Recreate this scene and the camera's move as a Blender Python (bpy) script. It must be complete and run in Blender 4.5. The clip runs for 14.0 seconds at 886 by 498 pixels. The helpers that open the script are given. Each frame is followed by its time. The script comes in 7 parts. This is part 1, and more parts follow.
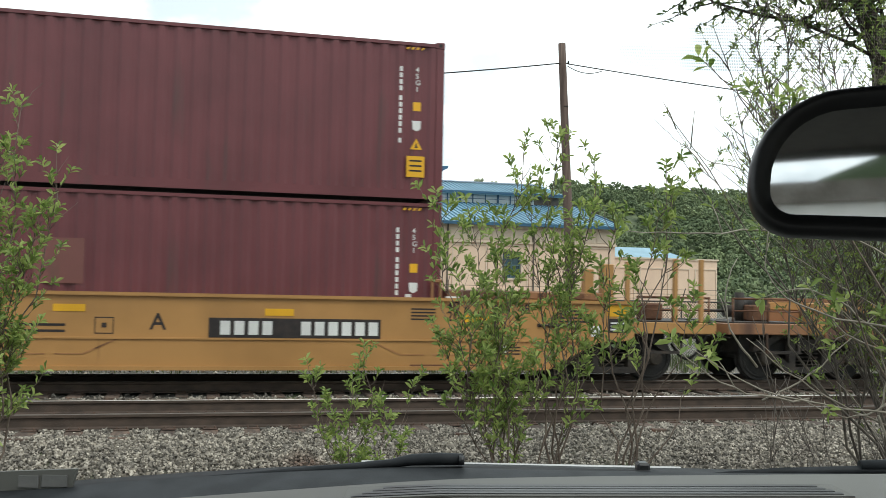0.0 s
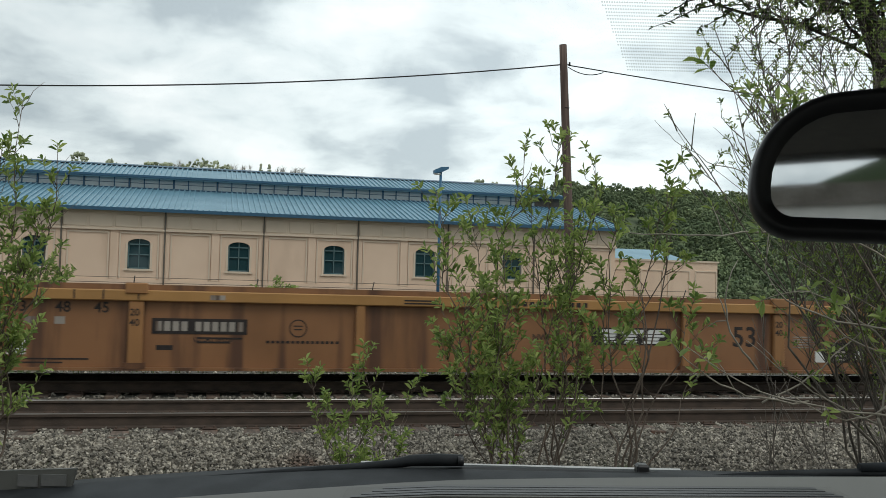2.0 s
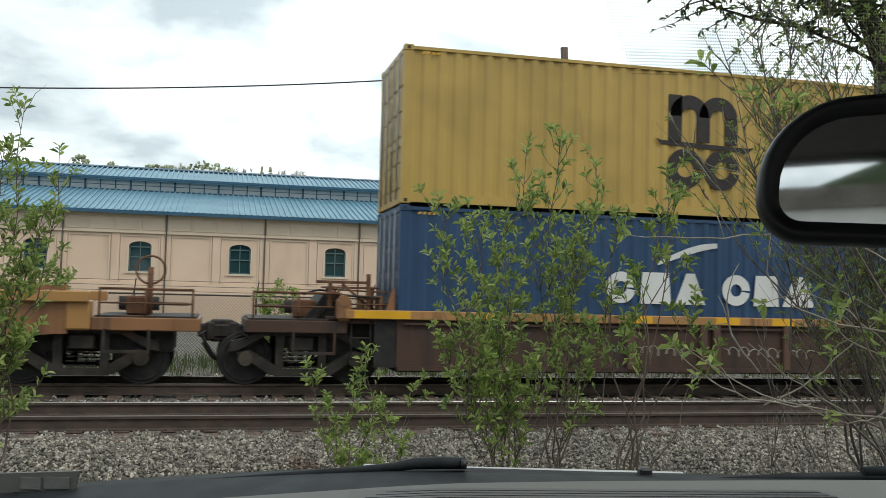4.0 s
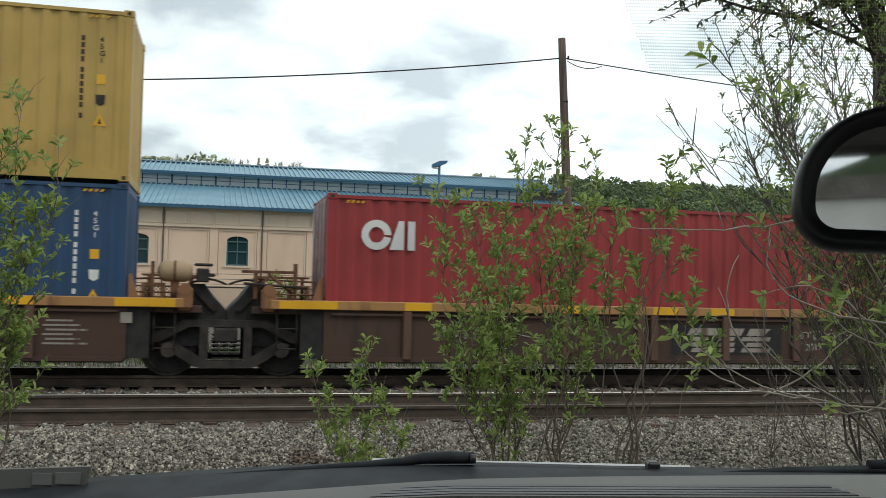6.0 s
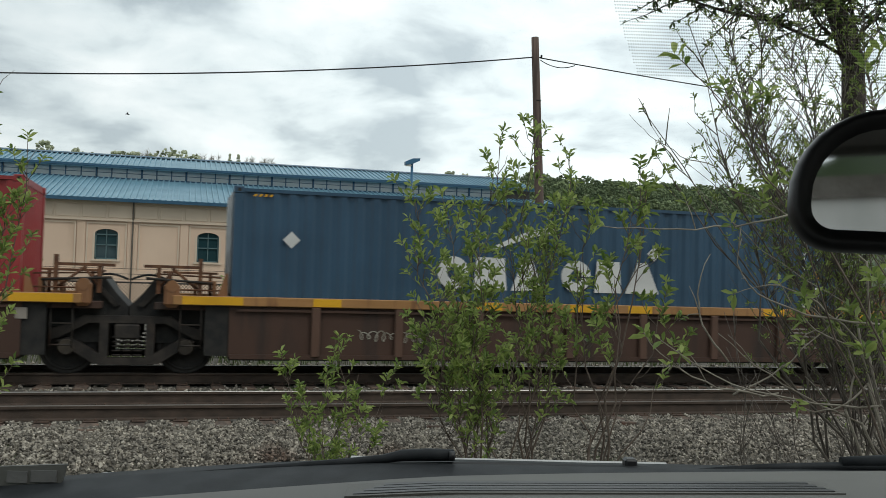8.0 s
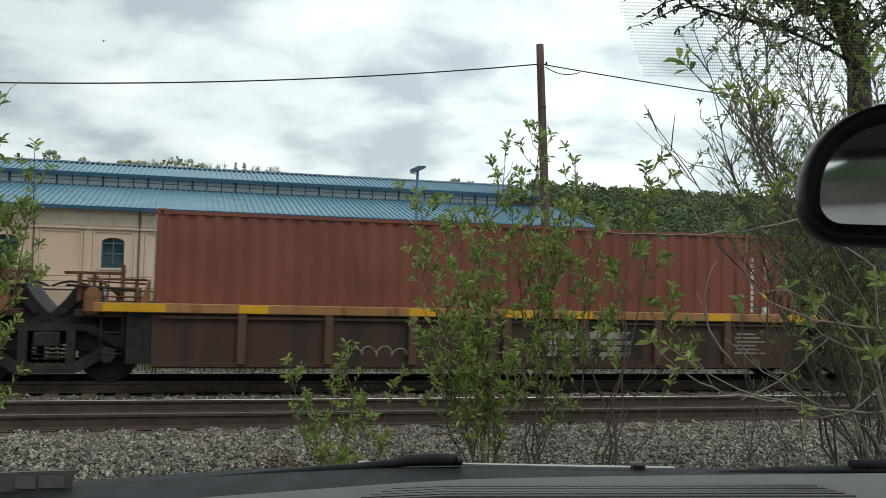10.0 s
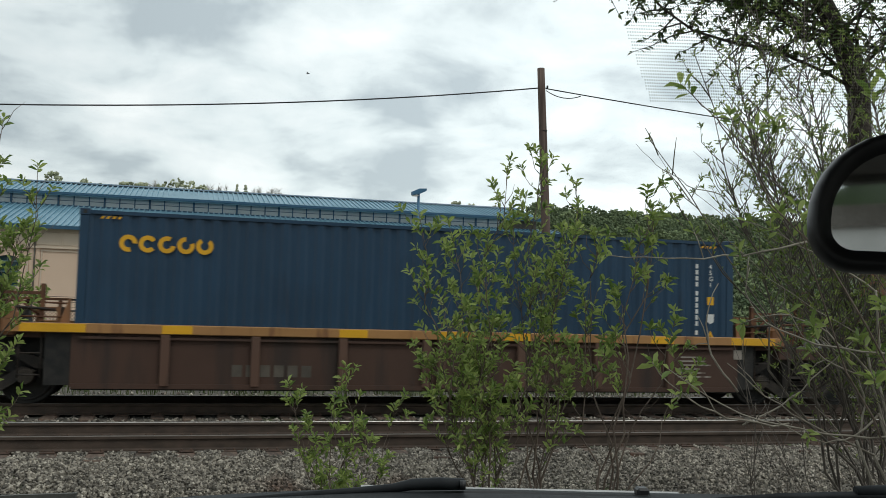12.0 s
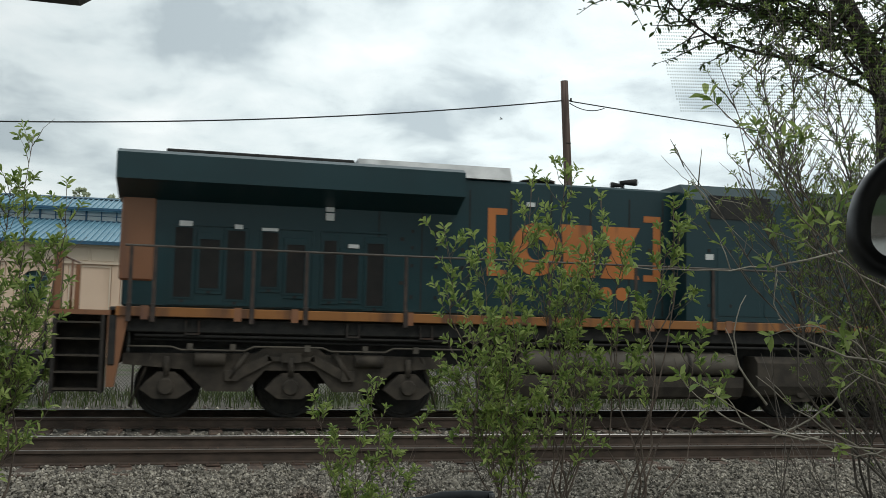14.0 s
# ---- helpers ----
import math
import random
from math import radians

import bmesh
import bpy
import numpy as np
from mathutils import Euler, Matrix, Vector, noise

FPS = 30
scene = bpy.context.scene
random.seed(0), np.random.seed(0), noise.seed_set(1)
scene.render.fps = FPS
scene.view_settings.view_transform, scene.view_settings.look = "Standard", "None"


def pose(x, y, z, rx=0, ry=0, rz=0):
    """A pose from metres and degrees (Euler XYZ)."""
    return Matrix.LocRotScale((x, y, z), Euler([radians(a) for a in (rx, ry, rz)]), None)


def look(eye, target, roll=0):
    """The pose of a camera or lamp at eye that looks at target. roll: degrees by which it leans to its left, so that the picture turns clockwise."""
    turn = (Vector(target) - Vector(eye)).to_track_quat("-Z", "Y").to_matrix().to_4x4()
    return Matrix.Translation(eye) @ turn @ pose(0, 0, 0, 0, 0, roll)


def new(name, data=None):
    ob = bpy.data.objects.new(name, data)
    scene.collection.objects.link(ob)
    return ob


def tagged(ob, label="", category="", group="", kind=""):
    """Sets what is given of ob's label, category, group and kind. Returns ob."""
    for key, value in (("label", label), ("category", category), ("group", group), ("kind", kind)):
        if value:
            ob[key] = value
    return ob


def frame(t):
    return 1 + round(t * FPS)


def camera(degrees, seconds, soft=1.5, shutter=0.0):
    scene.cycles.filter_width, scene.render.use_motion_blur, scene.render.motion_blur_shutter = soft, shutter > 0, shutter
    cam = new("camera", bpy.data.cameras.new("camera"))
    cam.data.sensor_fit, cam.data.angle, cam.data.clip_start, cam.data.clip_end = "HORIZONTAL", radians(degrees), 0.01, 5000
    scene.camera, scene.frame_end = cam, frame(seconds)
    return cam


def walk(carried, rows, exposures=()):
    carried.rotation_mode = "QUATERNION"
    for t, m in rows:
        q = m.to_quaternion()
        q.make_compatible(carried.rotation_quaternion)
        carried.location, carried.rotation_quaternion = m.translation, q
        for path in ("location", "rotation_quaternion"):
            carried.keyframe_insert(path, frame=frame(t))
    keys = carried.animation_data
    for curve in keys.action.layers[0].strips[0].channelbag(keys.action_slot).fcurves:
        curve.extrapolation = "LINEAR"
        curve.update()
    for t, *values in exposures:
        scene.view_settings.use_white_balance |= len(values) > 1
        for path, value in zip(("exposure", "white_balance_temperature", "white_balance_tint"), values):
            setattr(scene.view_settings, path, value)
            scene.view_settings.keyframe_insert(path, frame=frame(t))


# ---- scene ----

# ---- camera and its walk ----
cam = camera(50.6, 14.0, soft=0.7, shutter=0.15)
EYE_Z = 1.626
# seconds, yaw, pitch, roll, sideways shift, lift
CAM_ROWS = [
    (0.0, -13.594, 2.657, 1.143, -0.000, -0.000), (0.5, -13.613, 2.708, 1.143, -0.000, -0.000), (1.0, -13.638, 2.729, 1.134, -0.000, -0.000),
    (1.5, -13.612, 2.714, 1.272, 0.000, -0.000), (2.0, -13.575, 2.710, 1.389, -0.000, -0.000), (2.5, -13.534, 2.771, 1.420, 0.001, 0.000),
    (3.0, -13.548, 2.881, 1.460, -0.001, 0.001), (5.5, -13.479, 2.748, 1.324, -0.006, -0.000), (6.0, -13.700, 2.326, 1.308, -0.021, 0.008),
    (6.5, -14.510, 2.225, 1.457, -0.030, 0.011), (7.0, -14.919, 2.313, 1.732, -0.038, 0.010), (7.5, -15.458, 2.197, 1.599, -0.034, 0.009),
    (10.0, -15.053, 2.679, 1.304, -0.035, 0.002), (10.5, -15.015, 2.770, 1.399, -0.036, 0.003), (11.0, -14.951, 2.976, 1.409, -0.037, 0.003),
    (11.5, -15.134, 3.344, 1.392, -0.036, 0.004), (12.0, -14.980, 4.060, 1.526, -0.040, 0.003), (12.5, -14.439, 4.740, 1.672, -0.041, 0.003),
    (13.0, -14.030, 5.025, 1.676, -0.039, 0.002), (13.5, -13.512, 4.754, 1.634, -0.048, 0.001), (14.0, -13.489, 4.837, 1.334, -0.0455, 0.001)]
walk(cam, [(t, pose(1.22 * dx, 0, EYE_Z + dz, 90 + pitch, 0, yaw) @ pose(0, 0, 0, 0, 0, roll)) for t, yaw, pitch, roll, dx, dz in CAM_ROWS],
     exposures=[(0.0, 0.78), (0.25, 0.36), (0.5, -0.02), (0.8, -0.06), (1.2, 0.0), (3.2, 0.0), (4.0, 0.4), (5.3, 0.60), (5.8, 0.38), (6.2, 0.15), (6.6, 0.05), (7.7, 0.0), (11.8, -0.02), (12.5, -0.17), (13.2, -0.18), (14.0, -0.03)])


# ---- world, sun and exposure ----
def make_world():
    world = bpy.data.worlds.new("overcast_sky")
    scene.world = world
    world.use_nodes = True
    nt = world.node_tree
    nt.nodes.clear()
    n, l = nt.nodes.new, nt.links.new
    sky = n("ShaderNodeTexSky")
    sky.sky_type, sky.sun_disc, sky.sun_elevation, sky.sun_rotation = "NISHITA", False, radians(50), radians(20)
    blue = n("ShaderNodeBackground")
    blue.inputs[1].default_value = 0.11
    l(sky.outputs[0], blue.inputs[0])
    co = n("ShaderNodeTexCoord")
    sep = n("ShaderNodeSeparateXYZ")
    l(co.outputs["Generated"], sep.inputs[0])
    # flatten the directions on to a cloud deck: x/z, y/z
    zz = n("ShaderNodeMath"); zz.operation = "MAXIMUM"; zz.inputs[1].default_value = 0.0
    l(sep.outputs[2], zz.inputs[0])
    za = n("ShaderNodeMath"); za.operation = "ADD"; za.inputs[1].default_value = 0.30
    l(zz.outputs[0], za.inputs[0])
    dx = n("ShaderNodeMath"); dx.operation = "DIVIDE"
    dy = n("ShaderNodeMath"); dy.operation = "DIVIDE"
    l(sep.outputs[0], dx.inputs[0]); l(za.outputs[0], dx.inputs[1])
    l(sep.outputs[1], dy.inputs[0]); l(za.outputs[0], dy.inputs[1])
    comb = n("ShaderNodeCombineXYZ")
    l(dx.outputs[0], comb.inputs[0]); l(dy.outputs[0], comb.inputs[1])
    big = n("ShaderNodeTexNoise")
    big.inputs["Scale"].default_value, big.inputs["Detail"].default_value, big.inputs["Roughness"].default_value = 3.5, 8.0, 0.52
    big.inputs["Distortion"].default_value = 0.25
    l(comb.outputs[0], big.inputs["Vector"])
    ramp = n("ShaderNodeValToRGB")
    e = ramp.color_ramp.elements
    e[0].position, e[0].color = 0.36, (0.50, 0.57, 0.605, 1)
    e[1].position, e[1].color = 0.67, (1.0, 1.04, 1.04, 1)
    m = e.new(0.50); m.color = (0.79, 0.865, 0.88, 1)
    l(big.outputs[0], ramp.inputs[0])
    cloud = n("ShaderNodeBackground")
    cloud.inputs[1].default_value = 1.0
    # the deck is thinner and brighter on the sun's side
    dot = n("ShaderNodeVectorMath"); dot.operation = "DOT_PRODUCT"
    dot.inputs[1].default_value = Vector((0.62, 0.70, 0.36)).normalized()
    l(co.outputs["Generated"], dot.inputs[0])
    glow = n("ShaderNodeMapRange")
    glow.inputs[1].default_value, glow.inputs[2].default_value, glow.inputs[3].default_value, glow.inputs[4].default_value = 0.55, 0.97, 0.86, 1.25
    l(dot.outputs["Value"], glow.inputs[0])
    bright = n("ShaderNodeVectorMath"); bright.operation = "SCALE"
    l(ramp.outputs[0], bright.inputs[0]); l(glow.outputs[0], bright.inputs["Scale"])
    l(bright.outputs[0], cloud.inputs[0])
    mix = n("ShaderNodeMixShader"); mix.inputs[0].default_value = 0.93
    l(blue.outputs[0], mix.inputs[1]); l(cloud.outputs[0], mix.inputs[2])
    out = n("ShaderNodeOutputWorld")
    l(mix.outputs[0], out.inputs[0])


make_world()
sun = new("sun", bpy.data.lights.new("sun", "SUN"))
sun.data.energy, sun.data.angle, sun.data.color = 0.9, radians(25), (1.0, 0.96, 0.9)
sun.matrix_world = look((25, -22, 60), (5, 15, 0))


# ---- materials ----
def material(name, rough=0.6, metal=0.0):
    m = bpy.data.materials.new(name)
    m.use_nodes = True
    b = m.node_tree.nodes["Principled BSDF"]
    b.inputs["Roughness"].default_value, b.inputs["Metallic"].default_value = rough, metal
    return m, m.node_tree, b


def surface(name, a, b, rough=0.6, metal=0.0, scale=4.0, stretch=(1, 1, 1), fine=60.0, bump=0.15, third=None, third_at=0.62, third_scale=1.2, third_stretch=(1, 1, 1), spread=(0.35, 0.65), per_piece=0.0, dist=0.01):
    """Two colours mixed by a coarse noise, an optional third one (rust, dirt, moss) in patches, and a fine relief."""
    m, nt, bs = material(name, rough, metal)
    n, l = nt.nodes.new, nt.links.new
    co = n("ShaderNodeTexCoord")

    def noise_of(sc, st, detail=5.0):
        mp = n("ShaderNodeMapping"); mp.inputs["Scale"].default_value = st
        l(co.outputs["Object"], mp.inputs[0])
        t = n("ShaderNodeTexNoise")
        t.inputs["Scale"].default_value, t.inputs["Detail"].default_value = sc, detail
        l(mp.outputs[0], t.inputs["Vector"])
        return t
    t1 = noise_of(scale, stretch)
    ramp = n("ShaderNodeValToRGB")
    ramp.color_ramp.elements[0].position, ramp.color_ramp.elements[1].position = spread
    ramp.color_ramp.elements[0].color, ramp.color_ramp.elements[1].color = (*a, 1), (*b, 1)
    l(t1.outputs[0], ramp.inputs[0])
    col = ramp.outputs[0]
    if third:
        t3 = noise_of(third_scale, third_stretch, 8.0)
        r3 = n("ShaderNodeValToRGB")
        r3.color_ramp.elements[0].position, r3.color_ramp.elements[1].position = third_at, third_at + 0.14
        l(t3.outputs[0], r3.inputs[0])
        mx = n("ShaderNodeMix"); mx.data_type = "RGBA"
        l(r3.outputs[0], mx.inputs[0]); l(col, mx.inputs[6]); mx.inputs[7].default_value = (*third, 1)
        col = mx.outputs[2]
    if per_piece:
        info = n("ShaderNodeObjectInfo")
        geo = n("ShaderNodeNewGeometry")
        add = n("ShaderNodeMath"); add.operation = "ADD"
        l(info.outputs["Random"], add.inputs[0]); l(geo.outputs["Random Per Island"], add.inputs[1])
        fr = n("ShaderNodeMath"); fr.operation = "FRACT"; l(add.outputs[0], fr.inputs[0])
        mr = n("ShaderNodeMapRange"); mr.inputs[3].default_value, mr.inputs[4].default_value = 1 - per_piece, 1 + per_piece
        l(fr.outputs[0], mr.inputs[0])
        hv = n("ShaderNodeHueSaturation"); l(mr.outputs[0], hv.inputs["Value"]); l(col, hv.inputs["Color"])
        col = hv.outputs[0]
    l(col, bs.inputs["Base Color"])
    if bump:
        t2 = noise_of(fine, (1, 1, 1), 3.0)
        bp = n("ShaderNodeBump"); bp.inputs["Strength"].default_value, bp.inputs["Distance"].default_value = bump, dist
        l(t2.outputs[0], bp.inputs["Height"]); l(bp.outputs[0], bs.inputs["Normal"])
    return m


def paint(name, c, rough=0.43, dirt=(0.08, 0.05, 0.035), at=0.62, scale=1.6):
    """Weathered coach paint: faded patches, streaks of dirt running down."""
    d = tuple(v * 0.78 for v in c)
    return surface(name, d, c, rough, scale=0.9, fine=35, bump=0.12, third=dirt, third_at=at, third_scale=scale, third_stretch=(2.2, 2.2, 0.25), spread=(0.3, 0.6))


def leaf_material(name, a, b, back=0.35):
    m, nt, bs = material(name, 0.45)
    n, l = nt.nodes.new, nt.links.new
    geo = n("ShaderNodeNewGeometry")
    ramp = n("ShaderNodeValToRGB")
    ramp.color_ramp.elements[0].color, ramp.color_ramp.elements[1].color = (*a, 1), (*b, 1)
    l(geo.outputs["Random Per Island"], ramp.inputs[0])
    l(ramp.outputs[0], bs.inputs["Base Color"])
    tr = n("ShaderNodeBsdfTranslucent"); l(ramp.outputs[0], tr.inputs[0])
    mix = n("ShaderNodeMixShader"); mix.inputs[0].default_value = back
    l(bs.outputs[0], mix.inputs[1]); l(tr.outputs[0], mix.inputs[2])
    l(mix.outputs[0], nt.nodes["Material Output"].inputs[0])
    return m


M = {}
M["maroon"] = paint("maroon_paint", (0.150, 0.040, 0.046), dirt=(0.10, 0.04, 0.04))
M["maroon_patch"] = paint("faded_maroon_patch", (0.20, 0.075, 0.065))
M["yellow_box"] = paint("mustard_container_paint", (0.50, 0.33, 0.085), at=0.68, dirt=(0.22, 0.13, 0.05))
M["blue_box"] = paint("blue_container_paint", (0.022, 0.066, 0.150), at=0.66, dirt=(0.02, 0.03, 0.05))
M["navy_box"] = paint("navy_container_paint", (0.036, 0.088, 0.150), at=0.66, dirt=(0.02, 0.025, 0.03))
M["red_box"] = paint("red_container_paint", (0.335, 0.038, 0.039), at=0.68, dirt=(0.10, 0.02, 0.02))
M["brown_box"] = paint("brown_container_paint", (0.25, 0.080, 0.052), at=0.66, dirt=(0.09, 0.035, 0.025))
M["tan"] = paint("clean_tan_wagon_paint", (0.43, 0.225, 0.075), at=0.70, dirt=(0.20, 0.10, 0.04))
M["tan_dirty"] = paint("dirty_tan_wagon_paint", (0.285, 0.134, 0.060), at=0.50, dirt=(0.105, 0.050, 0.030), scale=0.9)
M["tan_post"] = paint("rust_streaked_tan_post", (0.36, 0.175, 0.068), at=0.56, dirt=(0.13, 0.06, 0.03))
M["sea_box"] = paint("deep_blue_container_paint", (0.014, 0.050, 0.100), at=0.66, dirt=(0.014, 0.025, 0.045))
M["brown_car"] = paint("grimy_brown_wagon_side", (0.072, 0.036, 0.024), 0.75, at=0.52, dirt=(0.035, 0.022, 0.017), scale=1.0)
M["brown_post"] = paint("rusty_brown_side_post", (0.115, 0.060, 0.040), 0.7, at=0.55, dirt=(0.05, 0.028, 0.02), scale=1.6)
M["chord"] = paint("worn_tan_top_chord", (0.42, 0.215, 0.08), at=0.55, dirt=(0.16, 0.07, 0.035), scale=2.0)
M["yellow"] = paint("reflective_yellow", (0.80, 0.42, 0.02), 0.4, at=0.72, dirt=(0.35, 0.17, 0.02))
M["black"] = surface("black_grime", (0.010, 0.010, 0.010), (0.028, 0.025, 0.022), 0.75, scale=6)
M["steel_dark"] = surface("dark_cast_steel", (0.020, 0.017, 0.015), (0.050, 0.040, 0.033), 0.7, 0.2, scale=5, third=(0.085, 0.040, 0.022), third_at=0.60)
M["rust"] = surface("rusty_brake_gear", (0.09, 0.038, 0.02), (0.17, 0.075, 0.035), 0.8, scale=6)
M["white"] = paint("white_stencil", (0.72, 0.72, 0.70), 0.6, at=0.72, dirt=(0.4, 0.36, 0.33))
M["dim_white"] = paint("worn_white_stencil", (0.35, 0.31, 0.27), 0.7, at=0.50, dirt=(0.12, 0.08, 0.06), scale=3)
M["spray"] = surface("faded_sprayed_paint", (0.34, 0.31, 0.25), (0.50, 0.47, 0.40), 0.8, scale=9, bump=0)
M["ink"] = surface("dark_stencil", (0.012, 0.010, 0.010), (0.03, 0.02, 0.018), 0.6, scale=9, bump=0)
M["orange"] = paint("faded_orange_paint", (0.52, 0.175, 0.045), at=0.60)
M["stripe"] = paint("dull_orange_walkway_edge", (0.34, 0.140, 0.040), at=0.47, dirt=(0.13, 0.06, 0.03))
M["loco_blue"] = paint("dark_blue_locomotive_paint", (0.008, 0.038, 0.046), 0.36, at=0.70, dirt=(0.012, 0.026, 0.030))
M["screen_dark"] = surface("dusty_dark_screen", (0.006, 0.006, 0.006), (0.013, 0.012, 0.011), 0.85, scale=5, third=(0.026, 0.017, 0.012), third_at=0.62)
M["loco_bar"] = surface("rust_brown_painted_bar", (0.030, 0.022, 0.019), (0.070, 0.046, 0.036), 0.7, scale=6)
M["loco_tan"] = paint("weathered_orange_tan_end", (0.27, 0.122, 0.062), at=0.56, dirt=(0.14, 0.07, 0.05))
M["grey_metal"] = surface("grey_roof_metal", (0.30, 0.31, 0.31), (0.45, 0.46, 0.46), 0.5, 0.3, scale=3)
M["dust"] = surface("dusty_brown_running_gear", (0.032, 0.026, 0.020), (0.066, 0.053, 0.040), 0.85, scale=4)
M["reservoir"] = surface("grey_brown_reservoir", (0.070, 0.060, 0.048), (0.115, 0.098, 0.078), 0.7, scale=3)
M["rail_top"] = surface("polished_rail_head", (0.30, 0.295, 0.28), (0.46, 0.45, 0.43), 0.38, 1.0, scale=30, stretch=(0.1, 3, 1), bump=0)
M["rail"] = surface("rusty_rail_side", (0.055, 0.040, 0.031), (0.095, 0.066, 0.050), 0.8, 0.1, scale=7, stretch=(0.5, 1, 1))
M["tie"] = surface("weathered_wooden_tie", (0.060, 0.043, 0.034), (0.135, 0.095, 0.072), 0.9, scale=9, stretch=(2, 0.3, 2), fine=40, bump=0.5, per_piece=0.35, third=(0.16, 0.075, 0.05), third_at=0.6, third_scale=4)
M["stone"] = surface("limestone_ballast", (0.150, 0.134, 0.112), (0.345, 0.312, 0.262), 0.9, scale=12, fine=90, bump=0.4, per_piece=0.70, third=(0.11, 0.068, 0.05), third_at=0.60, third_scale=0.9)
M["ground"] = surface("gravelly_soil_with_weeds", (0.10, 0.09, 0.075), (0.17, 0.155, 0.135), 0.95, scale=3, fine=25, bump=0.7, third=(0.075, 0.105, 0.035), third_at=0.52, third_scale=0.35, dist=0.03)
M["grass"] = leaf_material("grass_blades", (0.045, 0.075, 0.02), (0.12, 0.145, 0.05), 0.25)
M["wall"] = surface("cream_panel_wall", (0.70, 0.515, 0.385), (0.76, 0.57, 0.43), 0.85, scale=0.5, fine=14, bump=0.05, third=(0.62, 0.45, 0.33), third_at=0.60, third_scale=0.5, third_stretch=(1, 1, 0.3))
M["wall_pale"] = surface("pale_cream_band", (0.64, 0.525, 0.41), (0.71, 0.58, 0.455), 0.85, scale=0.6, bump=0.04)
M["seam"] = surface("dark_bronze_downspout", (0.10, 0.085, 0.07), (0.15, 0.125, 0.10), 0.6, scale=5)
M["roof"] = surface("blue_standing_seam_metal", (0.135, 0.285, 0.375), (0.185, 0.350, 0.445), 0.42, 0.15, scale=0.8, bump=0.03)
M["roof_dark"] = surface("blue_fascia_metal", (0.022, 0.085, 0.15), (0.032, 0.105, 0.18), 0.45, 0.1, scale=2, bump=0)
M["win_frame"] = surface("dark_teal_window_frame", (0.075, 0.145, 0.155), (0.10, 0.175, 0.185), 0.5, scale=3, bump=0)
M["pole_wood"] = surface("weathered_grey_brown_pole", (0.085, 0.058, 0.048), (0.17, 0.12, 0.10), 0.9, scale=5, stretch=(3, 3, 0.15), fine=50, bump=0.5)
M["cable"] = surface("black_cable", (0.012, 0.012, 0.012), (0.02, 0.02, 0.02), 0.6, bump=0)
M["lamp_blue"] = surface("blue_lamp_post_paint", (0.03, 0.12, 0.22), (0.045, 0.15, 0.27), 0.45, scale=3, bump=0)
M["wire_mesh"] = surface("galvanised_dark_wire", (0.05, 0.045, 0.04), (0.09, 0.08, 0.07), 0.6, 0.4, bump=0)
M["bark"] = surface("grey_brown_bark", (0.095, 0.070, 0.055), (0.20, 0.155, 0.125), 0.9, scale=8, stretch=(2, 2, 0.5), fine=60, bump=0.4)
M["bark_twig"] = surface("dark_grey_twig_bark", (0.085, 0.072, 0.063), (0.18, 0.155, 0.132), 0.9, scale=8, fine=60, bump=0.3)
M["bark_dark"] = surface("dark_tree_bark", (0.030, 0.024, 0.020), (0.065, 0.052, 0.042), 0.95, scale=7, stretch=(3, 3, 0.5), fine=25, bump=0.8, dist=0.03)
M["leaf"] = leaf_material("fresh_shrub_leaf", (0.115, 0.195, 0.042), (0.45, 0.54, 0.165), 0.5)
# leaf green with shade mixed into the colour, for the crown and hedge
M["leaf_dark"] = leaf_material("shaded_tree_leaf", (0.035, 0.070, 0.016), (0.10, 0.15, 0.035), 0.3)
# hill greens lightened and slightly greyed to include atmospheric haze
M["woods"] = surface("far_spring_woods", (0.068, 0.100, 0.050), (0.180, 0.225, 0.110), 0.95, scale=0.25, fine=1.5, bump=0.6, per_piece=0.34, dist=0.5)
# crown greens paled well beyond foliage: the haze sits in the base colour
M["woods_far"] = surface("haze_toned_skyline_crowns", (0.30, 0.33, 0.22), (0.48, 0.50, 0.35), 0.95, scale=0.4, fine=2, bump=0.4, per_piece=0.3, dist=0.3)
M["leaf_mid"] = leaf_material("small_thicket_leaf", (0.100, 0.165, 0.036), (0.310, 0.380, 0.105), 0.45)
M["rail_dull"] = surface("dull_brown_rail_head", (0.10, 0.085, 0.072), (0.17, 0.15, 0.13), 0.6, 0.3, scale=20, stretch=(0.2, 2, 1), bump=0)
# twig colour lifted to a pale grey that carries the distance haze
M["woods_bare"] = surface("haze_pale_bare_twigs", (0.34, 0.33, 0.30), (0.46, 0.44, 0.40), 0.95, scale=0.5, bump=0)
M["dash"] = surface("grey_grained_dashboard", (0.082, 0.082, 0.074), (0.104, 0.103, 0.092), 0.62, scale=3, fine=900, bump=0.25, dist=0.001)
M["plastic"] = surface("black_plastic", (0.010, 0.010, 0.011), (0.016, 0.016, 0.017), 0.42, scale=20, fine=700, bump=0.08, dist=0.001)
M["cowl"] = surface("dusty_black_cowl_plastic", (0.015, 0.017, 0.019), (0.030, 0.033, 0.036), 0.6, scale=15, fine=300, bump=0.15, dist=0.001)
M["cowl"].node_tree.nodes["Principled BSDF"].inputs["Specular IOR Level"].default_value = 0.12
M["cane"] = surface("pale_dry_cane", (0.20, 0.175, 0.14), (0.33, 0.30, 0.25), 0.85, scale=9, bump=0.2)
M["visor"] = surface("grey_brown_visor_cloth", (0.16, 0.14, 0.13), (0.20, 0.18, 0.16), 0.9, scale=20, bump=0.1)
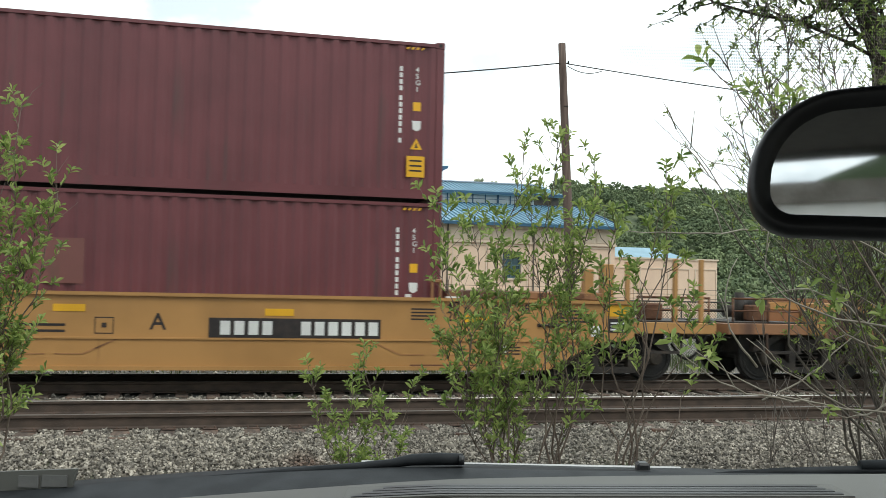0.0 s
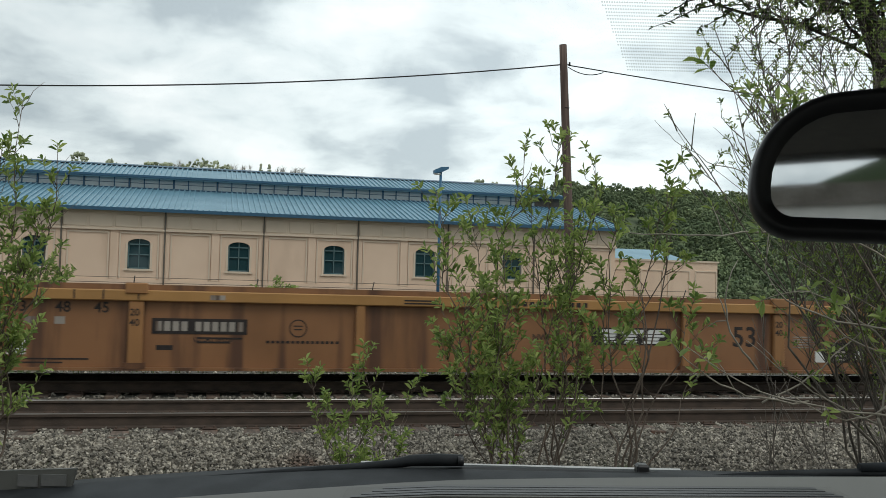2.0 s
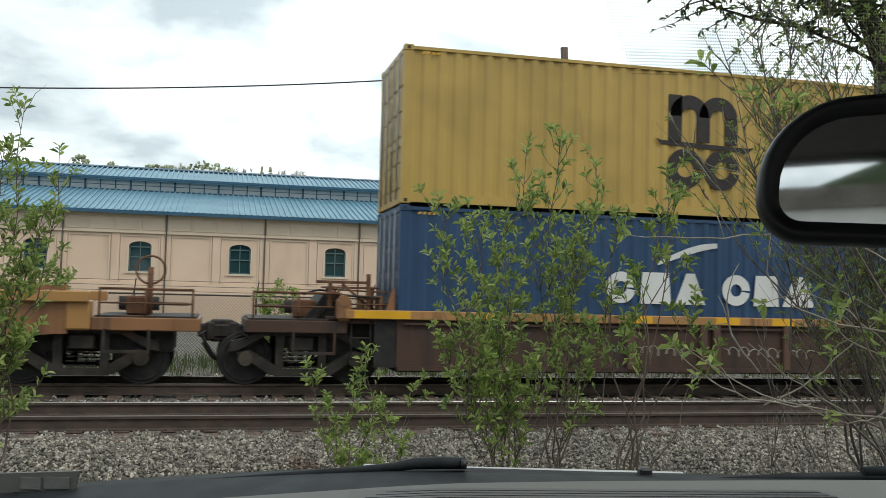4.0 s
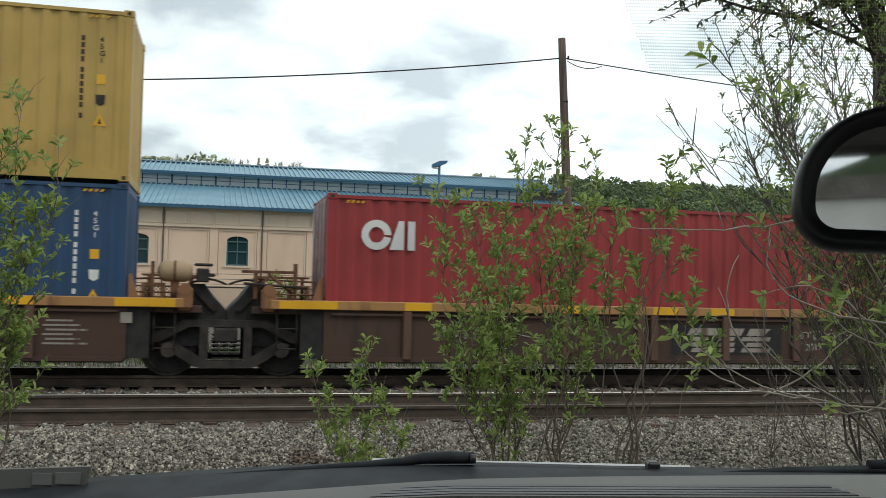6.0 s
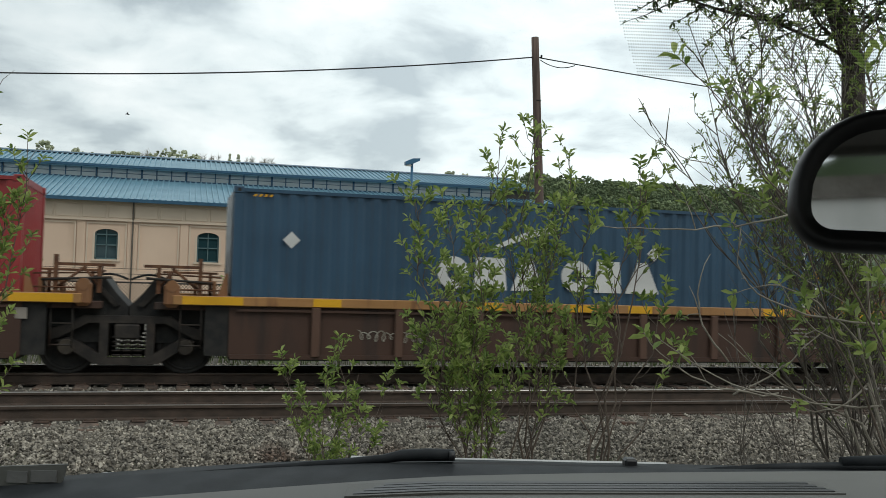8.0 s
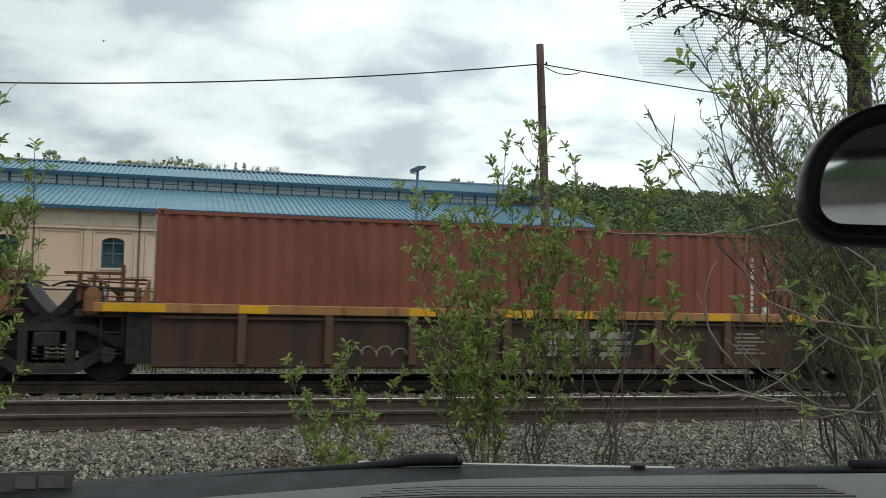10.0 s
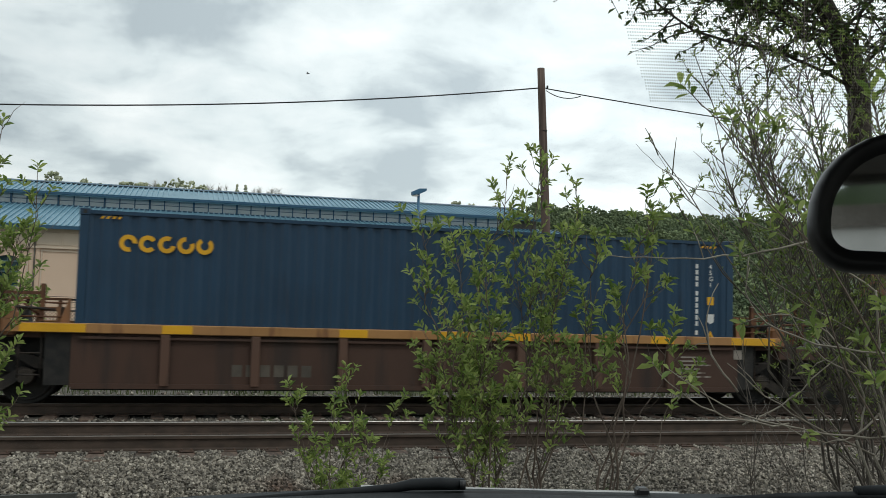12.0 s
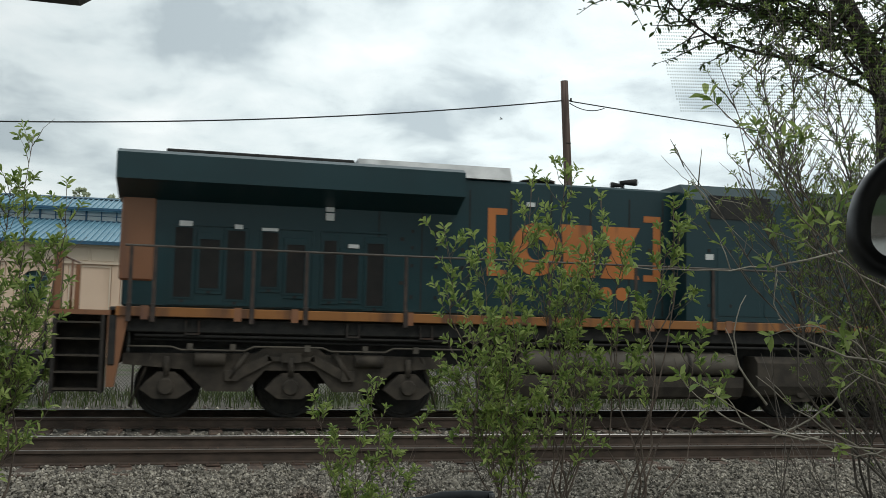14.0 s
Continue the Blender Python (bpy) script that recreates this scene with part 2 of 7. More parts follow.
M["headliner"] = surface("grey_headliner_cloth", (0.10, 0.10, 0.10), (0.13, 0.13, 0.125), 0.95, scale=20, bump=0.1)
M["silver_body"] = surface("pale_body_paint", (0.34, 0.34, 0.33), (0.39, 0.39, 0.38), 0.4, 0.0, bump=0)
M["concrete"] = surface("pale_concrete", (0.50, 0.50, 0.47), (0.62, 0.61, 0.58), 0.9, scale=2)
M["tank"] = paint("chalky_tan_tank", (0.42, 0.30, 0.18), 0.7, at=0.58, dirt=(0.20, 0.12, 0.07))
M["plate_rust"] = surface("dull_brown_tie_plate", (0.065, 0.042, 0.032), (0.11, 0.066, 0.046), 0.85, scale=9)
M["pale_label"] = surface("paper_label", (0.62, 0.62, 0.58), (0.7, 0.7, 0.66), 0.6, bump=0)


def glass_like(name, tint, gloss_rough, amount):
    m, nt, bs = material(name)
    n, l = nt.nodes.new, nt.links.new
    fr = n("ShaderNodeFresnel"); fr.inputs[0].default_value = 1.45
    tr = n("ShaderNodeBsdfTransparent"); tr.inputs[0].default_value = (*tint, 1)
    gl = n("ShaderNodeBsdfGlossy"); gl.inputs["Roughness"].default_value = gloss_rough
    mu = n("ShaderNodeMath"); mu.operation = "MULTIPLY"; mu.inputs[1].default_value = amount
    l(fr.outputs[0], mu.inputs[0])
    mix = n("ShaderNodeMixShader")
    l(mu.outputs[0], mix.inputs[0]); l(tr.outputs[0], mix.inputs[1]); l(gl.outputs[0], mix.inputs[2])
    l(mix.outputs[0], nt.nodes["Material Output"].inputs[0])
    return m


M["screen_glass"] = glass_like("windscreen_glass", (0.96, 0.98, 0.97), 0.02, 0.12)
M["frit"] = glass_like("printed_grey_dots", (0.60, 0.61, 0.60), 0.5, 0.0)
M["win_glass"] = material("dark_window_glass", 0.06)[0]
M["win_glass"].node_tree.nodes["Principled BSDF"].inputs["Base Color"].default_value = (0.02, 0.055, 0.065, 1)
# light grey base colour stands for the sky reflected in the clerestory
M["cl_glass"] = material("sky_toned_pale_glass", 0.12)[0]
M["cl_glass"].node_tree.nodes["Principled BSDF"].inputs["Base Color"].default_value = (0.50, 0.56, 0.57, 1)
M["mirror"] = material("mirror_glass", 0.03, 1.0)[0]
M["mirror"].node_tree.nodes["Principled BSDF"].inputs["Base Color"].default_value = (0.80, 0.82, 0.82, 1)


# ---- mesh helpers ----
def mesh_object(name, bm, mat, smooth=False):
    me = bpy.data.meshes.new(name)
    bm.normal_update()
    bm.to_mesh(me)
    bm.free()
    for k in (mat if isinstance(mat, (list, tuple)) else [mat]):
        me.materials.append(k)
    if smooth:
        me.shade_smooth()
    return new(name, me)


def part(name, bm, mat, parent, label="", smooth=False, at=None):
    ob = mesh_object(name, bm, mat, smooth)
    ob.parent = parent
    if at is not None:
        ob.matrix_basis = at
    return tagged(ob, label)


def thing(name, m, label, category, group=""):
    ob = new(name)
    ob.empty_display_size = 0.3
    ob.matrix_basis = m
    return tagged(ob, label, category, group)


def box(bm, x0, x1, y0, y1, z0, z1, bevel=0.0, mi=0):
    ret = bmesh.ops.create_cube(bm, size=1.0, matrix=Matrix.Translation(((x0 + x1) / 2, (y0 + y1) / 2, (z0 + z1) / 2)) @ Matrix.Diagonal((abs(x1 - x0), abs(y1 - y0), abs(z1 - z0), 1)))
    vs = ret["verts"]
    fs = {f for v in vs for f in v.link_faces}
    if mi:
        for f in fs:
            f.material_index = mi
    if bevel:
        es = list({e for v in vs for e in v.link_edges})
        bmesh.ops.bevel(bm, geom=es, offset=bevel, segments=1, affect="EDGES", clamp_overlap=True)


def boxes(*args, bevel=0.0):
    bm = bmesh.new()
    for a in args:
        box(bm, *a, bevel=bevel)
    return bm


def prism(bm, poly, axis, a, b, mi=0):
    """A polygon, swept from a to b along an axis; the polygon gives the other two coordinates in order."""
    def p3(u, v, w):
        return {"x": (w, u, v), "y": (u, w, v), "z": (u, v, w)}[axis]
    lo = [bm.verts.new(p3(u, v, a)) for u, v in poly]
    hi = [bm.verts.new(p3(u, v, b)) for u, v in poly]
    k = len(poly)
    fs = [bm.faces.new(lo[::-1]), bm.faces.new(hi)]
    for i in range(k):
        fs.append(bm.faces.new((lo[i], lo[(i + 1) % k], hi[(i + 1) % k], hi[i])))
    for f in fs:
        f.material_index = mi
    bmesh.ops.recalc_face_normals(bm, faces=fs)


def prisms(axis, a, b, *polys):
    bm = bmesh.new()
    for p in polys:
        prism(bm, p, axis, a, b)
    return bm


def rod(bm, p0, p1, r0, r1=None, seg=8, cap=True, mi=0):
    p0, p1 = Vector(p0), Vector(p1)
    r1 = r0 if r1 is None else r1
    d = (p1 - p0).normalized()
    u = d.orthogonal().normalized()
    v = d.cross(u)
    a, b = [], []
    for i in range(seg):
        t = 2 * math.pi * i / seg
        w = u * math.cos(t) + v * math.sin(t)
        a.append(bm.verts.new(p0 + w * r0))
        b.append(bm.verts.new(p1 + w * r1))
    fs = [bm.faces.new((a[i], a[(i + 1) % seg], b[(i + 1) % seg], b[i])) for i in range(seg)]
    for f in fs:
        f.smooth = True
    if cap:
        fs += [bm.faces.new(a[::-1]), bm.faces.new(b)]
    for f in fs:
        f.material_index = mi


def rods(*args, seg=8):
    bm = bmesh.new()
    for a in args:
        rod(bm, *a, seg=seg)
    return bm


def tube(bm, pts, radii, seg=6):
    pts = [Vector(p) for p in pts]
    rings = []
    u = (pts[1] - pts[0]).normalized().orthogonal().normalized()
    for i, p in enumerate(pts):
        d = (pts[min(i + 1, len(pts) - 1)] - pts[max(i - 1, 0)]).normalized()
        u = (u - d * u.dot(d)).normalized()
        v = d.cross(u)
        r = radii[i] if isinstance(radii, (list, tuple)) else radii
        rings.append([bm.verts.new(p + (u * math.cos(2 * math.pi * k / seg) + v * math.sin(2 * math.pi * k / seg)) * r) for k in range(seg)])
    for a, b in zip(rings, rings[1:]):
        for k in range(seg):
            bm.faces.new((a[k], a[(k + 1) % seg], b[(k + 1) % seg], b[k])).smooth = True
    bm.faces.new(rings[0][::-1])
    bm.faces.new(rings[-1])


def ring(bm, c, axis, r, tube_r, seg=20, mi=0):
    """A hoop about c in the plane across the axis."""
    c, axis = Vector(c), Vector(axis).normalized()
    u = axis.orthogonal().normalized()
    v = axis.cross(u)
    for i in range(seg):
        a0, a1 = 2 * math.pi * i / seg, 2 * math.pi * (i + 1) / seg
        rod(bm, c + (u * math.cos(a0) + v * math.sin(a0)) * r, c + (u * math.cos(a1) + v * math.sin(a1)) * r, tube_r, seg=6, cap=False, mi=mi)


def letters(name, words, size, parent, mat, x, y, z, align="LEFT", tilt=0.0, thick=0.002):
    """Stencilled characters on a side that faces -y; x, z is their lower left."""
    cu = bpy.data.curves.new(name, "FONT")
    cu.body, cu.size, cu.extrude, cu.align_x, cu.offset = words, size * 1.28, thick, align, size * 0.018
    tmp = bpy.data.objects.new(name, cu)
    scene.collection.objects.link(tmp)
    me = bpy.data.meshes.new_from_object(tmp.evaluated_get(bpy.context.evaluated_depsgraph_get()))
    bpy.data.objects.remove(tmp)
    me.materials.clear()
    me.materials.append(mat)
    ob = new(name, me)
    ob.parent = parent
    ob.matrix_basis = pose(x, y, z, 90, tilt, 0)
    return ob


# ---- the setting: ground, tracks, ballast ----
Y_NEAR, Y_FAR, GAUGE = 13.417, 17.656, 0.7535
rng = random.Random(7)


def ground_z(x, y):
    """Height of the ground: flat by the car, a ditch, two track beds, and the yard beyond."""
    knots = [(-4000, -0.1), (5.2, -0.05), (7.5, -0.30), (9.6, -0.86), (10.6, -0.80), (11.75, -0.36), (12.05, -0.235), (14.8, -0.235), (15.45, -0.30), (16.1, -0.235), (19.0, -0.235), (19.6, -0.40), (21.5, -0.62), (24.5, -0.35), (30, -0.25), (4500, -0.25)]
    for (a, za), (b, zb) in zip(knots, knots[1:]):
        if a <= y <= b:
            z = za + (zb - za) * (y - a) / (b - a)
            break
    if -2 < y < 60:
        z += 0.03 * noise.noise((x * 0.6, y * 0.9, 0)) * (0.35 if 11.9 < y < 19.2 else 1.0)
    return z


def build_ground():
    bm = bmesh.new()
    xs = [-4000, -600, -120, -40, -20] + [-14 + 0.5 * i for i in range(81)] + [40, 70, 140, 600, 4000]
    ys = [-4000, -300, -40, -8, -2, 2, 4] + [5 + 0.25 * i for i in range(82)] + [27, 30, 36, 44, 60, 90, 200, 700, 4500]
    grid = [[bm.verts.new((x, y, ground_z(x, y))) for x in xs] for y in ys]
    for j in range(len(ys) - 1):
        for i in range(len(xs) - 1):
            bm.faces.new((grid[j][i], grid[j][i + 1], grid[j + 1][i + 1], grid[j + 1][i]))
    tagged(mesh_object("ground", bm, M["ground"], True), "stony soil with weeds beside the railway", "ground", kind="structure")


build_ground()


def rail_bar(y, label, head):
    """Flat-bottomed rail: foot, web and head, with its polished running face."""
    r = tagged(new("rail"), label, "rail", "rails of both tracks", "structure")
    r.matrix_basis = pose(0, y, 0)
    prof = [(-0.075, -0.186), (0.075, -0.186), (0.075, -0.172), (0.012, -0.155), (0.010, -0.052), (0.036, -0.040), (0.036, -0.006), (-0.036, -0.006), (-0.036, -0.040), (-0.010, -0.052), (-0.012, -0.155), (-0.075, -0.172)]
    part("web_and_foot", prisms("x", -60, 90, prof), M["rail"], r)
    part("running_face", prisms("x", -60, 90, [(-0.035, -0.0058), (0.035, -0.0058), (0.031, 0.0), (-0.031, 0.0)]), M[head], r)
    return r


for y, what, head in ((Y_NEAR - GAUGE, "rusty steel rail of the empty near track", "rail_dull"), (Y_NEAR + GAUGE, "steel rail with bright polished top, near track", "rail_top"), (Y_FAR - GAUGE, "steel rail under the passing train", "rail_dull"), (Y_FAR + GAUGE, "polished steel rail on the train's far side", "rail_top")):
    rail_bar(y, what, head)


def build_ties():
    protos = []
    for k in range(5):
        bm = bmesh.new()
        box(bm, -0.115, 0.115, -1.30 - 0.03 * k, 1.30 + 0.02 * k, -0.16, 0.0, bevel=0.012)
        for v in bm.verts:
            v.co += 0.010 * noise.noise_vector(v.co * 5 + Vector((k * 9, 0, 0)))
        me = bpy.data.meshes.new("tie")
        bm.to_mesh(me); bm.free()
        me.materials.append(M["tie"])
        protos.append(me)
    bm = boxes((-0.09, 0.09, -0.17, 0.17, 0, 0.014), bevel=0.003)
    rod(bm, (-0.06, -0.10, 0.0), (-0.06, -0.10, 0.04), 0.014, seg=6)
    rod(bm, (0.06, -0.10, 0.0), (0.06, -0.10, 0.04), 0.014, seg=6)
    plate = bpy.data.meshes.new("tie_plate")
    bm.to_mesh(plate); bm.free()
    plate.materials.append(M["plate_rust"])
    for y in (Y_NEAR, Y_FAR):
        track = tagged(new("track_bed"), "row of weathered wooden ties under rails", "railway track", kind="structure")
        track.matrix_basis = pose(0, y, 0)
        for i in range(-20, 56):
            x = i * 0.545 + rng.uniform(-0.04, 0.04)
            t = new("tie", protos[rng.randrange(5)])
            t.parent = track
            t.matrix_basis = pose(x, rng.uniform(-0.06, 0.06), -0.193 + rng.uniform(-0.012, 0.004), 0, 0, rng.uniform(-1.5, 1.5))
            for g in (-GAUGE, GAUGE):
                pl = new("tie_plate", plate)
                pl.parent = track
                pl.matrix_basis = pose(x, g, -0.194)


build_ties()


def stone_field(name, n, place, size, label, mat, seed):
    """Loose broken stones: rough eight-cornered lumps, one mesh."""
    r = random.Random(seed)
    g = np.random.default_rng(seed)
    base = np.array([(-1, -1, -1), (1, -1, -1), (1, 1, -1), (-1, 1, -1), (-1, -1, 1), (1, -1, 1), (1, 1, 1), (-1, 1, 1)], float)
    faces = np.array([(0, 3, 2, 1), (4, 5, 6, 7), (0, 1, 5, 4), (1, 2, 6, 5), (2, 3, 7, 6), (3, 0, 4, 7)])
    at = np.array([place(r) for i in range(n)])
    c = base[None] * g.uniform(0.35, 1.0, (n, 8, 3)) * g.uniform(0.55, 1.0, (n, 1, 3)) * g.uniform(size[0], size[1], (n, 1, 1))
    for i, j in ((0, 1), (1, 2), (0, 2)):
        t = g.uniform(0, 6.283, (n, 1))
        u, v = c[:, :, i] * np.cos(t) - c[:, :, j] * np.sin(t), c[:, :, i] * np.sin(t) + c[:, :, j] * np.cos(t)
        c[:, :, i], c[:, :, j] = u, v
    c += at[:, None, :]
    f = faces[None] + 8 * np.arange(n)[:, None, None]
    me = bpy.data.meshes.new(name)
    me.from_pydata(c.reshape(-1, 3).tolist(), [], f.reshape(-1, 4).tolist())
    me.materials.append(mat)
    return tagged(new(name, me), label, "ballast", kind="stuff")


def shoulder(r):
    x, y = r.uniform(-5, 14), 12.10 - abs(r.gauss(0, 0.50))
    return x, y, ground_z(x, y) + r.uniform(-0.01, 0.045)


def tie_ends(r):
    """Stones heaped between and over the ends of the near track's ties."""
    x, y = 0.545 * (r.randint(-9, 25) + 0.5) + r.uniform(-0.16, 0.16), r.uniform(12.0, 12.62)
    return x, y, -0.225 + r.uniform(-0.01, 0.042)


def far_side(r):
    x, y = r.uniform(-12, 30), r.uniform(18.9, 23.6)
    return x, y, ground_z(x, y) + r.uniform(-0.01, 0.04)


def cribs(r):
    x, y = r.uniform(-10, 30), r.choice((r.uniform(12.2, 19.4), r.uniform(14.3, 16.6)))
    return x, y, ground_z(x, y) + r.uniform(-0.02, 0.02)


stone_field("ballast_tie_ends", 6000, tie_ends, (0.014, 0.030), "brownish stones heaped against the tie ends", M["stone"], 8)
stone_field("ballast_far_side", 9000, far_side, (0.03, 0.06), "pale stones beyond the train", M["stone"], 9)
stone_field("ballast_shoulder", 62000, shoulder, (0.014, 0.031), "grey crushed stone ballast sloping from the track", M["stone"], 3)
stone_field("ballast_between_ties", 14000, cribs, (0.02, 0.045), "grimy crushed stone between the ties", M["stone"], 4)


def grass_field(name, n, place, h, label, seed):
    r = random.Random(seed)
    vs, fs = [], []
    for i in range(n):
        x, y = place(r)
        z, a, hh = ground_z(x, y), r.uniform(0, 6.3), r.uniform(*h)
        dx, dy, w = math.cos(a), math.sin(a), 0.012
        lx, ly = r.uniform(-0.4, 0.4) * hh, r.uniform(-0.4, 0.4) * hh
        k = len(vs)
        vs += [(x - dx * w, y - dy * w, z), (x + dx * w, y + dy * w, z), (x + lx * 0.4 + dx * w * 0.7, y + ly * 0.4 + dy * w * 0.7, z + hh * 0.6), (x + lx * 0.4 - dx * w * 0.7, y + ly * 0.4 - dy * w * 0.7, z + hh * 0.6), (x + lx, y + ly, z + hh)]
        fs += [(k, k + 1, k + 2, k + 3), (k + 3, k + 2, k + 4)]
    me = bpy.data.meshes.new(name)
    me.from_pydata(vs, [], fs)
    me.materials.append(M["grass"])
    return tagged(new(name, me), label, "grass", kind="stuff")


grass_field("verge_grass", 8000, lambda r: (r.uniform(-14, 26), r.uniform(23.4, 26.5)), (0.10, 0.45), "rough grass along the foot of the fence", 5)
grass_field("ditch_weeds", 500, lambda r: (r.uniform(-3, 10), r.gauss(9.4, 0.6)), (0.1, 0.3), "thin weeds in the ditch below the ballast", 6)


# ---- beyond the tracks: fence, pole, lamp, hall, hill ----
def build_fence():
    f = thing("chain_link_fence", pose(0, 24.5, 0), "dark chain-link fence with barbed top wire and thin posts", "fence")
    x0, x1, z0, z1 = -14.0, 40.0, -0.35, 1.50
    bm = bmesh.new()
    step = 0.085
    h = z1 - z0
    n = int((x1 - x0 + h) / step)
    for i in range(n):
        a = x0 - h + i * step
        for sgn in (1, -1):
            p0, p1 = (a, z0), (a + h, z1)
            if sgn < 0:
                p0, p1 = (a, z1), (a + h, z0)
            if p0[0] > x1 or p1[0] < x0:
                continue
            w = 0.006
            y = 0.004 * sgn
            vs = [bm.verts.new((p0[0] - w, y, p0[1])), bm.verts.new((p0[0] + w, y, p0[1])), bm.verts.new((p1[0] + w, y, p1[1])), bm.verts.new((p1[0] - w, y, p1[1]))]
            bm.faces.new(vs)
    tagged(part("wire_mesh", bm, M["wire_mesh"], f), kind="stuff")
    for i in range(19):
        x = x0 + 3.0 * i
        part("fence_post", rods(((x, 0.04, z0 - 0.1), (x, 0.04, z1 + 0.06), 0.026), ((x, 0.04, z1), (x + 0.05, -0.1, z1 + 0.38), 0.014)), M["wire_mesh"], f)
    part("top_rail", rods(((x0, 0.04, z1), (x1, 0.04, z1), 0.021)), M["wire_mesh"], f)
    for k in range(3):
        part("barbed_wire", rods(((x0, 0.02 - 0.05 * k, z1 + 0.13 * (k + 0.6)), (x1, 0.02 - 0.05 * k, z1 + 0.13 * (k + 0.6)), 0.006), seg=5), M["wire_mesh"], f)


build_fence()


def build_pole():
    """Leaning utility pole: it leans half a metre over its height."""
    p = thing("utility_pole", pose(10.30, 26, -0.4), "weathered bare wooden utility pole leaning slightly", "utility pole")
    bm = bmesh.new()
    rows = 14
    tube(bm, [(-0.50 * (i / rows), 0, 9.5 * i / rows) for i in range(rows + 1)], [0.155 - 0.045 * i / rows for i in range(rows + 1)], 12)
    part("pole_shaft", bm, M["pole_wood"], p)
    part("insulator_bracket", rods(((-0.58, 0, 8.88), (-0.30, 0, 8.92), 0.018), ((-0.30, -0.05, 8.90), (-0.30, -0.05, 8.98), 0.03)), M["cable"], p)
    part("guy_hook", rods(((-0.45, -0.1, 7.6), (-0.31, -0.12, 7.6), 0.02)), M["steel_dark"], p)


build_pole()


def catenary(a, b, sag, n=28):
    a, b = Vector(a), Vector(b)
    return [a.lerp(b, i / n) + Vector((0, 0, -4 * sag * (i / n) * (1 - i / n))) for i in range(n + 1)]


bm = bmesh.new()
tube(bm, catenary((9.75, 26, 8.50), (-38.2, 26, 8.50), 2.05, 60), 0.020, 5)
tagged(mesh_object("overhead_cable", bm, M["cable"]), "single black overhead cable sagging to the pole", "cable")
bm = bmesh.new()
tube(bm, catenary((9.98, 26, 8.50), (48.0, 26, 8.05), 0.65, 40), 0.018, 5)
tube(bm, catenary((9.98, 26, 8.44), (11.1, 26, 8.37), 0.14, 10), 0.014, 5)
tagged(mesh_object("overhead_cable", bm, M["cable"]), "black overhead cable with a looped tail at the pole", "cable")


def build_street_lamp():
    p = thing("street_lamp", pose(9.0, 38, -0.40), "tall blue-painted street lamp with a flat lantern", "street lamp")
    part("post", rods(((0, 0, 0), (0, 0, 7.1), 0.075, 0.055), ((0, 0, 0), (0, 0, 0.5), 0.11)), M["lamp_blue"], p)
    bm = bmesh.new()
    prism(bm, [(-0.30, 7.02), (0.02, 7.08), (0.30, 7.22), (0.32, 7.32), (0.0, 7.30), (-0.30, 7.16)], "y", -0.14, 0.14)
    part("lantern", bm, M["lamp_blue"], p)
    part("lens", boxes((-0.26, -0.02, -0.10, 0.10, 6.985, 7.02)), M["pale_label"], p)


build_street_lamp()

BY, EAVE = 50.0, 5.50       # hall front and eave height
HALL_X0, HALL_X1, BAY = -32.44, 22.26, 4.977


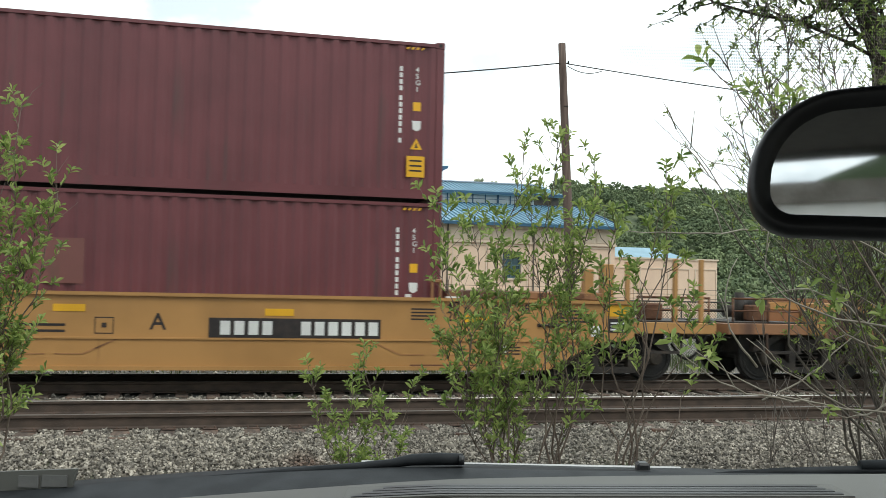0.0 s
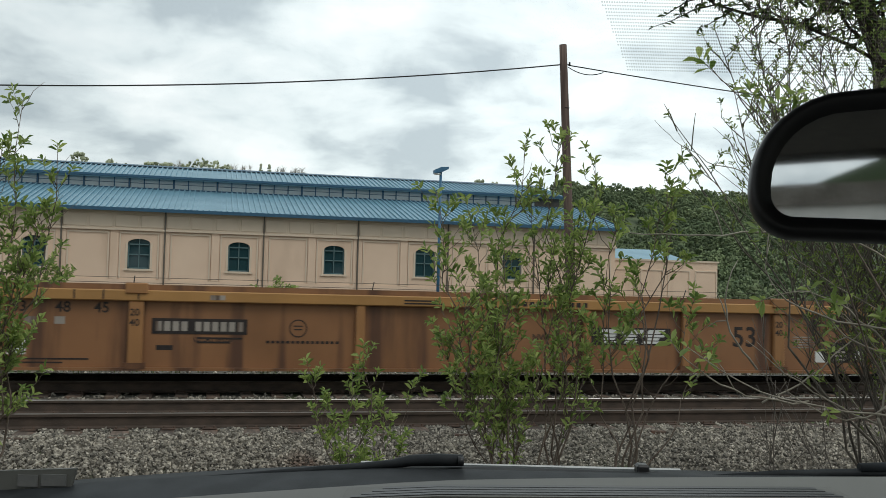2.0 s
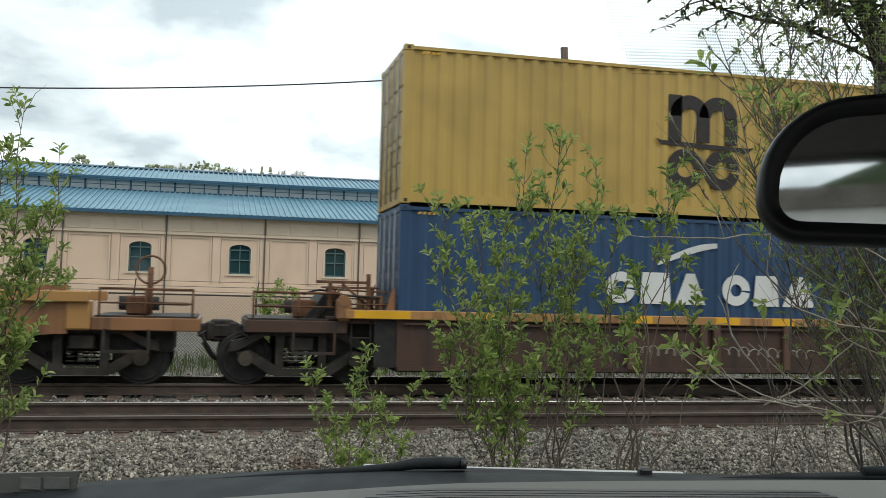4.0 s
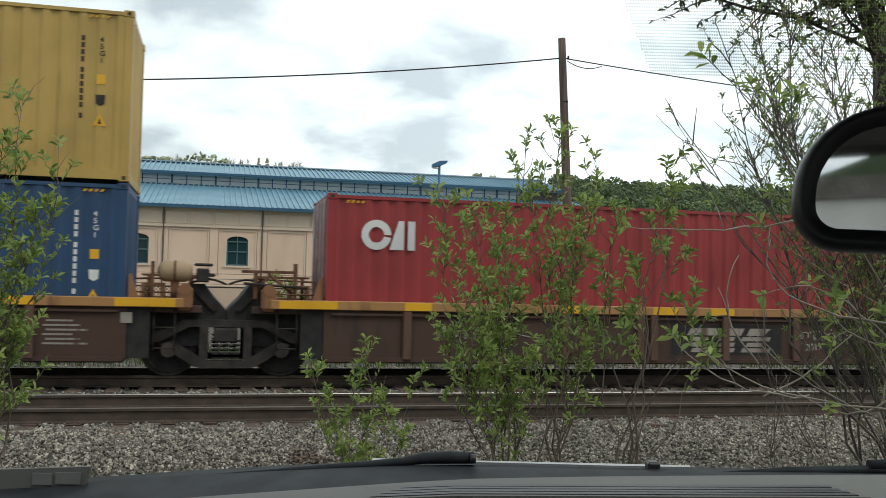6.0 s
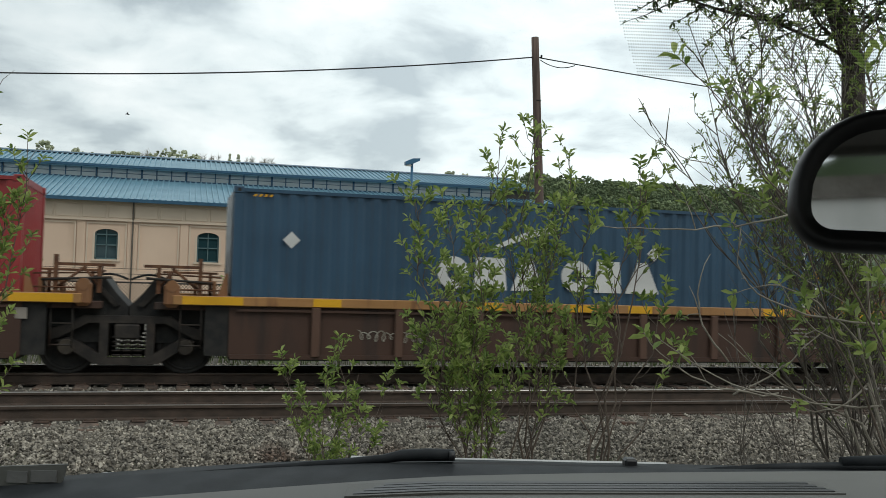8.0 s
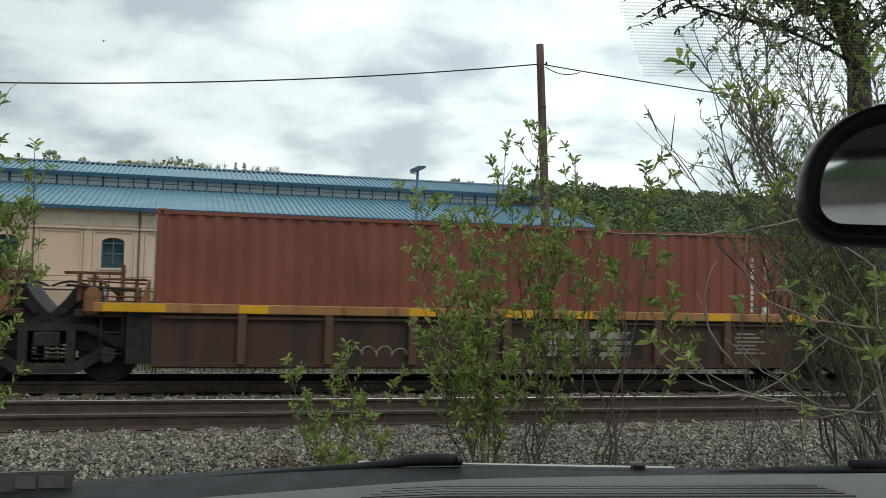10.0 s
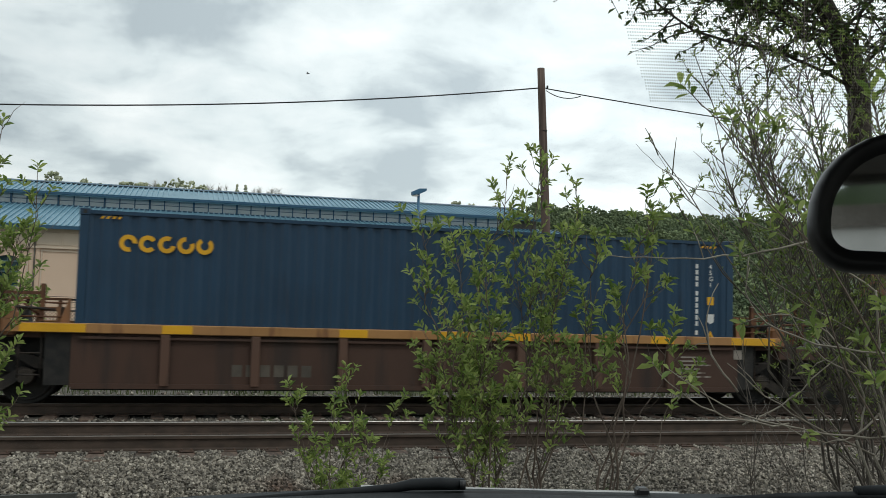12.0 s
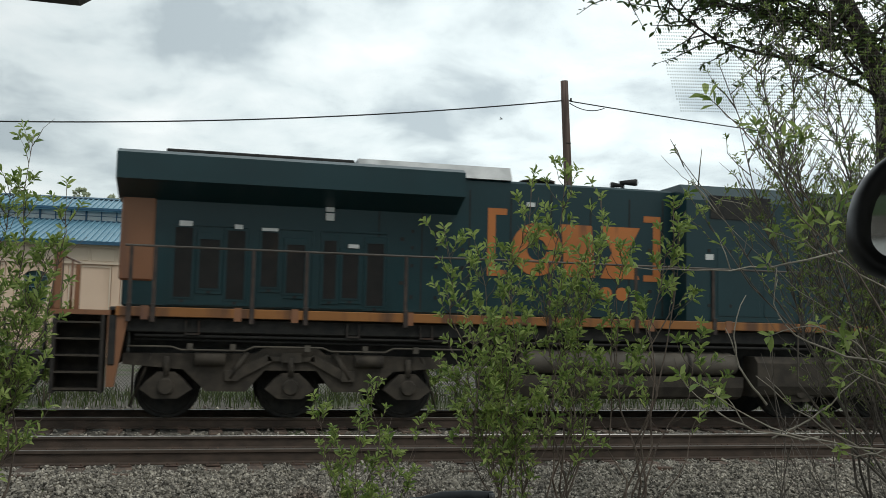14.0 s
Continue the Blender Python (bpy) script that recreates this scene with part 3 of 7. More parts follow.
def build_hall():
    h = thing("train_hall", pose(0, BY, 0), "long cream panelled hall with two-tier blue metal roof", "building")
    ds = [-2.60 + BAY * k for k in range(-6, 5)]
    # front wall: piers, sills and heads round the window openings
    xs = sorted([(d - 1.25 - 0.55, d - 1.25 + 0.55) for d in ds[1:]])
    bm = bmesh.new()
    left = HALL_X0
    for a, b in xs:
        box(bm, left, a, 0, 0.35, -0.35, EAVE)
        box(bm, a, b, 0, 0.35, -0.35, 2.50)
        box(bm, a, b, 0, 0.35, 4.03, EAVE)
        left = b
        # arched head: two spandrels
        n, w, rise = 8, (b - a) / 2, 0.24
        arc = [((a + b) / 2 + w * math.cos(math.pi * i / (2 * n)), 4.03 - rise + rise * math.sin(math.pi * i / (2 * n))) for i in range(n + 1)]
        prism(bm, [(b, 4.03)] + arc[::-1], "y", 0.0, 0.35)
        prism(bm, [(a, 4.03)] + [(a + b - u, v) for u, v in arc], "y", 0.0, 0.35)
    box(bm, left, HALL_X1, 0, 0.35, -0.35, EAVE)
    box(bm, HALL_X1 - 0.35, HALL_X1, 0.35, 22, -0.35, EAVE)
    box(bm, HALL_X0, HALL_X0 + 0.35, 0.35, 22, -0.35, EAVE)
    box(bm, HALL_X0, HALL_X1, 21.65, 22, -0.35, EAVE)
    part("wall", bm, M["wall"], h)
    part("frieze", boxes((HALL_X0, HALL_X1 + 0.03, -0.05, -0.002, 4.52, EAVE)), M["wall_pale"], h, "paler panelled frieze below the eave")
    part("string_course", boxes((HALL_X0, HALL_X1 + 0.05, -0.16, -0.051, 4.43, 4.52), (HALL_X0, HALL_X1 + 0.05, -0.08, -0.051, 5.30, 5.42)), M["wall_pale"], h)
    part("plinth", boxes((HALL_X0, HALL_X1 + 0.02, -0.06, -0.002, -0.35, 1.95)), M["wall"], h)
    for k, d in enumerate(ds):
        part("downspout", boxes((d - 0.035, d + 0.035, -0.16, -0.055, -0.3, EAVE), bevel=0.01), M["seam"], h)
        part("pilaster", boxes((d + 2.32, d + 2.73, -0.07, -0.003, 1.95, 4.43), bevel=0.015), M["wall"], h)
        part("pilaster", boxes((d - 0.24, d - 0.04, -0.06, -0.003, 1.95, 4.43), (d + 0.04, d + 0.24, -0.06, -0.003, 1.95, 4.43)), M["wall"], h)
        for j in range(4):
            c = d + 0.62 + j * BAY / 4
            part("frieze_panel", boxes((c - 0.56, c + 0.56, -0.085, -0.0505, 4.60, 5.24), bevel=0.02), M["wall_pale"], h)
        # panel frames
        for a, b in ((d + 0.28, d + 2.28), (d + 2.77, d + BAY - 0.28)):
            part("panel_frame", boxes((a, b, -0.055, -0.003, 4.28, 4.36), (a, a + 0.07, -0.055, -0.003, 2.0, 4.28), (b - 0.07, b, -0.055, -0.003, 2.0, 4.28)), M["wall_pale"], h)
    for a, b in xs:
        c = (a + b) / 2
        w = part("window", boxes((a - 0.10, a, -0.04, 0.0, 2.46, 3.80), (b, b + 0.10, -0.04, 0.0, 2.46, 3.80), (a - 0.16, b + 0.16, -0.08, 0.10, 2.40, 2.50)), M["wall_pale"], h, "arched window with dark teal frame")
        fr = bmesh.new()
        box(fr, a, a + 0.07, 0.10, 0.18, 2.50, 3.95)
        box(fr, b - 0.07, b, 0.10, 0.18, 2.50, 3.95)
        box(fr, a, b, 0.10, 0.18, 2.50, 2.57)
        box(fr, a, b, 0.11, 0.17, 3.20, 3.26)
        box(fr, c - 0.025, c + 0.025, 0.11, 0.17, 2.57, 4.02)
        box(fr, a, b, 0.10, 0.18, 3.72, 3.78)
        part("window_frame", fr, M["win_frame"], w)
        part("pane", boxes((a, b, 0.18, 0.20, 2.5, 4.03)), M["win_glass"], w)
    # roofs
    def slope(name, y0, z0, y1, z1, x0, x1, rib, label):
        n = (z1 - z0) / (y1 - y0)
        bm = bmesh.new()
        prism(bm, [(y0, z0), (y1, z1), (y1, z1 - 0.14), (y0, z0 - 0.14)], "x", x0, x1)
        k = int((x1 - x0) / rib)
        for i in range(k + 1):
            x = x0 + i * rib
            prism(bm, [(y0, z0 + 0.0), (y0, z0 + 0.075), (y1, z1 + 0.075), (y1, z1 + 0.0)], "x", x - 0.04, x + 0.04)
        return part(name, bm, M["roof"], h, label)
    slope("lower_roof", -0.55, EAVE + 0.02, 7.0, 7.30, HALL_X0 - 0.4, HALL_X1 + 0.3, 0.30, "blue standing-seam metal roof")
    slope("upper_roof", 6.55, 7.98, 11.0, 9.07, HALL_X0 - 0.4, HALL_X1 - 0.6, 0.30, "blue standing-seam ridge roof")
    part("ridge_cap", prisms("x", HALL_X0 - 0.4, HALL_X1 - 0.6, [(10.62, 9.07), (11.0, 9.19), (11.38, 9.07), (11.0, 9.14)]), M["roof_dark"], h)
    part("verge_trim", prisms("x", HALL_X1 + 0.3, HALL_X1 + 0.36, [(-0.6, 5.36), (-0.6, 5.62), (7.0, 7.42), (7.0, 7.14)]), M["roof_dark"], h)
    part("rear_roof", prisms("x", HALL_X0, HALL_X1 - 0.6, [(11.0, 9.07), (15.4, 7.98), (15.4, 7.80), (11.0, 8.90)], [(15, 7.30), (22.5, 5.5), (22.5, 5.36), (15, 7.16)]), M["roof"], h)
    part("fascia", boxes((HALL_X0 - 0.4, HALL_X1 + 0.32, -0.66, -0.55, EAVE - 0.12, EAVE + 0.05)), M["roof_dark"], h, "dark blue eave gutter")
    part("fascia", boxes((HALL_X0 - 0.4, HALL_X1 - 0.55, 6.44, 6.55, 7.90, 8.03)), M["roof_dark"], h)
    part("clerestory_sill", boxes((HALL_X0, HALL_X1 - 0.8, 6.86, 7.06, 7.22, 7.34)), M["roof_dark"], h)
    part("clerestory_wall", boxes((HALL_X0, HALL_X1 - 0.8, 7.12, 15.0, 6.9, 7.95)), M["seam"], h)
    part("gable_wall", prisms("x", HALL_X1 - 0.34, HALL_X1 - 0.02, [(0.35, EAVE - 0.02), (7.0, 7.14), (15, 7.14), (21.6, EAVE - 0.02)]), M["wall"], h)
    n = int((HALL_X1 - 0.8 - HALL_X0) / (BAY / 2))
    for i in range(n):
        a = HALL_X0 + i * BAY / 2
        w = part("clerestory_window", boxes((a + 0.06, a + BAY / 2 - 0.06, 7.07, 7.10, 7.34, 7.90)), M["cl_glass"], h, "clerestory pane with sky reflection in its pale colour")
        part("mullion", boxes((a - 0.05, a + 0.05, 6.98, 7.10, 7.34, 7.90)), M["roof_dark"], w)
        for q in (0.333, 0.667):
            part("mullion", boxes((a + q * BAY / 2 - 0.03, a + q * BAY / 2 + 0.03, 7.01, 7.069, 7.34, 7.90)), M["roof_dark"], w)
        part("glazing_bar", boxes((a + 0.06, a + BAY / 2 - 0.06, 7.04, 7.069, 7.60, 7.63)), M["roof_dark"], w)


build_hall()


def build_annex():
    a = thing("annex", pose(0, BY + 1.6, 0), "low cream annex with flat parapet and blue hipped roof", "building")
    x0, x1, top = 22.30, 29.7, 3.86
    part("wall", boxes((x0, x1, 0, 9, -0.35, top)), M["wall"], a)
    part("parapet", boxes((x0, x1 + 0.08, -0.08, 0.2, top, top + 0.10)), M["wall_pale"], a)
    for i in range(4):
        c = x0 + 0.5 + i * 1.8
        part("panel_frame", boxes((c, c + 1.45, -0.05, -0.002, 3.30, 3.36), (c, c + 0.06, -0.05, -0.002, 0, 3.3), (c + 1.39, c + 1.45, -0.05, -0.002, 0, 3.3)), M["wall_pale"], a)
    bm = bmesh.new()
    e = [bm.verts.new(p) for p in ((x0, 2.0, 3.98), (x1 - 0.7, 2.0, 3.98), (x1 - 0.7, 8.5, 3.98), (x0, 8.5, 3.98))]
    t = [bm.verts.new(p) for p in ((x0, 5, 4.82), (x1 - 1.5, 5, 4.82))]
    for f in ((e[0], e[1], t[1], t[0]), (e[1], e[2], t[1]), (e[2], e[3], t[0], t[1]), (e[3], e[0], t[0]), (e[3], e[2], e[1], e[0])):
        bm.faces.new(f)
    part("hipped_roof", bm, M["roof"], a, "pale blue metal hipped roof")
    part("eave_trim", boxes((x0, x1 - 1.22, 1.92, 2.02, 3.88, 4.0)), M["roof_dark"], a)


build_annex()


def lump(bm, c, r, g, flat=0.8):
    """A rough leafy clump."""
    ret = bmesh.ops.create_icosphere(bm, subdivisions=1, radius=1.0)
    for v in ret["verts"]:
        k = r * g.uniform(0.7, 1.2)
        v.co = Vector(c) + Vector((v.co.x * k, v.co.y * k, v.co.z * k * flat))


def hill_z(x, y):
    """A wooded ridge far behind the hall, highest to the north-east."""
    t = max(0.0, min(1.0, (y - 110) / 170))
    top = 34 + 1.2 * math.sin(x * 0.03 + 0.4) + 2.0 * noise.noise((x * 0.02, y * 0.02, 3))
    top -= 6.0 * max(0.0, min(1.0, (84 - x) / 14))
    return -1 + top * (t * t * (3 - 2 * t))


def crown(g, x, y, z, w, h, n, size):
    """Small leafy clumps scattered through one egg-shaped tree crown: places and radii."""
    out = []
    for i in range(n):
        a, q, u = g.uniform(0, 6.283), math.sqrt(g.random()), g.uniform(-1, 1)
        k = math.sqrt(max(0.0, 1 - u * u))
        out.append((x + math.cos(a) * q * k * w, y + math.sin(a) * q * k * w, z + h * (0.5 + 0.5 * u), size * g.uniform(0.6, 1.25)))
    return out


def clump_mesh(name, clumps, mat, label, category, seed):
    """All the clumps as one mesh of ragged small lumps."""
    ico = bmesh.new()
    bmesh.ops.create_icosphere(ico, subdivisions=1, radius=1.0)
    bv = np.array([v.co[:] for v in ico.verts])
    bf = np.array([[v.index for v in f.verts] for f in ico.faces])
    ico.free()
    npr = np.random.default_rng(seed)
    c = np.array(clumps)
    n = len(c)
    v = bv[None] * c[:, None, 3:4] * npr.uniform(0.35, 1.45, (n, len(bv), 1)) * npr.uniform(0.7, 1.3, (n, 1, 3)) + c[:, None, :3]
    f = bf[None] + len(bv) * np.arange(n)[:, None, None]
    me = bpy.data.meshes.new(name)
    me.from_pydata(v.reshape(-1, 3).tolist(), [], f.reshape(-1, 3).tolist())
    me.materials.append(mat)
    return tagged(new(name, me), label, category, kind="stuff")


def build_hill():
    bm = bmesh.new()
    nx, ny = 60, 26
    grid = [[bm.verts.new((-220 + 12 * i, 105 + 10 * j, hill_z(-220 + 12 * i, 105 + 10 * j) - 0.6)) for i in range(nx)] for j in range(ny)]
    for j in range(ny - 1):
        for i in range(nx - 1):
            bm.faces.new((grid[j][i], grid[j][i + 1], grid[j + 1][i + 1], grid[j + 1][i]))
    tagged(mesh_object("hillside", bm, M["woods"], True), "green wooded hillside behind the hall", "hill", kind="structure")
    g = random.Random(11)
    clumps = []
    for i in range(1700):
        x, y = g.uniform(60, 215), g.uniform(112, 288)
        if x < 0.42 * y - 12 or x > 0.72 * y + 10:
            continue
        w, h = g.uniform(1.8, 3.4) * (0.6 + y / 520), g.uniform(2.6, 5.6)
        clumps += crown(g, x, y, hill_z(x, y) - 0.6, w, h, 64, 0.33)
    clump_mesh("hill_woods", clumps, M["woods"], "dense far spring woods on the hill", "woods", 4)
    # round crowns over the hall roof, then the bare ones with thin upright twigs
    clumps = crown(g, -38.1, 275, 33.6, 3.0, 4.4, 70, 0.55)
    for x, w, h in ((-29.5, 2.2, 2.2), (-25.5, 1.6, 1.6), (-18.5, 2.6, 2.4), (-15.0, 2.4, 2.6), (-8.5, 2.2, 3.4), (-5.0, 2.6, 4.4), (-1.2, 2.4, 3.8), (2.0, 1.5, 3.0), (77.5, 2.6, 2.4), (82.0, 2.0, 2.0), (90, 1.6, 1.6)):
        clumps += crown(g, x, 275, 34.0, w, h, int(16 * w), 0.48)
    for x in (11.6, 14.0):
        clumps += [(x + g.uniform(-1, 1) * (3.2 - 0.8 * k) * 0.22, 275, 34.2 + 0.8 * k, 0.42) for k in range(5) for j in range(4)]
    for x, w, h in ((150, 2.4, 3.0), (164, 3.2, 3.6), (170, 2.6, 3.0), (131, 2.2, 2.2), (118, 2.4, 1.8)):
        clumps += crown(g, x, 280, hill_z(x, 280) + 1.2, w, h, 34, 0.5)
    clump_mesh("skyline_crowns", clumps, M["woods_far"], "tree crowns over the roof, haze put into their colour", "trees", 5)
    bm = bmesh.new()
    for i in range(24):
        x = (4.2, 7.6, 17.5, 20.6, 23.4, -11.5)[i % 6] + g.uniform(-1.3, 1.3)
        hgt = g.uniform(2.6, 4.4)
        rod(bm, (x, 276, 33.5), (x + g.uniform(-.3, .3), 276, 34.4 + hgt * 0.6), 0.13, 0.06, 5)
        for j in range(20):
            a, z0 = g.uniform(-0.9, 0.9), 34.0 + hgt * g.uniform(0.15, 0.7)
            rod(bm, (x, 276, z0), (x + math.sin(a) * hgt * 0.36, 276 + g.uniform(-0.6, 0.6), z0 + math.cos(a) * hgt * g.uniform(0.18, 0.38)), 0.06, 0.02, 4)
    tagged(mesh_object("skyline_trees", bm, M["woods_bare"]), "far bare-branched trees along the skyline, paled by painted haze", "trees", kind="stuff")
    # a few small pale houses among the trees on the ridge
    for x, w in ((112, 3.2), (122, 2.6), (141, 3.0)):
        z = hill_z(x, 284) + 1.5
        hs = thing("hill_house", pose(x, 284, z), "small pale house among the ridge trees", "house", "houses on the ridge")
        part("wall", boxes((-w / 2, w / 2, -1.5, 1.5, -2.5, 1.3)), M["concrete"], hs)
        part("roof", prisms("x", -w / 2 - 0.2, w / 2 + 0.2, [(-1.8, 1.3), (0, 2.3), (1.8, 1.3)]), M["seam"], hs)


build_hill()


# ---- the train ----
LEN, WID = 12.192, 1.219
TRAIN_Z = 0.355
MOVERS = []      # (thing, place along the train at the start)
WHEELS = []      # (wheelset, its place on its thing)


def arc_band(cx, cz, r0, r1, a0, a1, n=14):
    """A curved band between two radii, as a polygon."""
    o = [(cx + r1 * math.cos(radians(a0 + (a1 - a0) * i / n)), cz + r1 * math.sin(radians(a0 + (a1 - a0) * i / n))) for i in range(n + 1)]
    i_ = [(cx + r0 * math.cos(radians(a0 + (a1 - a0) * i / n)), cz + r0 * math.sin(radians(a0 + (a1 - a0) * i / n))) for i in range(n + 1)]
    return o + i_[::-1]


def container(s, z, height, mat, label, group="containers on the train"):
    """Freight container: corrugated sides and roof frame, castings, doors at its leading end. s: its leading end."""
    c = thing("freight_container", pose(s, Y_FAR, z), label, "container", group)
    L, W, H = LEN, WID, height
    fr = bmesh.new()
    for x0 in (0.0, L - 0.15):
        for y0 in (-W, W - 0.12):
            box(fr, x0 + 0.004, x0 + 0.146, y0 + 0.004, y0 + 0.116, 0.12, H - 0.12)
    for y0 in (-W, W - 0.06):
        box(fr, 0.15, L - 0.15, y0 + 0.003, y0 + 0.057, H - 0.09, H - 0.03)
        box(fr, 0.15, L - 0.15, y0 + 0.003, y0 + 0.06, 0.03, 0.19)
    for x0 in (0.02, L - 0.10):
        box(fr, x0, x0 + 0.08, -W + 0.12, W - 0.12, H - 0.12, H - 0.01)
        box(fr, x0, x0 + 0.08, -W + 0.12, W - 0.12, 0.02, 0.18)
    part("frame", fr, mat, c)
    # corrugated walls
    pitch = 0.2965
    n = int((L - 0.32) / pitch)
    x = (L - n * pitch) / 2
    prof = [(0.15, 0.0)]
    for i in range(n):
        a = x + i * pitch
        prof += [(a + 0.0, 0.0), (a + 0.062, 0.038), (a + 0.150, 0.038), (a + 0.212, 0.0)]
    prof.append((L - 0.15, 0.0))
    for sgn, nm in ((-1, "side_wall"), (1, "side_wall")):
        bm = bmesh.new()
        lo = [bm.verts.new((u, sgn * (W - 0.016 - d), 0.19)) for u, d in prof]
        hi = [bm.verts.new((u, sgn * (W - 0.016 - d), H - 0.09)) for u, d in prof]
        for i in range(len(prof) - 1):
            f = (lo[i], lo[i + 1], hi[i + 1], hi[i])
            bm.faces.new(f if sgn < 0 else f[::-1])
        part(nm, bm, mat, c, "corrugated steel wall")
    bm = bmesh.new()
    lo, hi = [], []
    n2 = 9
    for i in range(n2):
        a = -W + 0.13 + i * (2 * W - 0.26) / n2
        for u, d in ((0, 0.0), (0.06, 0.045), (0.14, 0.045), (0.20, 0.0)):
            lo.append(bm.verts.new((L - 0.02 - d, a + u, 0.18)))
            hi.append(bm.verts.new((L - 0.02 - d, a + u, H - 0.12)))
    for i in range(len(lo) - 1):
        bm.faces.new((lo[i], lo[i + 1], hi[i + 1], hi[i]))
    part("end_wall", bm, mat, c, "corrugated end wall")
    part("roof", boxes((0.1, L - 0.1, -W + 0.06, W - 0.06, H - 0.05, H - 0.025)), mat, c)
    part("floor", boxes((0.1, L - 0.1, -W + 0.06, W - 0.06, 0.12, 0.16)), M["black"], c)
    for sgn in (-1, 1):
        d = part("door", boxes((0.03, 0.07, min(0.012 * sgn, sgn * (W - 0.13)), max(0.012 * sgn, sgn * (W - 0.13)), 0.19, H - 0.13)), mat, c)
        for k in range(5):
            z0 = 0.30 + k * (H - 0.55) / 5
            part("door_panel", boxes((0.012, 0.032, min(0.07 * sgn, sgn * (W - 0.2)), max(0.07 * sgn, sgn * (W - 0.2)), z0, z0 + (H - 0.55) / 5 - 0.12), bevel=0.008), mat, d)
        for q in (0.28, 0.80):
            part("locking_rod", rods(((-0.015, sgn * q, 0.10), (-0.015, sgn * q, H - 0.08), 0.017), ((-0.02, sgn * q, 1.05), (-0.02, sgn * (q + 0.22), 1.05), 0.014)), M["grey_metal"], d, "galvanised locking rod")
    for x0 in (-0.006, L - 0.172):
        for y0 in (-W - 0.004, W - 0.158):
            for z0 in (0.0, H - 0.118):
                part("corner_casting", boxes((x0, x0 + 0.178, y0, y0 + 0.162, z0, z0 + 0.118), bevel=0.012), mat, c)
                part("casting_hole", boxes((x0 + 0.06, x0 + 0.12, y0 - 0.001 if y0 < 0 else y0 + 0.162, (y0 if y0 < 0 else y0 + 0.163) + 0.0005, z0 + 0.03, z0 + 0.09)), M["black"], c)
    # hazard hatching at the top corners of tall boxes
    if H > 2.7:
        for a in (0.32, L - 0.72):
            polys = [[(a + 0.09 * i, H - 0.165), (a + 0.09 * i + 0.045, H - 0.165), (a + 0.09 * i + 0.075, H - 0.12), (a + 0.09 * i + 0.03, H - 0.12)] for i in range(4)]
            part("height_hatching", prisms("y", -W + 0.006, -W + 0.012, *polys), M["yellow"], c, "yellow and black height hatching")
    MOVERS.append((c, s))
    return c


def side_marks(c, H, mat=None, code="45G1", n=11, warn=True, yellow=False):
    """Stencils by the trailing end: the upright identity column as bars, the size code, plates and warning signs."""
    mat = mat or M["white"]
    y = -WID + 0.011
    x1, x2 = LEN - 0.80, LEN - 0.50
    z = H - 0.48
    bm = bmesh.new()
    for i in range(n):
        gap = 0.06 if i >= 4 else 0.0
        gap += 0.06 if i >= 10 else 0.0
        zz = z - i * 0.118 - gap
        box(bm, x1 - 0.027, x1 + 0.027, y, y + 0.004, zz - 0.086, zz)
    part("identity_bars", bm, [mat, mat], c, "upright column of stencilled identity bars")
    for i, ch in enumerate(code):
        letters("size_code", ch, 0.098, c, mat, x2 - 0.035, y - 0.001, z - 0.09 - i * 0.118)
    part("yellow_plate", boxes((x2 - 0.07, x2 + 0.07, y - 0.001, y + 0.004, z - 0.80, z - 0.64)), M["yellow"], c, "small yellow plate")
    part("white_plate", prisms("y", y - 0.001, y + 0.004, [(x2 - 0.08, z - 0.98), (x2 + 0.08, z - 0.98), (x2 + 0.07, z - 1.13), (x2, z - 1.17), (x2 - 0.07, z - 1.13)]), mat, c)
    if warn:
        part("warning_triangle", prisms("y", y - 0.001, y + 0.004, [(x2 - 0.11, z - 1.50), (x2 + 0.11, z - 1.50), (x2, z - 1.30)]), M["yellow"], c, "yellow warning triangle")
        part("warning_sign", prisms("y", y - 0.003, y - 0.001, [(x2 - 0.03, z - 1.47), (x2 + 0.03, z - 1.47), (x2, z - 1.37)]), M["ink"], c)
    if yellow:
        p = part("caution_plate", boxes((x2 - 0.17, x2 + 0.16, y - 0.001, y + 0.004, z - 2.0, z - 1.62)), M["yellow"], c, "large yellow caution plate")
        part("caution_lines", boxes(*[(x2 - 0.12, x2 + 0.11, y - 0.003, y - 0.001, z - 1.72 - 0.09 * i, z - 1.69 - 0.09 * i) for i in range(3)]), M["ink"], p)


UNIT0, PITCH = 36.60, 15.53
HC = 2.896
m1 = container(3.94 - LEN, TRAIN_Z, HC, M["maroon"], "maroon corrugated container in the tan well wagon")
side_marks(m1, HC)
m2 = container(3.94 - LEN, TRAIN_Z + HC + 0.022, HC, M["maroon"], "maroon corrugated container stacked on a second one")
side_marks(m2, HC, yellow=True)
part("repaired_patch", boxes((5.35, 6.13, -WID + 0.005, -WID + 0.010, 1.30, 2.05)), M["maroon_patch"], m1, "faded repainted patch")

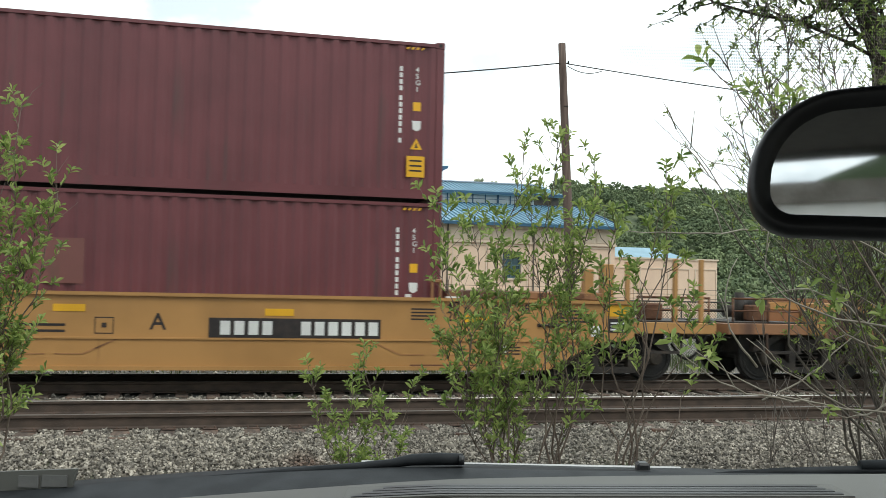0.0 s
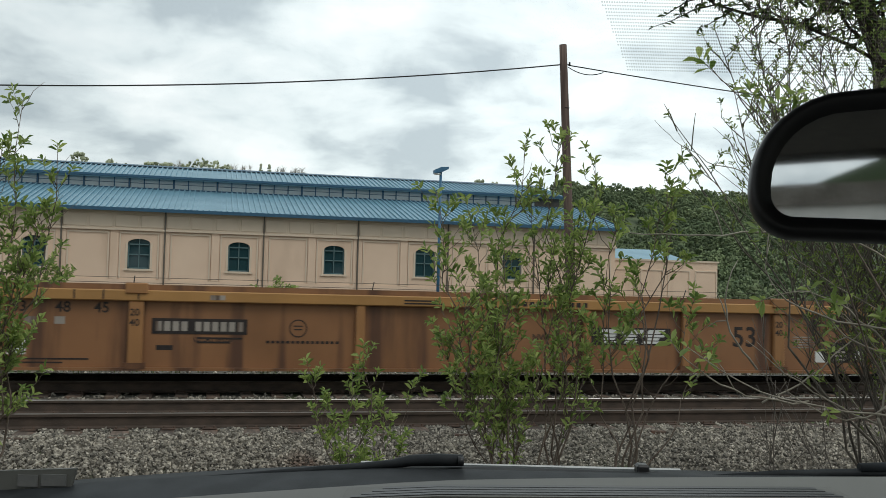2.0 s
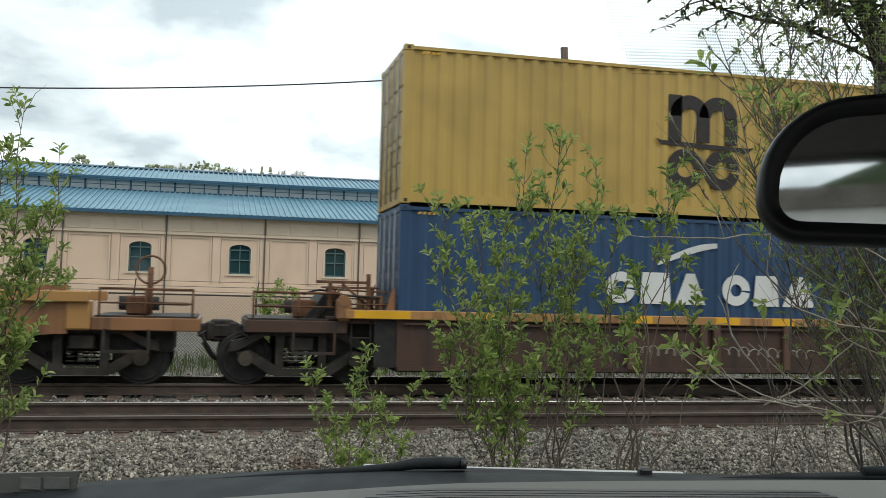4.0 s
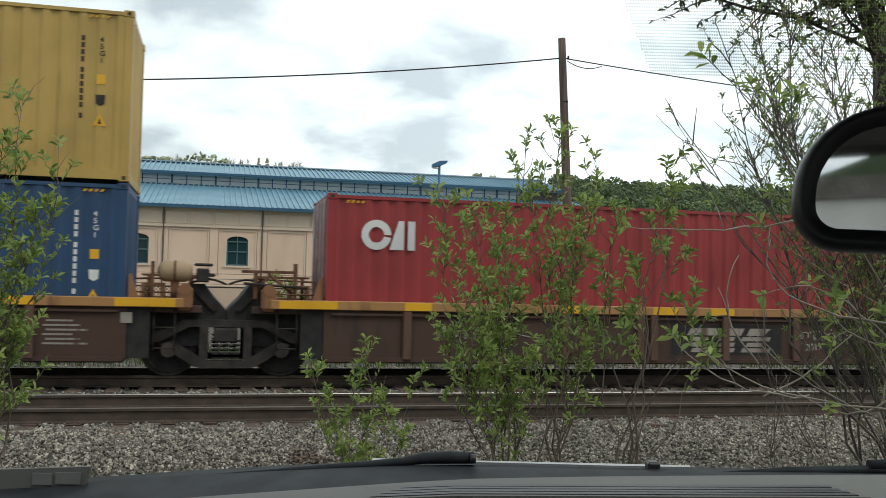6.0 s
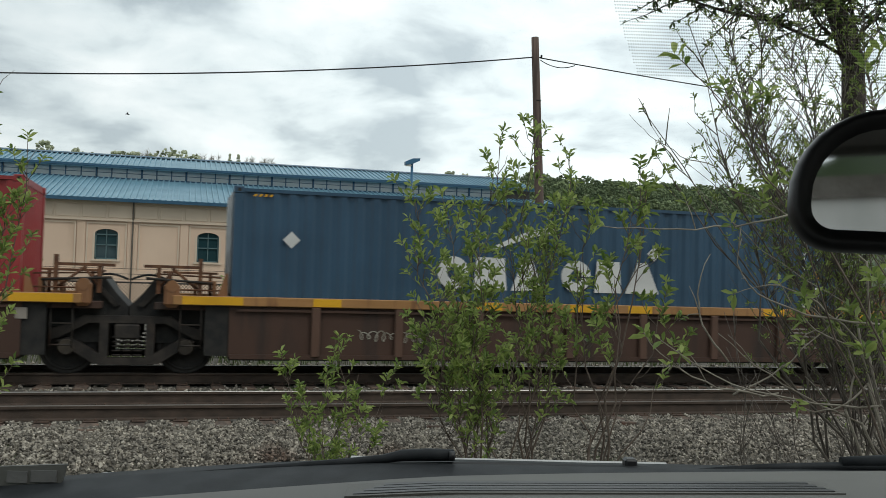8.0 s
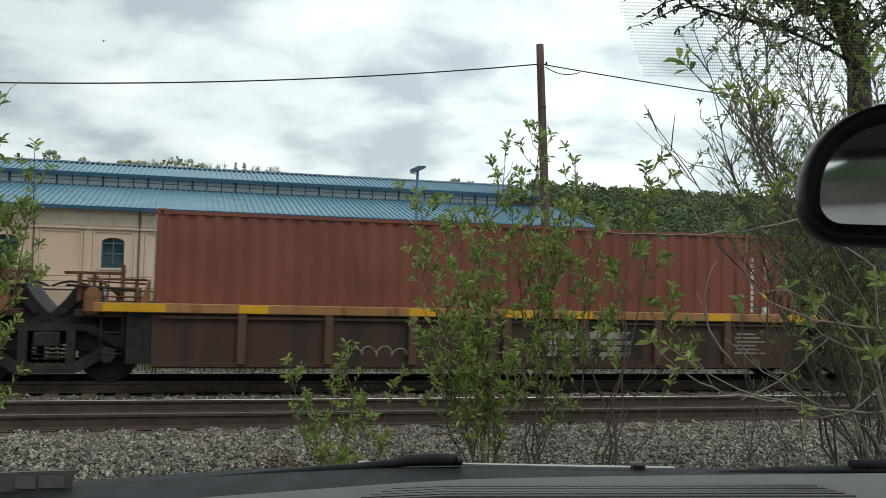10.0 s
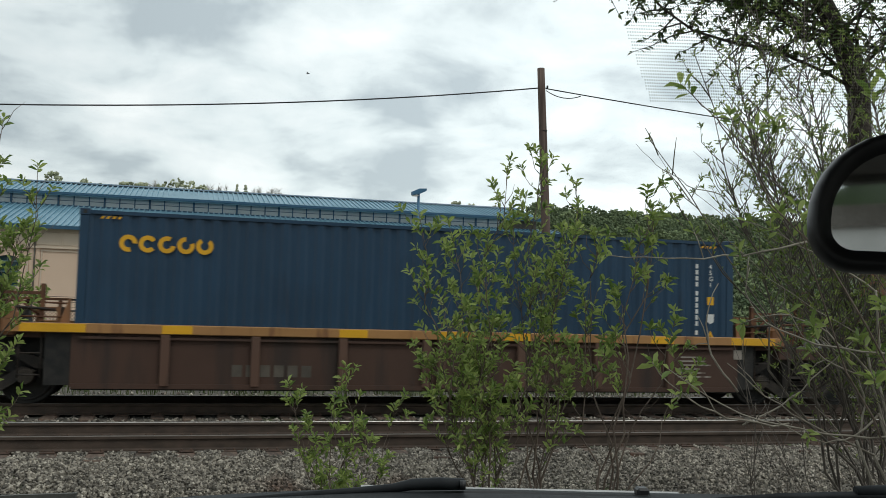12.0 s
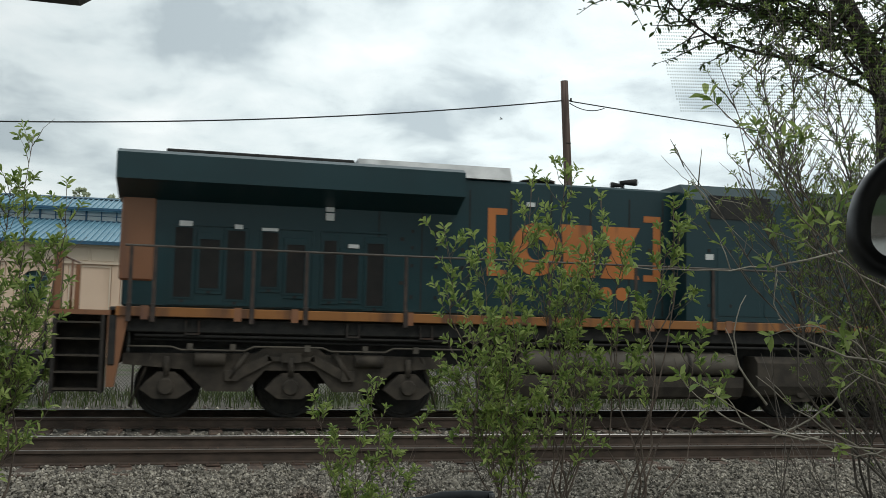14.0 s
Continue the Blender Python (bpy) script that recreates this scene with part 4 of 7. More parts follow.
u0 = container(UNIT0, TRAIN_Z, HC, M["blue_box"], "blue corrugated container with big white block lettering shapes")
side_marks(u0, HC)
u1 = container(UNIT0, TRAIN_Z + HC + 0.022, HC, M["yellow_box"], "mustard yellow container with dark emblem, stacked on top")
side_marks(u1, HC, M["ink"])
cai = container(UNIT0 + PITCH, TRAIN_Z, HC, M["red_box"], "bright red corrugated container with white emblem")
side_marks(cai, HC)
cma = container(UNIT0 + 2 * PITCH, TRAIN_Z, HC, M["navy_box"], "dark blue container with white block shapes and swoosh")
side_marks(cma, HC)
tex = container(UNIT0 + 3 * PITCH, TRAIN_Z, 2.591, M["brown_box"], "plain brown lower-height corrugated container")
side_marks(tex, 2.591, code="42G1", warn=False)
sea = container(UNIT0 + 4 * PITCH, TRAIN_Z, HC, M["sea_box"], "blue corrugated container with orange emblem shapes")
side_marks(sea, HC)


def decal(c, name, mat, label, *polys):
    part(name, prisms("y", -WID + 0.004, -WID + 0.010, *polys), mat, c, label)


def blockrow(x, z, h, widths, gap):
    """A row of chunky plain emblem blocks: a disc, an upright slab and a wedge, in turn."""
    polys = []
    for i, w in enumerate(widths):
        if i % 3 == 0:
            polys.append(arc_band(x + w / 2, z + h / 2, 0.20 * h, 0.5 * h, 0, 350, 22))
        elif i % 3 == 1:
            polys.append([(x + 0.05 * w, z), (x + 0.95 * w, z), (x + 0.88 * w, z + h), (x + 0.12 * w, z + h)])
        else:
            polys.append([(x, z), (x + w, z), (x + 0.64 * w, z + h), (x + 0.36 * w, z + h)])
        x += w + gap
    return polys


def swoosh(x, z, w, h):
    n = 14
    top = [(x + w * i / n, z + h * math.sin(0.5 * math.pi * i / n)) for i in range(n + 1)]
    low = [(x + w * i / n, z + h * math.sin(0.5 * math.pi * i / n) - 0.13 * math.sin(math.pi * min(1, 0.15 + i / n * 0.6))) for i in range(n + 1)]
    return top + low[::-1]


for c, x in ((u0, 3.98), (cma, 3.65)):
    decal(c, "emblem_blocks", M["white"], "white chunky block shapes", *blockrow(x, 1.22, 0.60, (0.60, 0.72, 0.64), 0.05), *blockrow(x + 2.42, 1.22, 0.60, (0.60, 0.62, 0.72), 0.05))
    decal(c, "emblem_swoosh", M["white"], "white curved swoosh", swoosh(x + 1.05, 2.02, 1.25, 0.40))
for x in (1.0, 8.0):
    decal(cma, "diamond_sign", M["white"], "small white diamond sign", [(x - 0.15, 2.0), (x, 1.85), (x + 0.15, 2.0), (x, 2.15)])
decal(cai, "emblem_shapes", M["white"], "white plain emblem shapes", arc_band(0.88, 2.18, 0.14, 0.27, 0, 350, 20), [(1.12, 1.92), (1.38, 1.92), (1.38, 2.44), (1.28, 2.44)], [(1.45, 1.92), (1.58, 1.92), (1.58, 2.44), (1.45, 2.44)])
decal(sea, "emblem_shapes", M["yellow"], "orange rounded emblem shapes", *[arc_band(0.78 + 0.31 * i, 2.34, 0.07, 0.145, 30 * i, 30 * i + 290, 14) for i in range(5)])
# emblem of the mustard box: dark arches over a wavy bar, and two rounded forms below
decal(u1, "emblem_arches", M["ink"], "dark arched emblem over a bar", arc_band(5.66, 1.95, 0.16, 0.42, 0, 180), arc_band(6.28, 1.95, 0.16, 0.42, 0, 180),
      [(5.22, 1.44), (5.50, 1.44), (5.50, 2.36), (5.22, 2.36)], [(5.82, 1.46), (6.10, 1.46), (6.10, 1.96), (5.82, 1.96)], [(6.44, 1.44), (6.70, 1.44), (6.70, 1.96), (6.44, 1.96)],
      [(4.94, 1.50), (5.06, 1.38), (6.91, 1.30), (7.08, 1.42), (6.91, 1.40), (5.08, 1.46)])
decal(u1, "emblem_forms", M["ink"], "dark rounded emblem forms", arc_band(5.58, 0.93, 0.17, 0.39, 0, 350, 24), arc_band(6.36, 0.93, 0.17, 0.39, 0, 350, 24))


def slabs(x, z, w, h):
    """Emblem of plain slanted bars: a broad one on top, narrower stripes under it in three blocks."""
    out = [[(x + 0.10 * w, z + 0.70 * h), (x + 0.66 * w, z + 0.70 * h), (x + 0.70 * w, z + h), (x + 0.14 * w, z + h)], [(x + 0.72 * w, z + 0.70 * h), (x + 0.90 * w, z + 0.70 * h), (x + 0.98 * w, z + h), (x + 0.76 * w, z + h)]]
    for k in range(3):
        a, b = z + h * 0.235 * k, z + h * (0.235 * k + 0.17)
        for u, v in ((0.14, 0.30), (0.42, 0.58), (0.66 + 0.05 * (k == 1), 0.96 - 0.08 * (k == 1))):
            out.append([(x + u * w, a), (x + v * w, a), (x + (v + 0.02) * w, b), (x + (u + 0.02) * w, b)])
    return out


def wheelset(parent, x, r=0.45):
    bm = bmesh.new()
    for y in (-GAUGE, GAUGE):
        sgn = 1 if y > 0 else -1
        rod(bm, (0, y - 0.065, 0), (0, y + 0.065, 0), r, seg=28)
        rod(bm, (0, y - sgn * 0.095, 0), (0, y - sgn * 0.065, 0), r + 0.028, seg=28)
        rod(bm, (0, y + sgn * 0.065, 0), (0, y + sgn * 0.10, 0), 0.16, 0.13, 14)
        ring(bm, (0, y + sgn * 0.068, 0), (0, 1, 0), r - 0.07, 0.022, 20)
    rod(bm, (0, -1.05, 0), (0, 1.05, 0), 0.075, seg=10)
    w = part("wheelset", bm, M["black"], parent, "dark steel wheels on an axle", at=pose(x, 0, r))
    WHEELS.append((w, x, r))
    return w


def bogie(parent, x, base=0.92, r=0.45):
    """Freight truck: cast side frames with two windows, bearing caps, spring nests, bolster and two wheelsets."""
    for sgn in (-1, 1):
        y0, y1 = (-1.06, -0.90) if sgn < 0 else (0.90, 1.06)
        bm = bmesh.new()
        top = [(-base - 0.30, 0.58), (-base - 0.26, 0.76), (-base + 0.05, 0.84), (-0.70, 0.98), (0.70, 0.98), (base - 0.05, 0.84), (base + 0.26, 0.76), (base + 0.30, 0.58), (base + 0.14, 0.60), (0.62, 0.86), (-0.62, 0.86), (-base - 0.14, 0.60)]
        prism(bm, [(x + u, v) for u, v in top], "y", y0, y1)
        for m in (-1, 1):
            prism(bm, [(x + m * u, v) for u, v in ((base - 0.06, 0.62), (base + 0.16, 0.56), (0.52, 0.18), (0.36, 0.18), (0.36, 0.30))], "y", y0, y1)
            prism(bm, [(x + m * u, v) for u, v in ((0.30, 0.28), (0.44, 0.28), (0.44, 0.88), (0.30, 0.88))], "y", y0 + 0.004, y1 - 0.004)
        box(bm, x - 0.45, x + 0.45, y0 + 0.003, y1 - 0.003, 0.16, 0.28)
        f = part("side_frame", bm, M["steel_dark"], parent, "cast steel truck side frame")
        sp = bmesh.new()
        for k in (-0.17, 0.0, 0.17):
            for j in range(5):
                ring(sp, (x + k, (y0 + y1) / 2, 0.32 + 0.075 * j), (0, 0, 1), 0.062, 0.016, 10)
        part("spring_nest", sp, M["steel_dark"], f)
        for m in (-1, 1):
            part("bearing_cap", rods(((x + m * base, y0 - 0.05 if sgn < 0 else y1 + 0.05, r), (x + m * base, (y0 + y1) / 2, r), 0.12, 0.15), seg=14), M["dust"], f)
    part("bolster", boxes((x - 0.20, x + 0.20, -1.10, 1.10, 0.60, 0.84), bevel=0.02), M["steel_dark"], parent)
    for m in (-1, 1):
        wheelset(parent, x + m * base, r)


def scrawl(c, pts, y, mat, r=0.014, label="pale sprayed scrawl"):
    bm = bmesh.new()
    tube(bm, [(u, y, v) for u, v in pts], r, 5)
    part("scrawl", bm, mat, c, label)


def well_unit(k, rear_truck):
    """One unit of the articulated well wagon. Local x runs from the container's leading end."""
    s = UNIT0 + PITCH * k
    c = thing("well_wagon_unit", pose(s, Y_FAR, 0), "grimy brown articulated well wagon unit with tan chord", "railway wagon", "articulated well wagon")
    Y = -1.30
    for sgn in (-1, 1):
        a, b = sorted((sgn * 1.30, sgn * 1.235))
        o0, o1 = sorted((sgn * 1.30, sgn * 1.36))
        w = part("side_sill", boxes((-0.02, 12.24, a, b, 0.31, 1.21)), M["brown_car"], c, "dark grimy wagon side")
        part("top_chord", boxes((-0.95, 13.15, min(sgn * 1.225, sgn * 1.39), max(sgn * 1.225, sgn * 1.39), 1.19, 1.350), bevel=0.012), M["chord"], c, "tan painted top chord")
        part("bottom_chord", boxes((0.0, 12.2, o0, o1, 0.29, 0.37)), M["brown_car"], w)
        part("upper_rib", boxes((0.1, 12.1, o0, o1 - (0.02 if sgn > 0 else 0), 1.10, 1.14)), M["brown_car"], w)
        for x in (1.45, 2.93, 4.43, 5.93, 6.21, 7.72, 9.25, 10.75):
            part("side_post", boxes((x - 0.075, x + 0.075, o0 - (0.03 if sgn < 0 else 0), o1 + (0.03 if sgn > 0 else 0), 0.33, 1.19), bevel=0.015), M["brown_post"], w)
        if sgn < 0:
            for a0, b0 in ((-0.80, 0.20), (1.39, 1.88), (4.35, 4.85), (6.17, 6.68), (7.38, 7.88), (10.32, 10.80), (12.05, 13.02)):
                part("yellow_marker", boxes((a0, b0, -1.396, -1.39, 1.203, 1.338)), M["yellow"], c, "reflective yellow strip")
            part("white_marker", boxes((12.15, 12.33, -1.312, -1.30, 0.92, 1.10)), M["dim_white"], c)
            part("data_bars", boxes(*[(10.95 + 0.05 * (i % 2), 11.65 - 0.12 * (i % 3), -1.305, -1.30, 0.56 + 0.075 * i, 0.59 + 0.075 * i) for i in range(6)]), M["dim_white"], c, "worn rows of stencilled data bars")
    part("well_floor", boxes((0.0, 12.2, -1.24, 1.24, 0.26, 0.34)), M["black"], c)
    # end platforms over the shared trucks
    for m in (-1, 1):
        def X(u):
            return 6.096 + m * (6.096 + u)
        def bx(u0_, u1_, y0, y1, z0, z1):
            return (min(X(u0_), X(u1_)), max(X(u0_), X(u1_)), y0, y1, z0, z1)
        e = part("end_platform", boxes(bx(0.05, 1.25, -1.22, 1.22, 1.10, 1.22), bx(0.02, 0.14, -1.24, 1.24, 0.34, 1.22), bevel=0.01), M["brown_car"], c)
        part("bulkhead_plate", boxes(bx(0.02, 0.42, -1.27, -1.22, 0.34, 1.22)), M["black"], e)
        # black block for bolster and plates, added to fill in the shade under the platform
        part("dark_bolster_fill", boxes(bx(0.14, 1.30, -0.86, 0.86, 0.52, 1.10)), M["black"], e)
        part("draft_arm", prisms("y", -0.80, 0.80, [(X(0.90), 1.24), (X(0.98), 1.58), (X(1.28), 1.60), (X(1.45), 1.36), (X(1.66), 1.14), (X(1.66), 0.84), (X(0.5), 0.84)]), M["black"], e, "dark sloping articulation casting")
        part("casting_rib", prisms("y", -0.86, -0.80, [(X(1.02), 1.56), (X(1.10), 1.58), (X(1.52), 1.16), (X(1.44), 1.12)]), M["steel_dark"], e)
        part("ladder", rods(((X(0.48), -1.22, 0.45), (X(0.48), -1.22, 1.2), 0.014), ((X(0.82), -1.22, 0.45), (X(0.82), -1.22, 1.2), 0.014), ((X(0.48), -1.22, 0.50), (X(0.82), -1.22, 0.50), 0.014), ((X(0.48), -1.22, 0.85), (X(0.82), -1.22, 0.85), 0.014)), M["steel_dark"], e)
        part("end_casting", boxes(bx(0.84, 1.10, -1.36, -1.05, 1.14, 1.56), bevel=0.06), M["tan_dirty"], e, "rounded grimy cast end bracket")
        part("bolted_cap", rods(((X(0.97), -1.37, 1.50), (X(0.97), -1.05, 1.50), 0.10), seg=14), M["tan_dirty"], e)
        part("corner_gusset", prisms("y", -1.24, -1.20, [(X(0.06), 1.35), (X(0.22), 1.35), (X(0.10), 1.74), (X(0.06), 1.74)]), M["tan_dirty"], e)
        part("platform_box", boxes(bx(0.24, 0.62, -1.0, -0.5, 1.24, 1.30), bx(0.24, 0.30, -1.0, -0.5, 1.30, 1.54), bx(0.56, 0.62, -1.0, -0.5, 1.30, 1.54), bx(0.24, 0.62, -1.0, -0.5, 1.54, 1.60)), M["tan_dirty"], e)
        part("walkway_grating", boxes(bx(0.20, 1.15, -0.4, 0.9, 1.72, 1.755), bx(0.3, 0.36, -0.4, -0.34, 1.2, 1.72), bx(1.0, 1.06, -0.4, -0.34, 1.2, 1.72), bx(1.0, 1.06, 0.8, 0.86, 1.2, 1.72)), M["rust"], e)
        if m > 0 and k == 0:
            tk = bmesh.new()
            tube(tk, [(X(0.50), -0.98, 1.80), (X(0.54), -0.98, 1.80), (X(0.62), -0.98, 1.80), (X(0.96), -0.98, 1.80), (X(1.04), -0.98, 1.80), (X(1.08), -0.98, 1.80)], [0.06, 0.14, 0.18, 0.18, 0.14, 0.06], 16)
            part("air_tank", tk, M["tank"], e, "chalky tan air tank with strap")
            part("tank_strap", rods(((X(0.77), -0.98, 1.80), (X(0.81), -0.98, 1.80), 0.19), seg=18), M["rust"], e)
            part("tank_stand", boxes(bx(0.72, 0.86, -1.06, -0.90, 1.22, 1.66), bx(0.40, 0.46, -1.16, -1.10, 1.34, 1.96)), M["rust"], e)
            part("brake_valve", boxes(bx(1.14, 1.36, -1.05, -0.75, 1.62, 1.86), bx(1.20, 1.46, -1.0, -0.8, 1.72, 1.78), bx(1.10, 1.42, -0.95, -0.75, 1.90, 1.95), bevel=0.02), M["black"], e, "dark brake valve cluster")
        else:
            part("lever_frame", boxes(bx(0.50, 1.44, -1.08, -1.00, 1.80, 1.85), bx(1.16, 1.23, -1.07, -1.01, 1.36, 1.80), bx(0.48, 0.55, -1.10, -1.02, 1.36, 1.98)), M["rust"], e, "rusty brake lever frame")
            part("lever_brace", rods(((X(0.52), -1.05, 1.42), (X(0.98), -1.05, 1.80), 0.025), ((X(1.20), -1.05, 1.45), (X(0.95), -1.05, 1.78), 0.02)), M["rust"], e)
            part("slack_adjuster", rods(((X(0.30), -1.12, 1.56), (X(1.40), -1.12, 1.62), 0.022)), M["steel_dark"], e)
        hp = bmesh.new()
        tube(hp, [(X(1.05 + 0.1 * i), -0.9, 1.58 + 0.10 * math.sin(math.pi * (i / 6) * 0.9 + 0.2)) for i in range(7)], 0.020, 7)
        part("hose_pipe", hp, M["black"], e)
        part("side_pipe", rods(((X(0.15), -1.0, 1.66), (X(1.25), -0.95, 1.70), 0.014), ((X(0.15), -1.12, 1.44), (X(1.0), -1.10, 1.44), 0.014)), M["rust"], e)
    bogie(c, -1.67, 0.95, 0.46)
    if rear_truck:
        bogie(c, LEN + 1.67, 0.95, 0.46)
    MOVERS.append((c, s))
    return c


units = [well_unit(k, k == 4) for k in range(5)]
# pale emblem on three of the sides, and sprayed lines
for k, x in ((1, 6.72), (3, 6.70)):
    part("emblem_ground", boxes((x - 0.12, x + 2.25, -1.3015, -1.300, 0.44, 1.02)), M["black"], units[k])
    part("emblem_panel", prisms("y", -1.306, -1.3015, *slabs(x, 0.50, 2.05, 0.46)), M["dim_white"], units[k], "worn pale emblem shapes")
for k, x, z, L in ((1, 1.95, 0.82, 1.5), (3, 3.4, 0.58, 2.4), (0, 6.4, 0.70, 1.9), (1, 9.2, 0.86, 1.3), (2, 2.2, 0.72, 1.2), (0, 4.1, 0.72, 1.5)):
    n = 120
    scrawl(units[k], [(x + L * i / n + 0.055 * math.sin(i * 0.47), z + 0.075 * math.cos(i * 0.47 + 0.4 * math.sin(i * 0.13)) * (0.55 + 0.75 * abs(math.sin(i * 0.071 + k))) - 0.05 * i / n) for i in range(n + 1)] + [(x + L * 1.25, z - 0.08)], -1.305, M["spray"], 0.0085)
part("number_bars", boxes(*[(2.55 + 0.235 * i, 2.72 + 0.235 * i, -1.306, -1.301, 0.50, 0.70) for i in range(6)]), M["reservoir"], units[4], "worn stencilled number bars")
letters("painted_date", "2019", 0.15, units[1], M["spray"], 9.5, -1.303, 0.54, tilt=-4)


def end_gear(c, x, m, mat, posts=True):
    """Platform, coupler, hose and brake gear beyond a well wagon's body; m: -1 leading, 1 trailing."""
    def bx(u0_, u1_, y0, y1, z0, z1):
        return (min(x + m * u0_, x + m * u1_), max(x + m * u0_, x + m * u1_), y0, y1, z0, z1)
    e = part("end_platform", boxes(bx(0.0, 1.75, -1.25, 1.25, 0.92, 1.14), bevel=0.015), mat, c)
    part("platform_grating", boxes(bx(0.05, 1.7, -1.22, 1.22, 1.145, 1.17)), M["steel_dark"], e)
    part("coupler", boxes(bx(1.7, 2.15, -0.20, 0.20, 0.78, 1.02), bx(2.08, 2.34, -0.16, 0.18, 0.70, 1.10), bx(2.25, 2.42, -0.22, -0.02, 0.72, 1.06), bevel=0.03), M["steel_dark"], e, "cast knuckle coupler")
    hs = bmesh.new()
    tube(hs, [(x + m * (1.75 + 0.10 * i), -0.45 + 0.03 * i, 0.88 - 0.50 * math.sin(math.pi * i / 8)) for i in range(8)], 0.032, 8)
    part("air_hose", hs, M["black"], e)
    part("cut_lever", rods(((x + m * 1.72, -1.25, 0.86), (x + m * 1.85, -0.2, 0.9), 0.013)), M["steel_dark"], e)
    part("railing", rods(*[((x + m * u, -1.18, 1.14), (x + m * u, -1.18, 1.62), 0.02) for u in (0.12, 0.85, 1.62)], ((x + m * 0.1, -1.18, 1.62), (x + m * 1.64, -1.18, 1.62), 0.02), ((x + m * 0.1, -1.18, 1.38), (x + m * 1.64, -1.18, 1.38), 0.015)), M["rust"], e)
    part("brake_cylinder", rods(((x + m * 0.3, 0.2, 1.36), (x + m * 1.0, 0.2, 1.36), 0.13), ((x + m * 1.0, 0.2, 1.36), (x + m * 1.5, 0.2, 1.36), 0.03), seg=12), M["steel_dark"], e)
    part("valve_box", boxes(bx(0.5, 0.9, -0.7, -0.35, 1.17, 1.50), bevel=0.03), M["rust"], e)
    part("side_step", boxes(bx(0.2, 0.95, -1.30, -1.22, 0.55, 0.60), bx(0.2, 0.24, -1.29, -1.25, 0.58, 0.95), bx(0.91, 0.95, -1.29, -1.25, 0.58, 0.95)), M["steel_dark"], e)
    if posts:
        for u in (0.85, 1.40):
            part("guide_post", boxes(bx(u, u + 0.085, -1.24, -1.15, 1.14, 2.36), bevel=0.01), mat, e)
        for y in (0.9,):
            part("guide_post", boxes(bx(0.85, 0.93, y, y + 0.1, 1.14, 2.36)), mat, e)
    return e


def wagon_clean():
    """Clean tan well wagon; local x is 0 at the trailing end of its container."""
    c = thing("well_wagon", pose(3.94, Y_FAR, 0), "clean tan well wagon carrying two stacked maroon containers", "railway wagon")
    for sgn in (-1, 1):
        y0, y1 = sorted((sgn * 1.235, sgn * 1.31))
        bm = bmesh.new()
        prism(bm, [(-15.2, 0.24), (2.05, 0.24), (2.35, 0.40), (3.0, 0.74), (3.75, 0.80), (3.75, 1.46), (0.2, 1.52), (-15.2, 1.52)], "y", y0, y1)
        w = part("side_sill", bm, M["tan"], c, "smooth tan wagon side")
        part("side_crease", boxes((-15.2, 2.9, min(sgn * 1.31, sgn * 1.335), max(sgn * 1.31, sgn * 1.335), 0.755, 0.785), (-15.2, 3.7, min(sgn * 1.31, sgn * 1.36), max(sgn * 1.31, sgn * 1.36), 1.47, 1.53), (-15.2, 2.0, min(sgn * 1.31, sgn * 1.36), max(sgn * 1.31, sgn * 1.36), 0.24, 0.31)), M["tan"], w)
    part("top_plate", boxes((0.12, 3.15, -1.28, 1.28, 1.53, 1.68), bevel=0.02), M["tan_dirty"], c)
    part("end_sheet", boxes((0.02, 0.12, -1.24, 1.24, 0.3, 1.52)), M["tan_dirty"], c)
    part("well_floor", boxes((-15.0, 2.0, -1.24, 1.24, 0.24, 0.33)), M["black"], c)
    p = part("number_panel", boxes((-4.03, -1.09, -1.318, -1.311, 0.79, 1.125)), M["ink"], c, "black panel with white number bars")
    bm = bmesh.new()
    x = -3.84
    for i in range(10):
        if i == 4:
            x += 0.42
        box(bm, x, x + 0.165, -1.322, -1.318, 0.84, 1.075)
        x += 0.235
    part("number_bars", bm, M["white"], p)
    letters("end_letter", "A", 0.30, c, M["ink"], -4.98, -1.312, 0.92)
    for a, b, z in ((-3.10, -2.61, 1.17), (-6.5, -6.0, 1.20), (0.42, 0.92, 1.10)):
        part("yellow_marker", boxes((a, b, -1.318, -1.311, z, z + 0.12)), M["yellow"], c, "reflective yellow strip")
    part("yellow_plate", boxes((3.20, 3.70, -1.318, -1.311, 1.24, 1.45)), M["yellow"], c)
    part("data_panel", boxes((3.22, 3.66, -1.318, -1.311, 0.94, 1.20)), M["ink"], c)
    part("data_bars", boxes(*[(3.27, 3.60 - 0.08 * (i % 2), -1.322, -1.318, 0.98 + 0.06 * i, 1.01 + 0.06 * i) for i in range(3)]), M["white"], c)
    part("data_bars", boxes((2.88, 3.07, -1.316, -1.311, 0.86, 1.06)), M["white"], c, "small white placard")
    part("data_bars", boxes(*[(2.25, 2.95 - 0.15 * (i % 2), -1.315, -1.311, 1.12 + 0.065 * i, 1.15 + 0.065 * i) for i in range(4)], *[(0.85, 1.5, -1.315, -1.311, 0.52 + 0.06 * i, 0.545 + 0.06 * i) for i in range(3)], *[(-0.55, -0.1, -1.315, -1.311, 1.13 + 0.06 * i, 1.155 + 0.06 * i) for i in range(4)], *[(-7.4, -6.3, -1.315, -1.311, 0.86 + 0.1 * i, 0.90 + 0.1 * i) for i in range(2)]), M["ink"], c, "rows of small dark stencil bars")
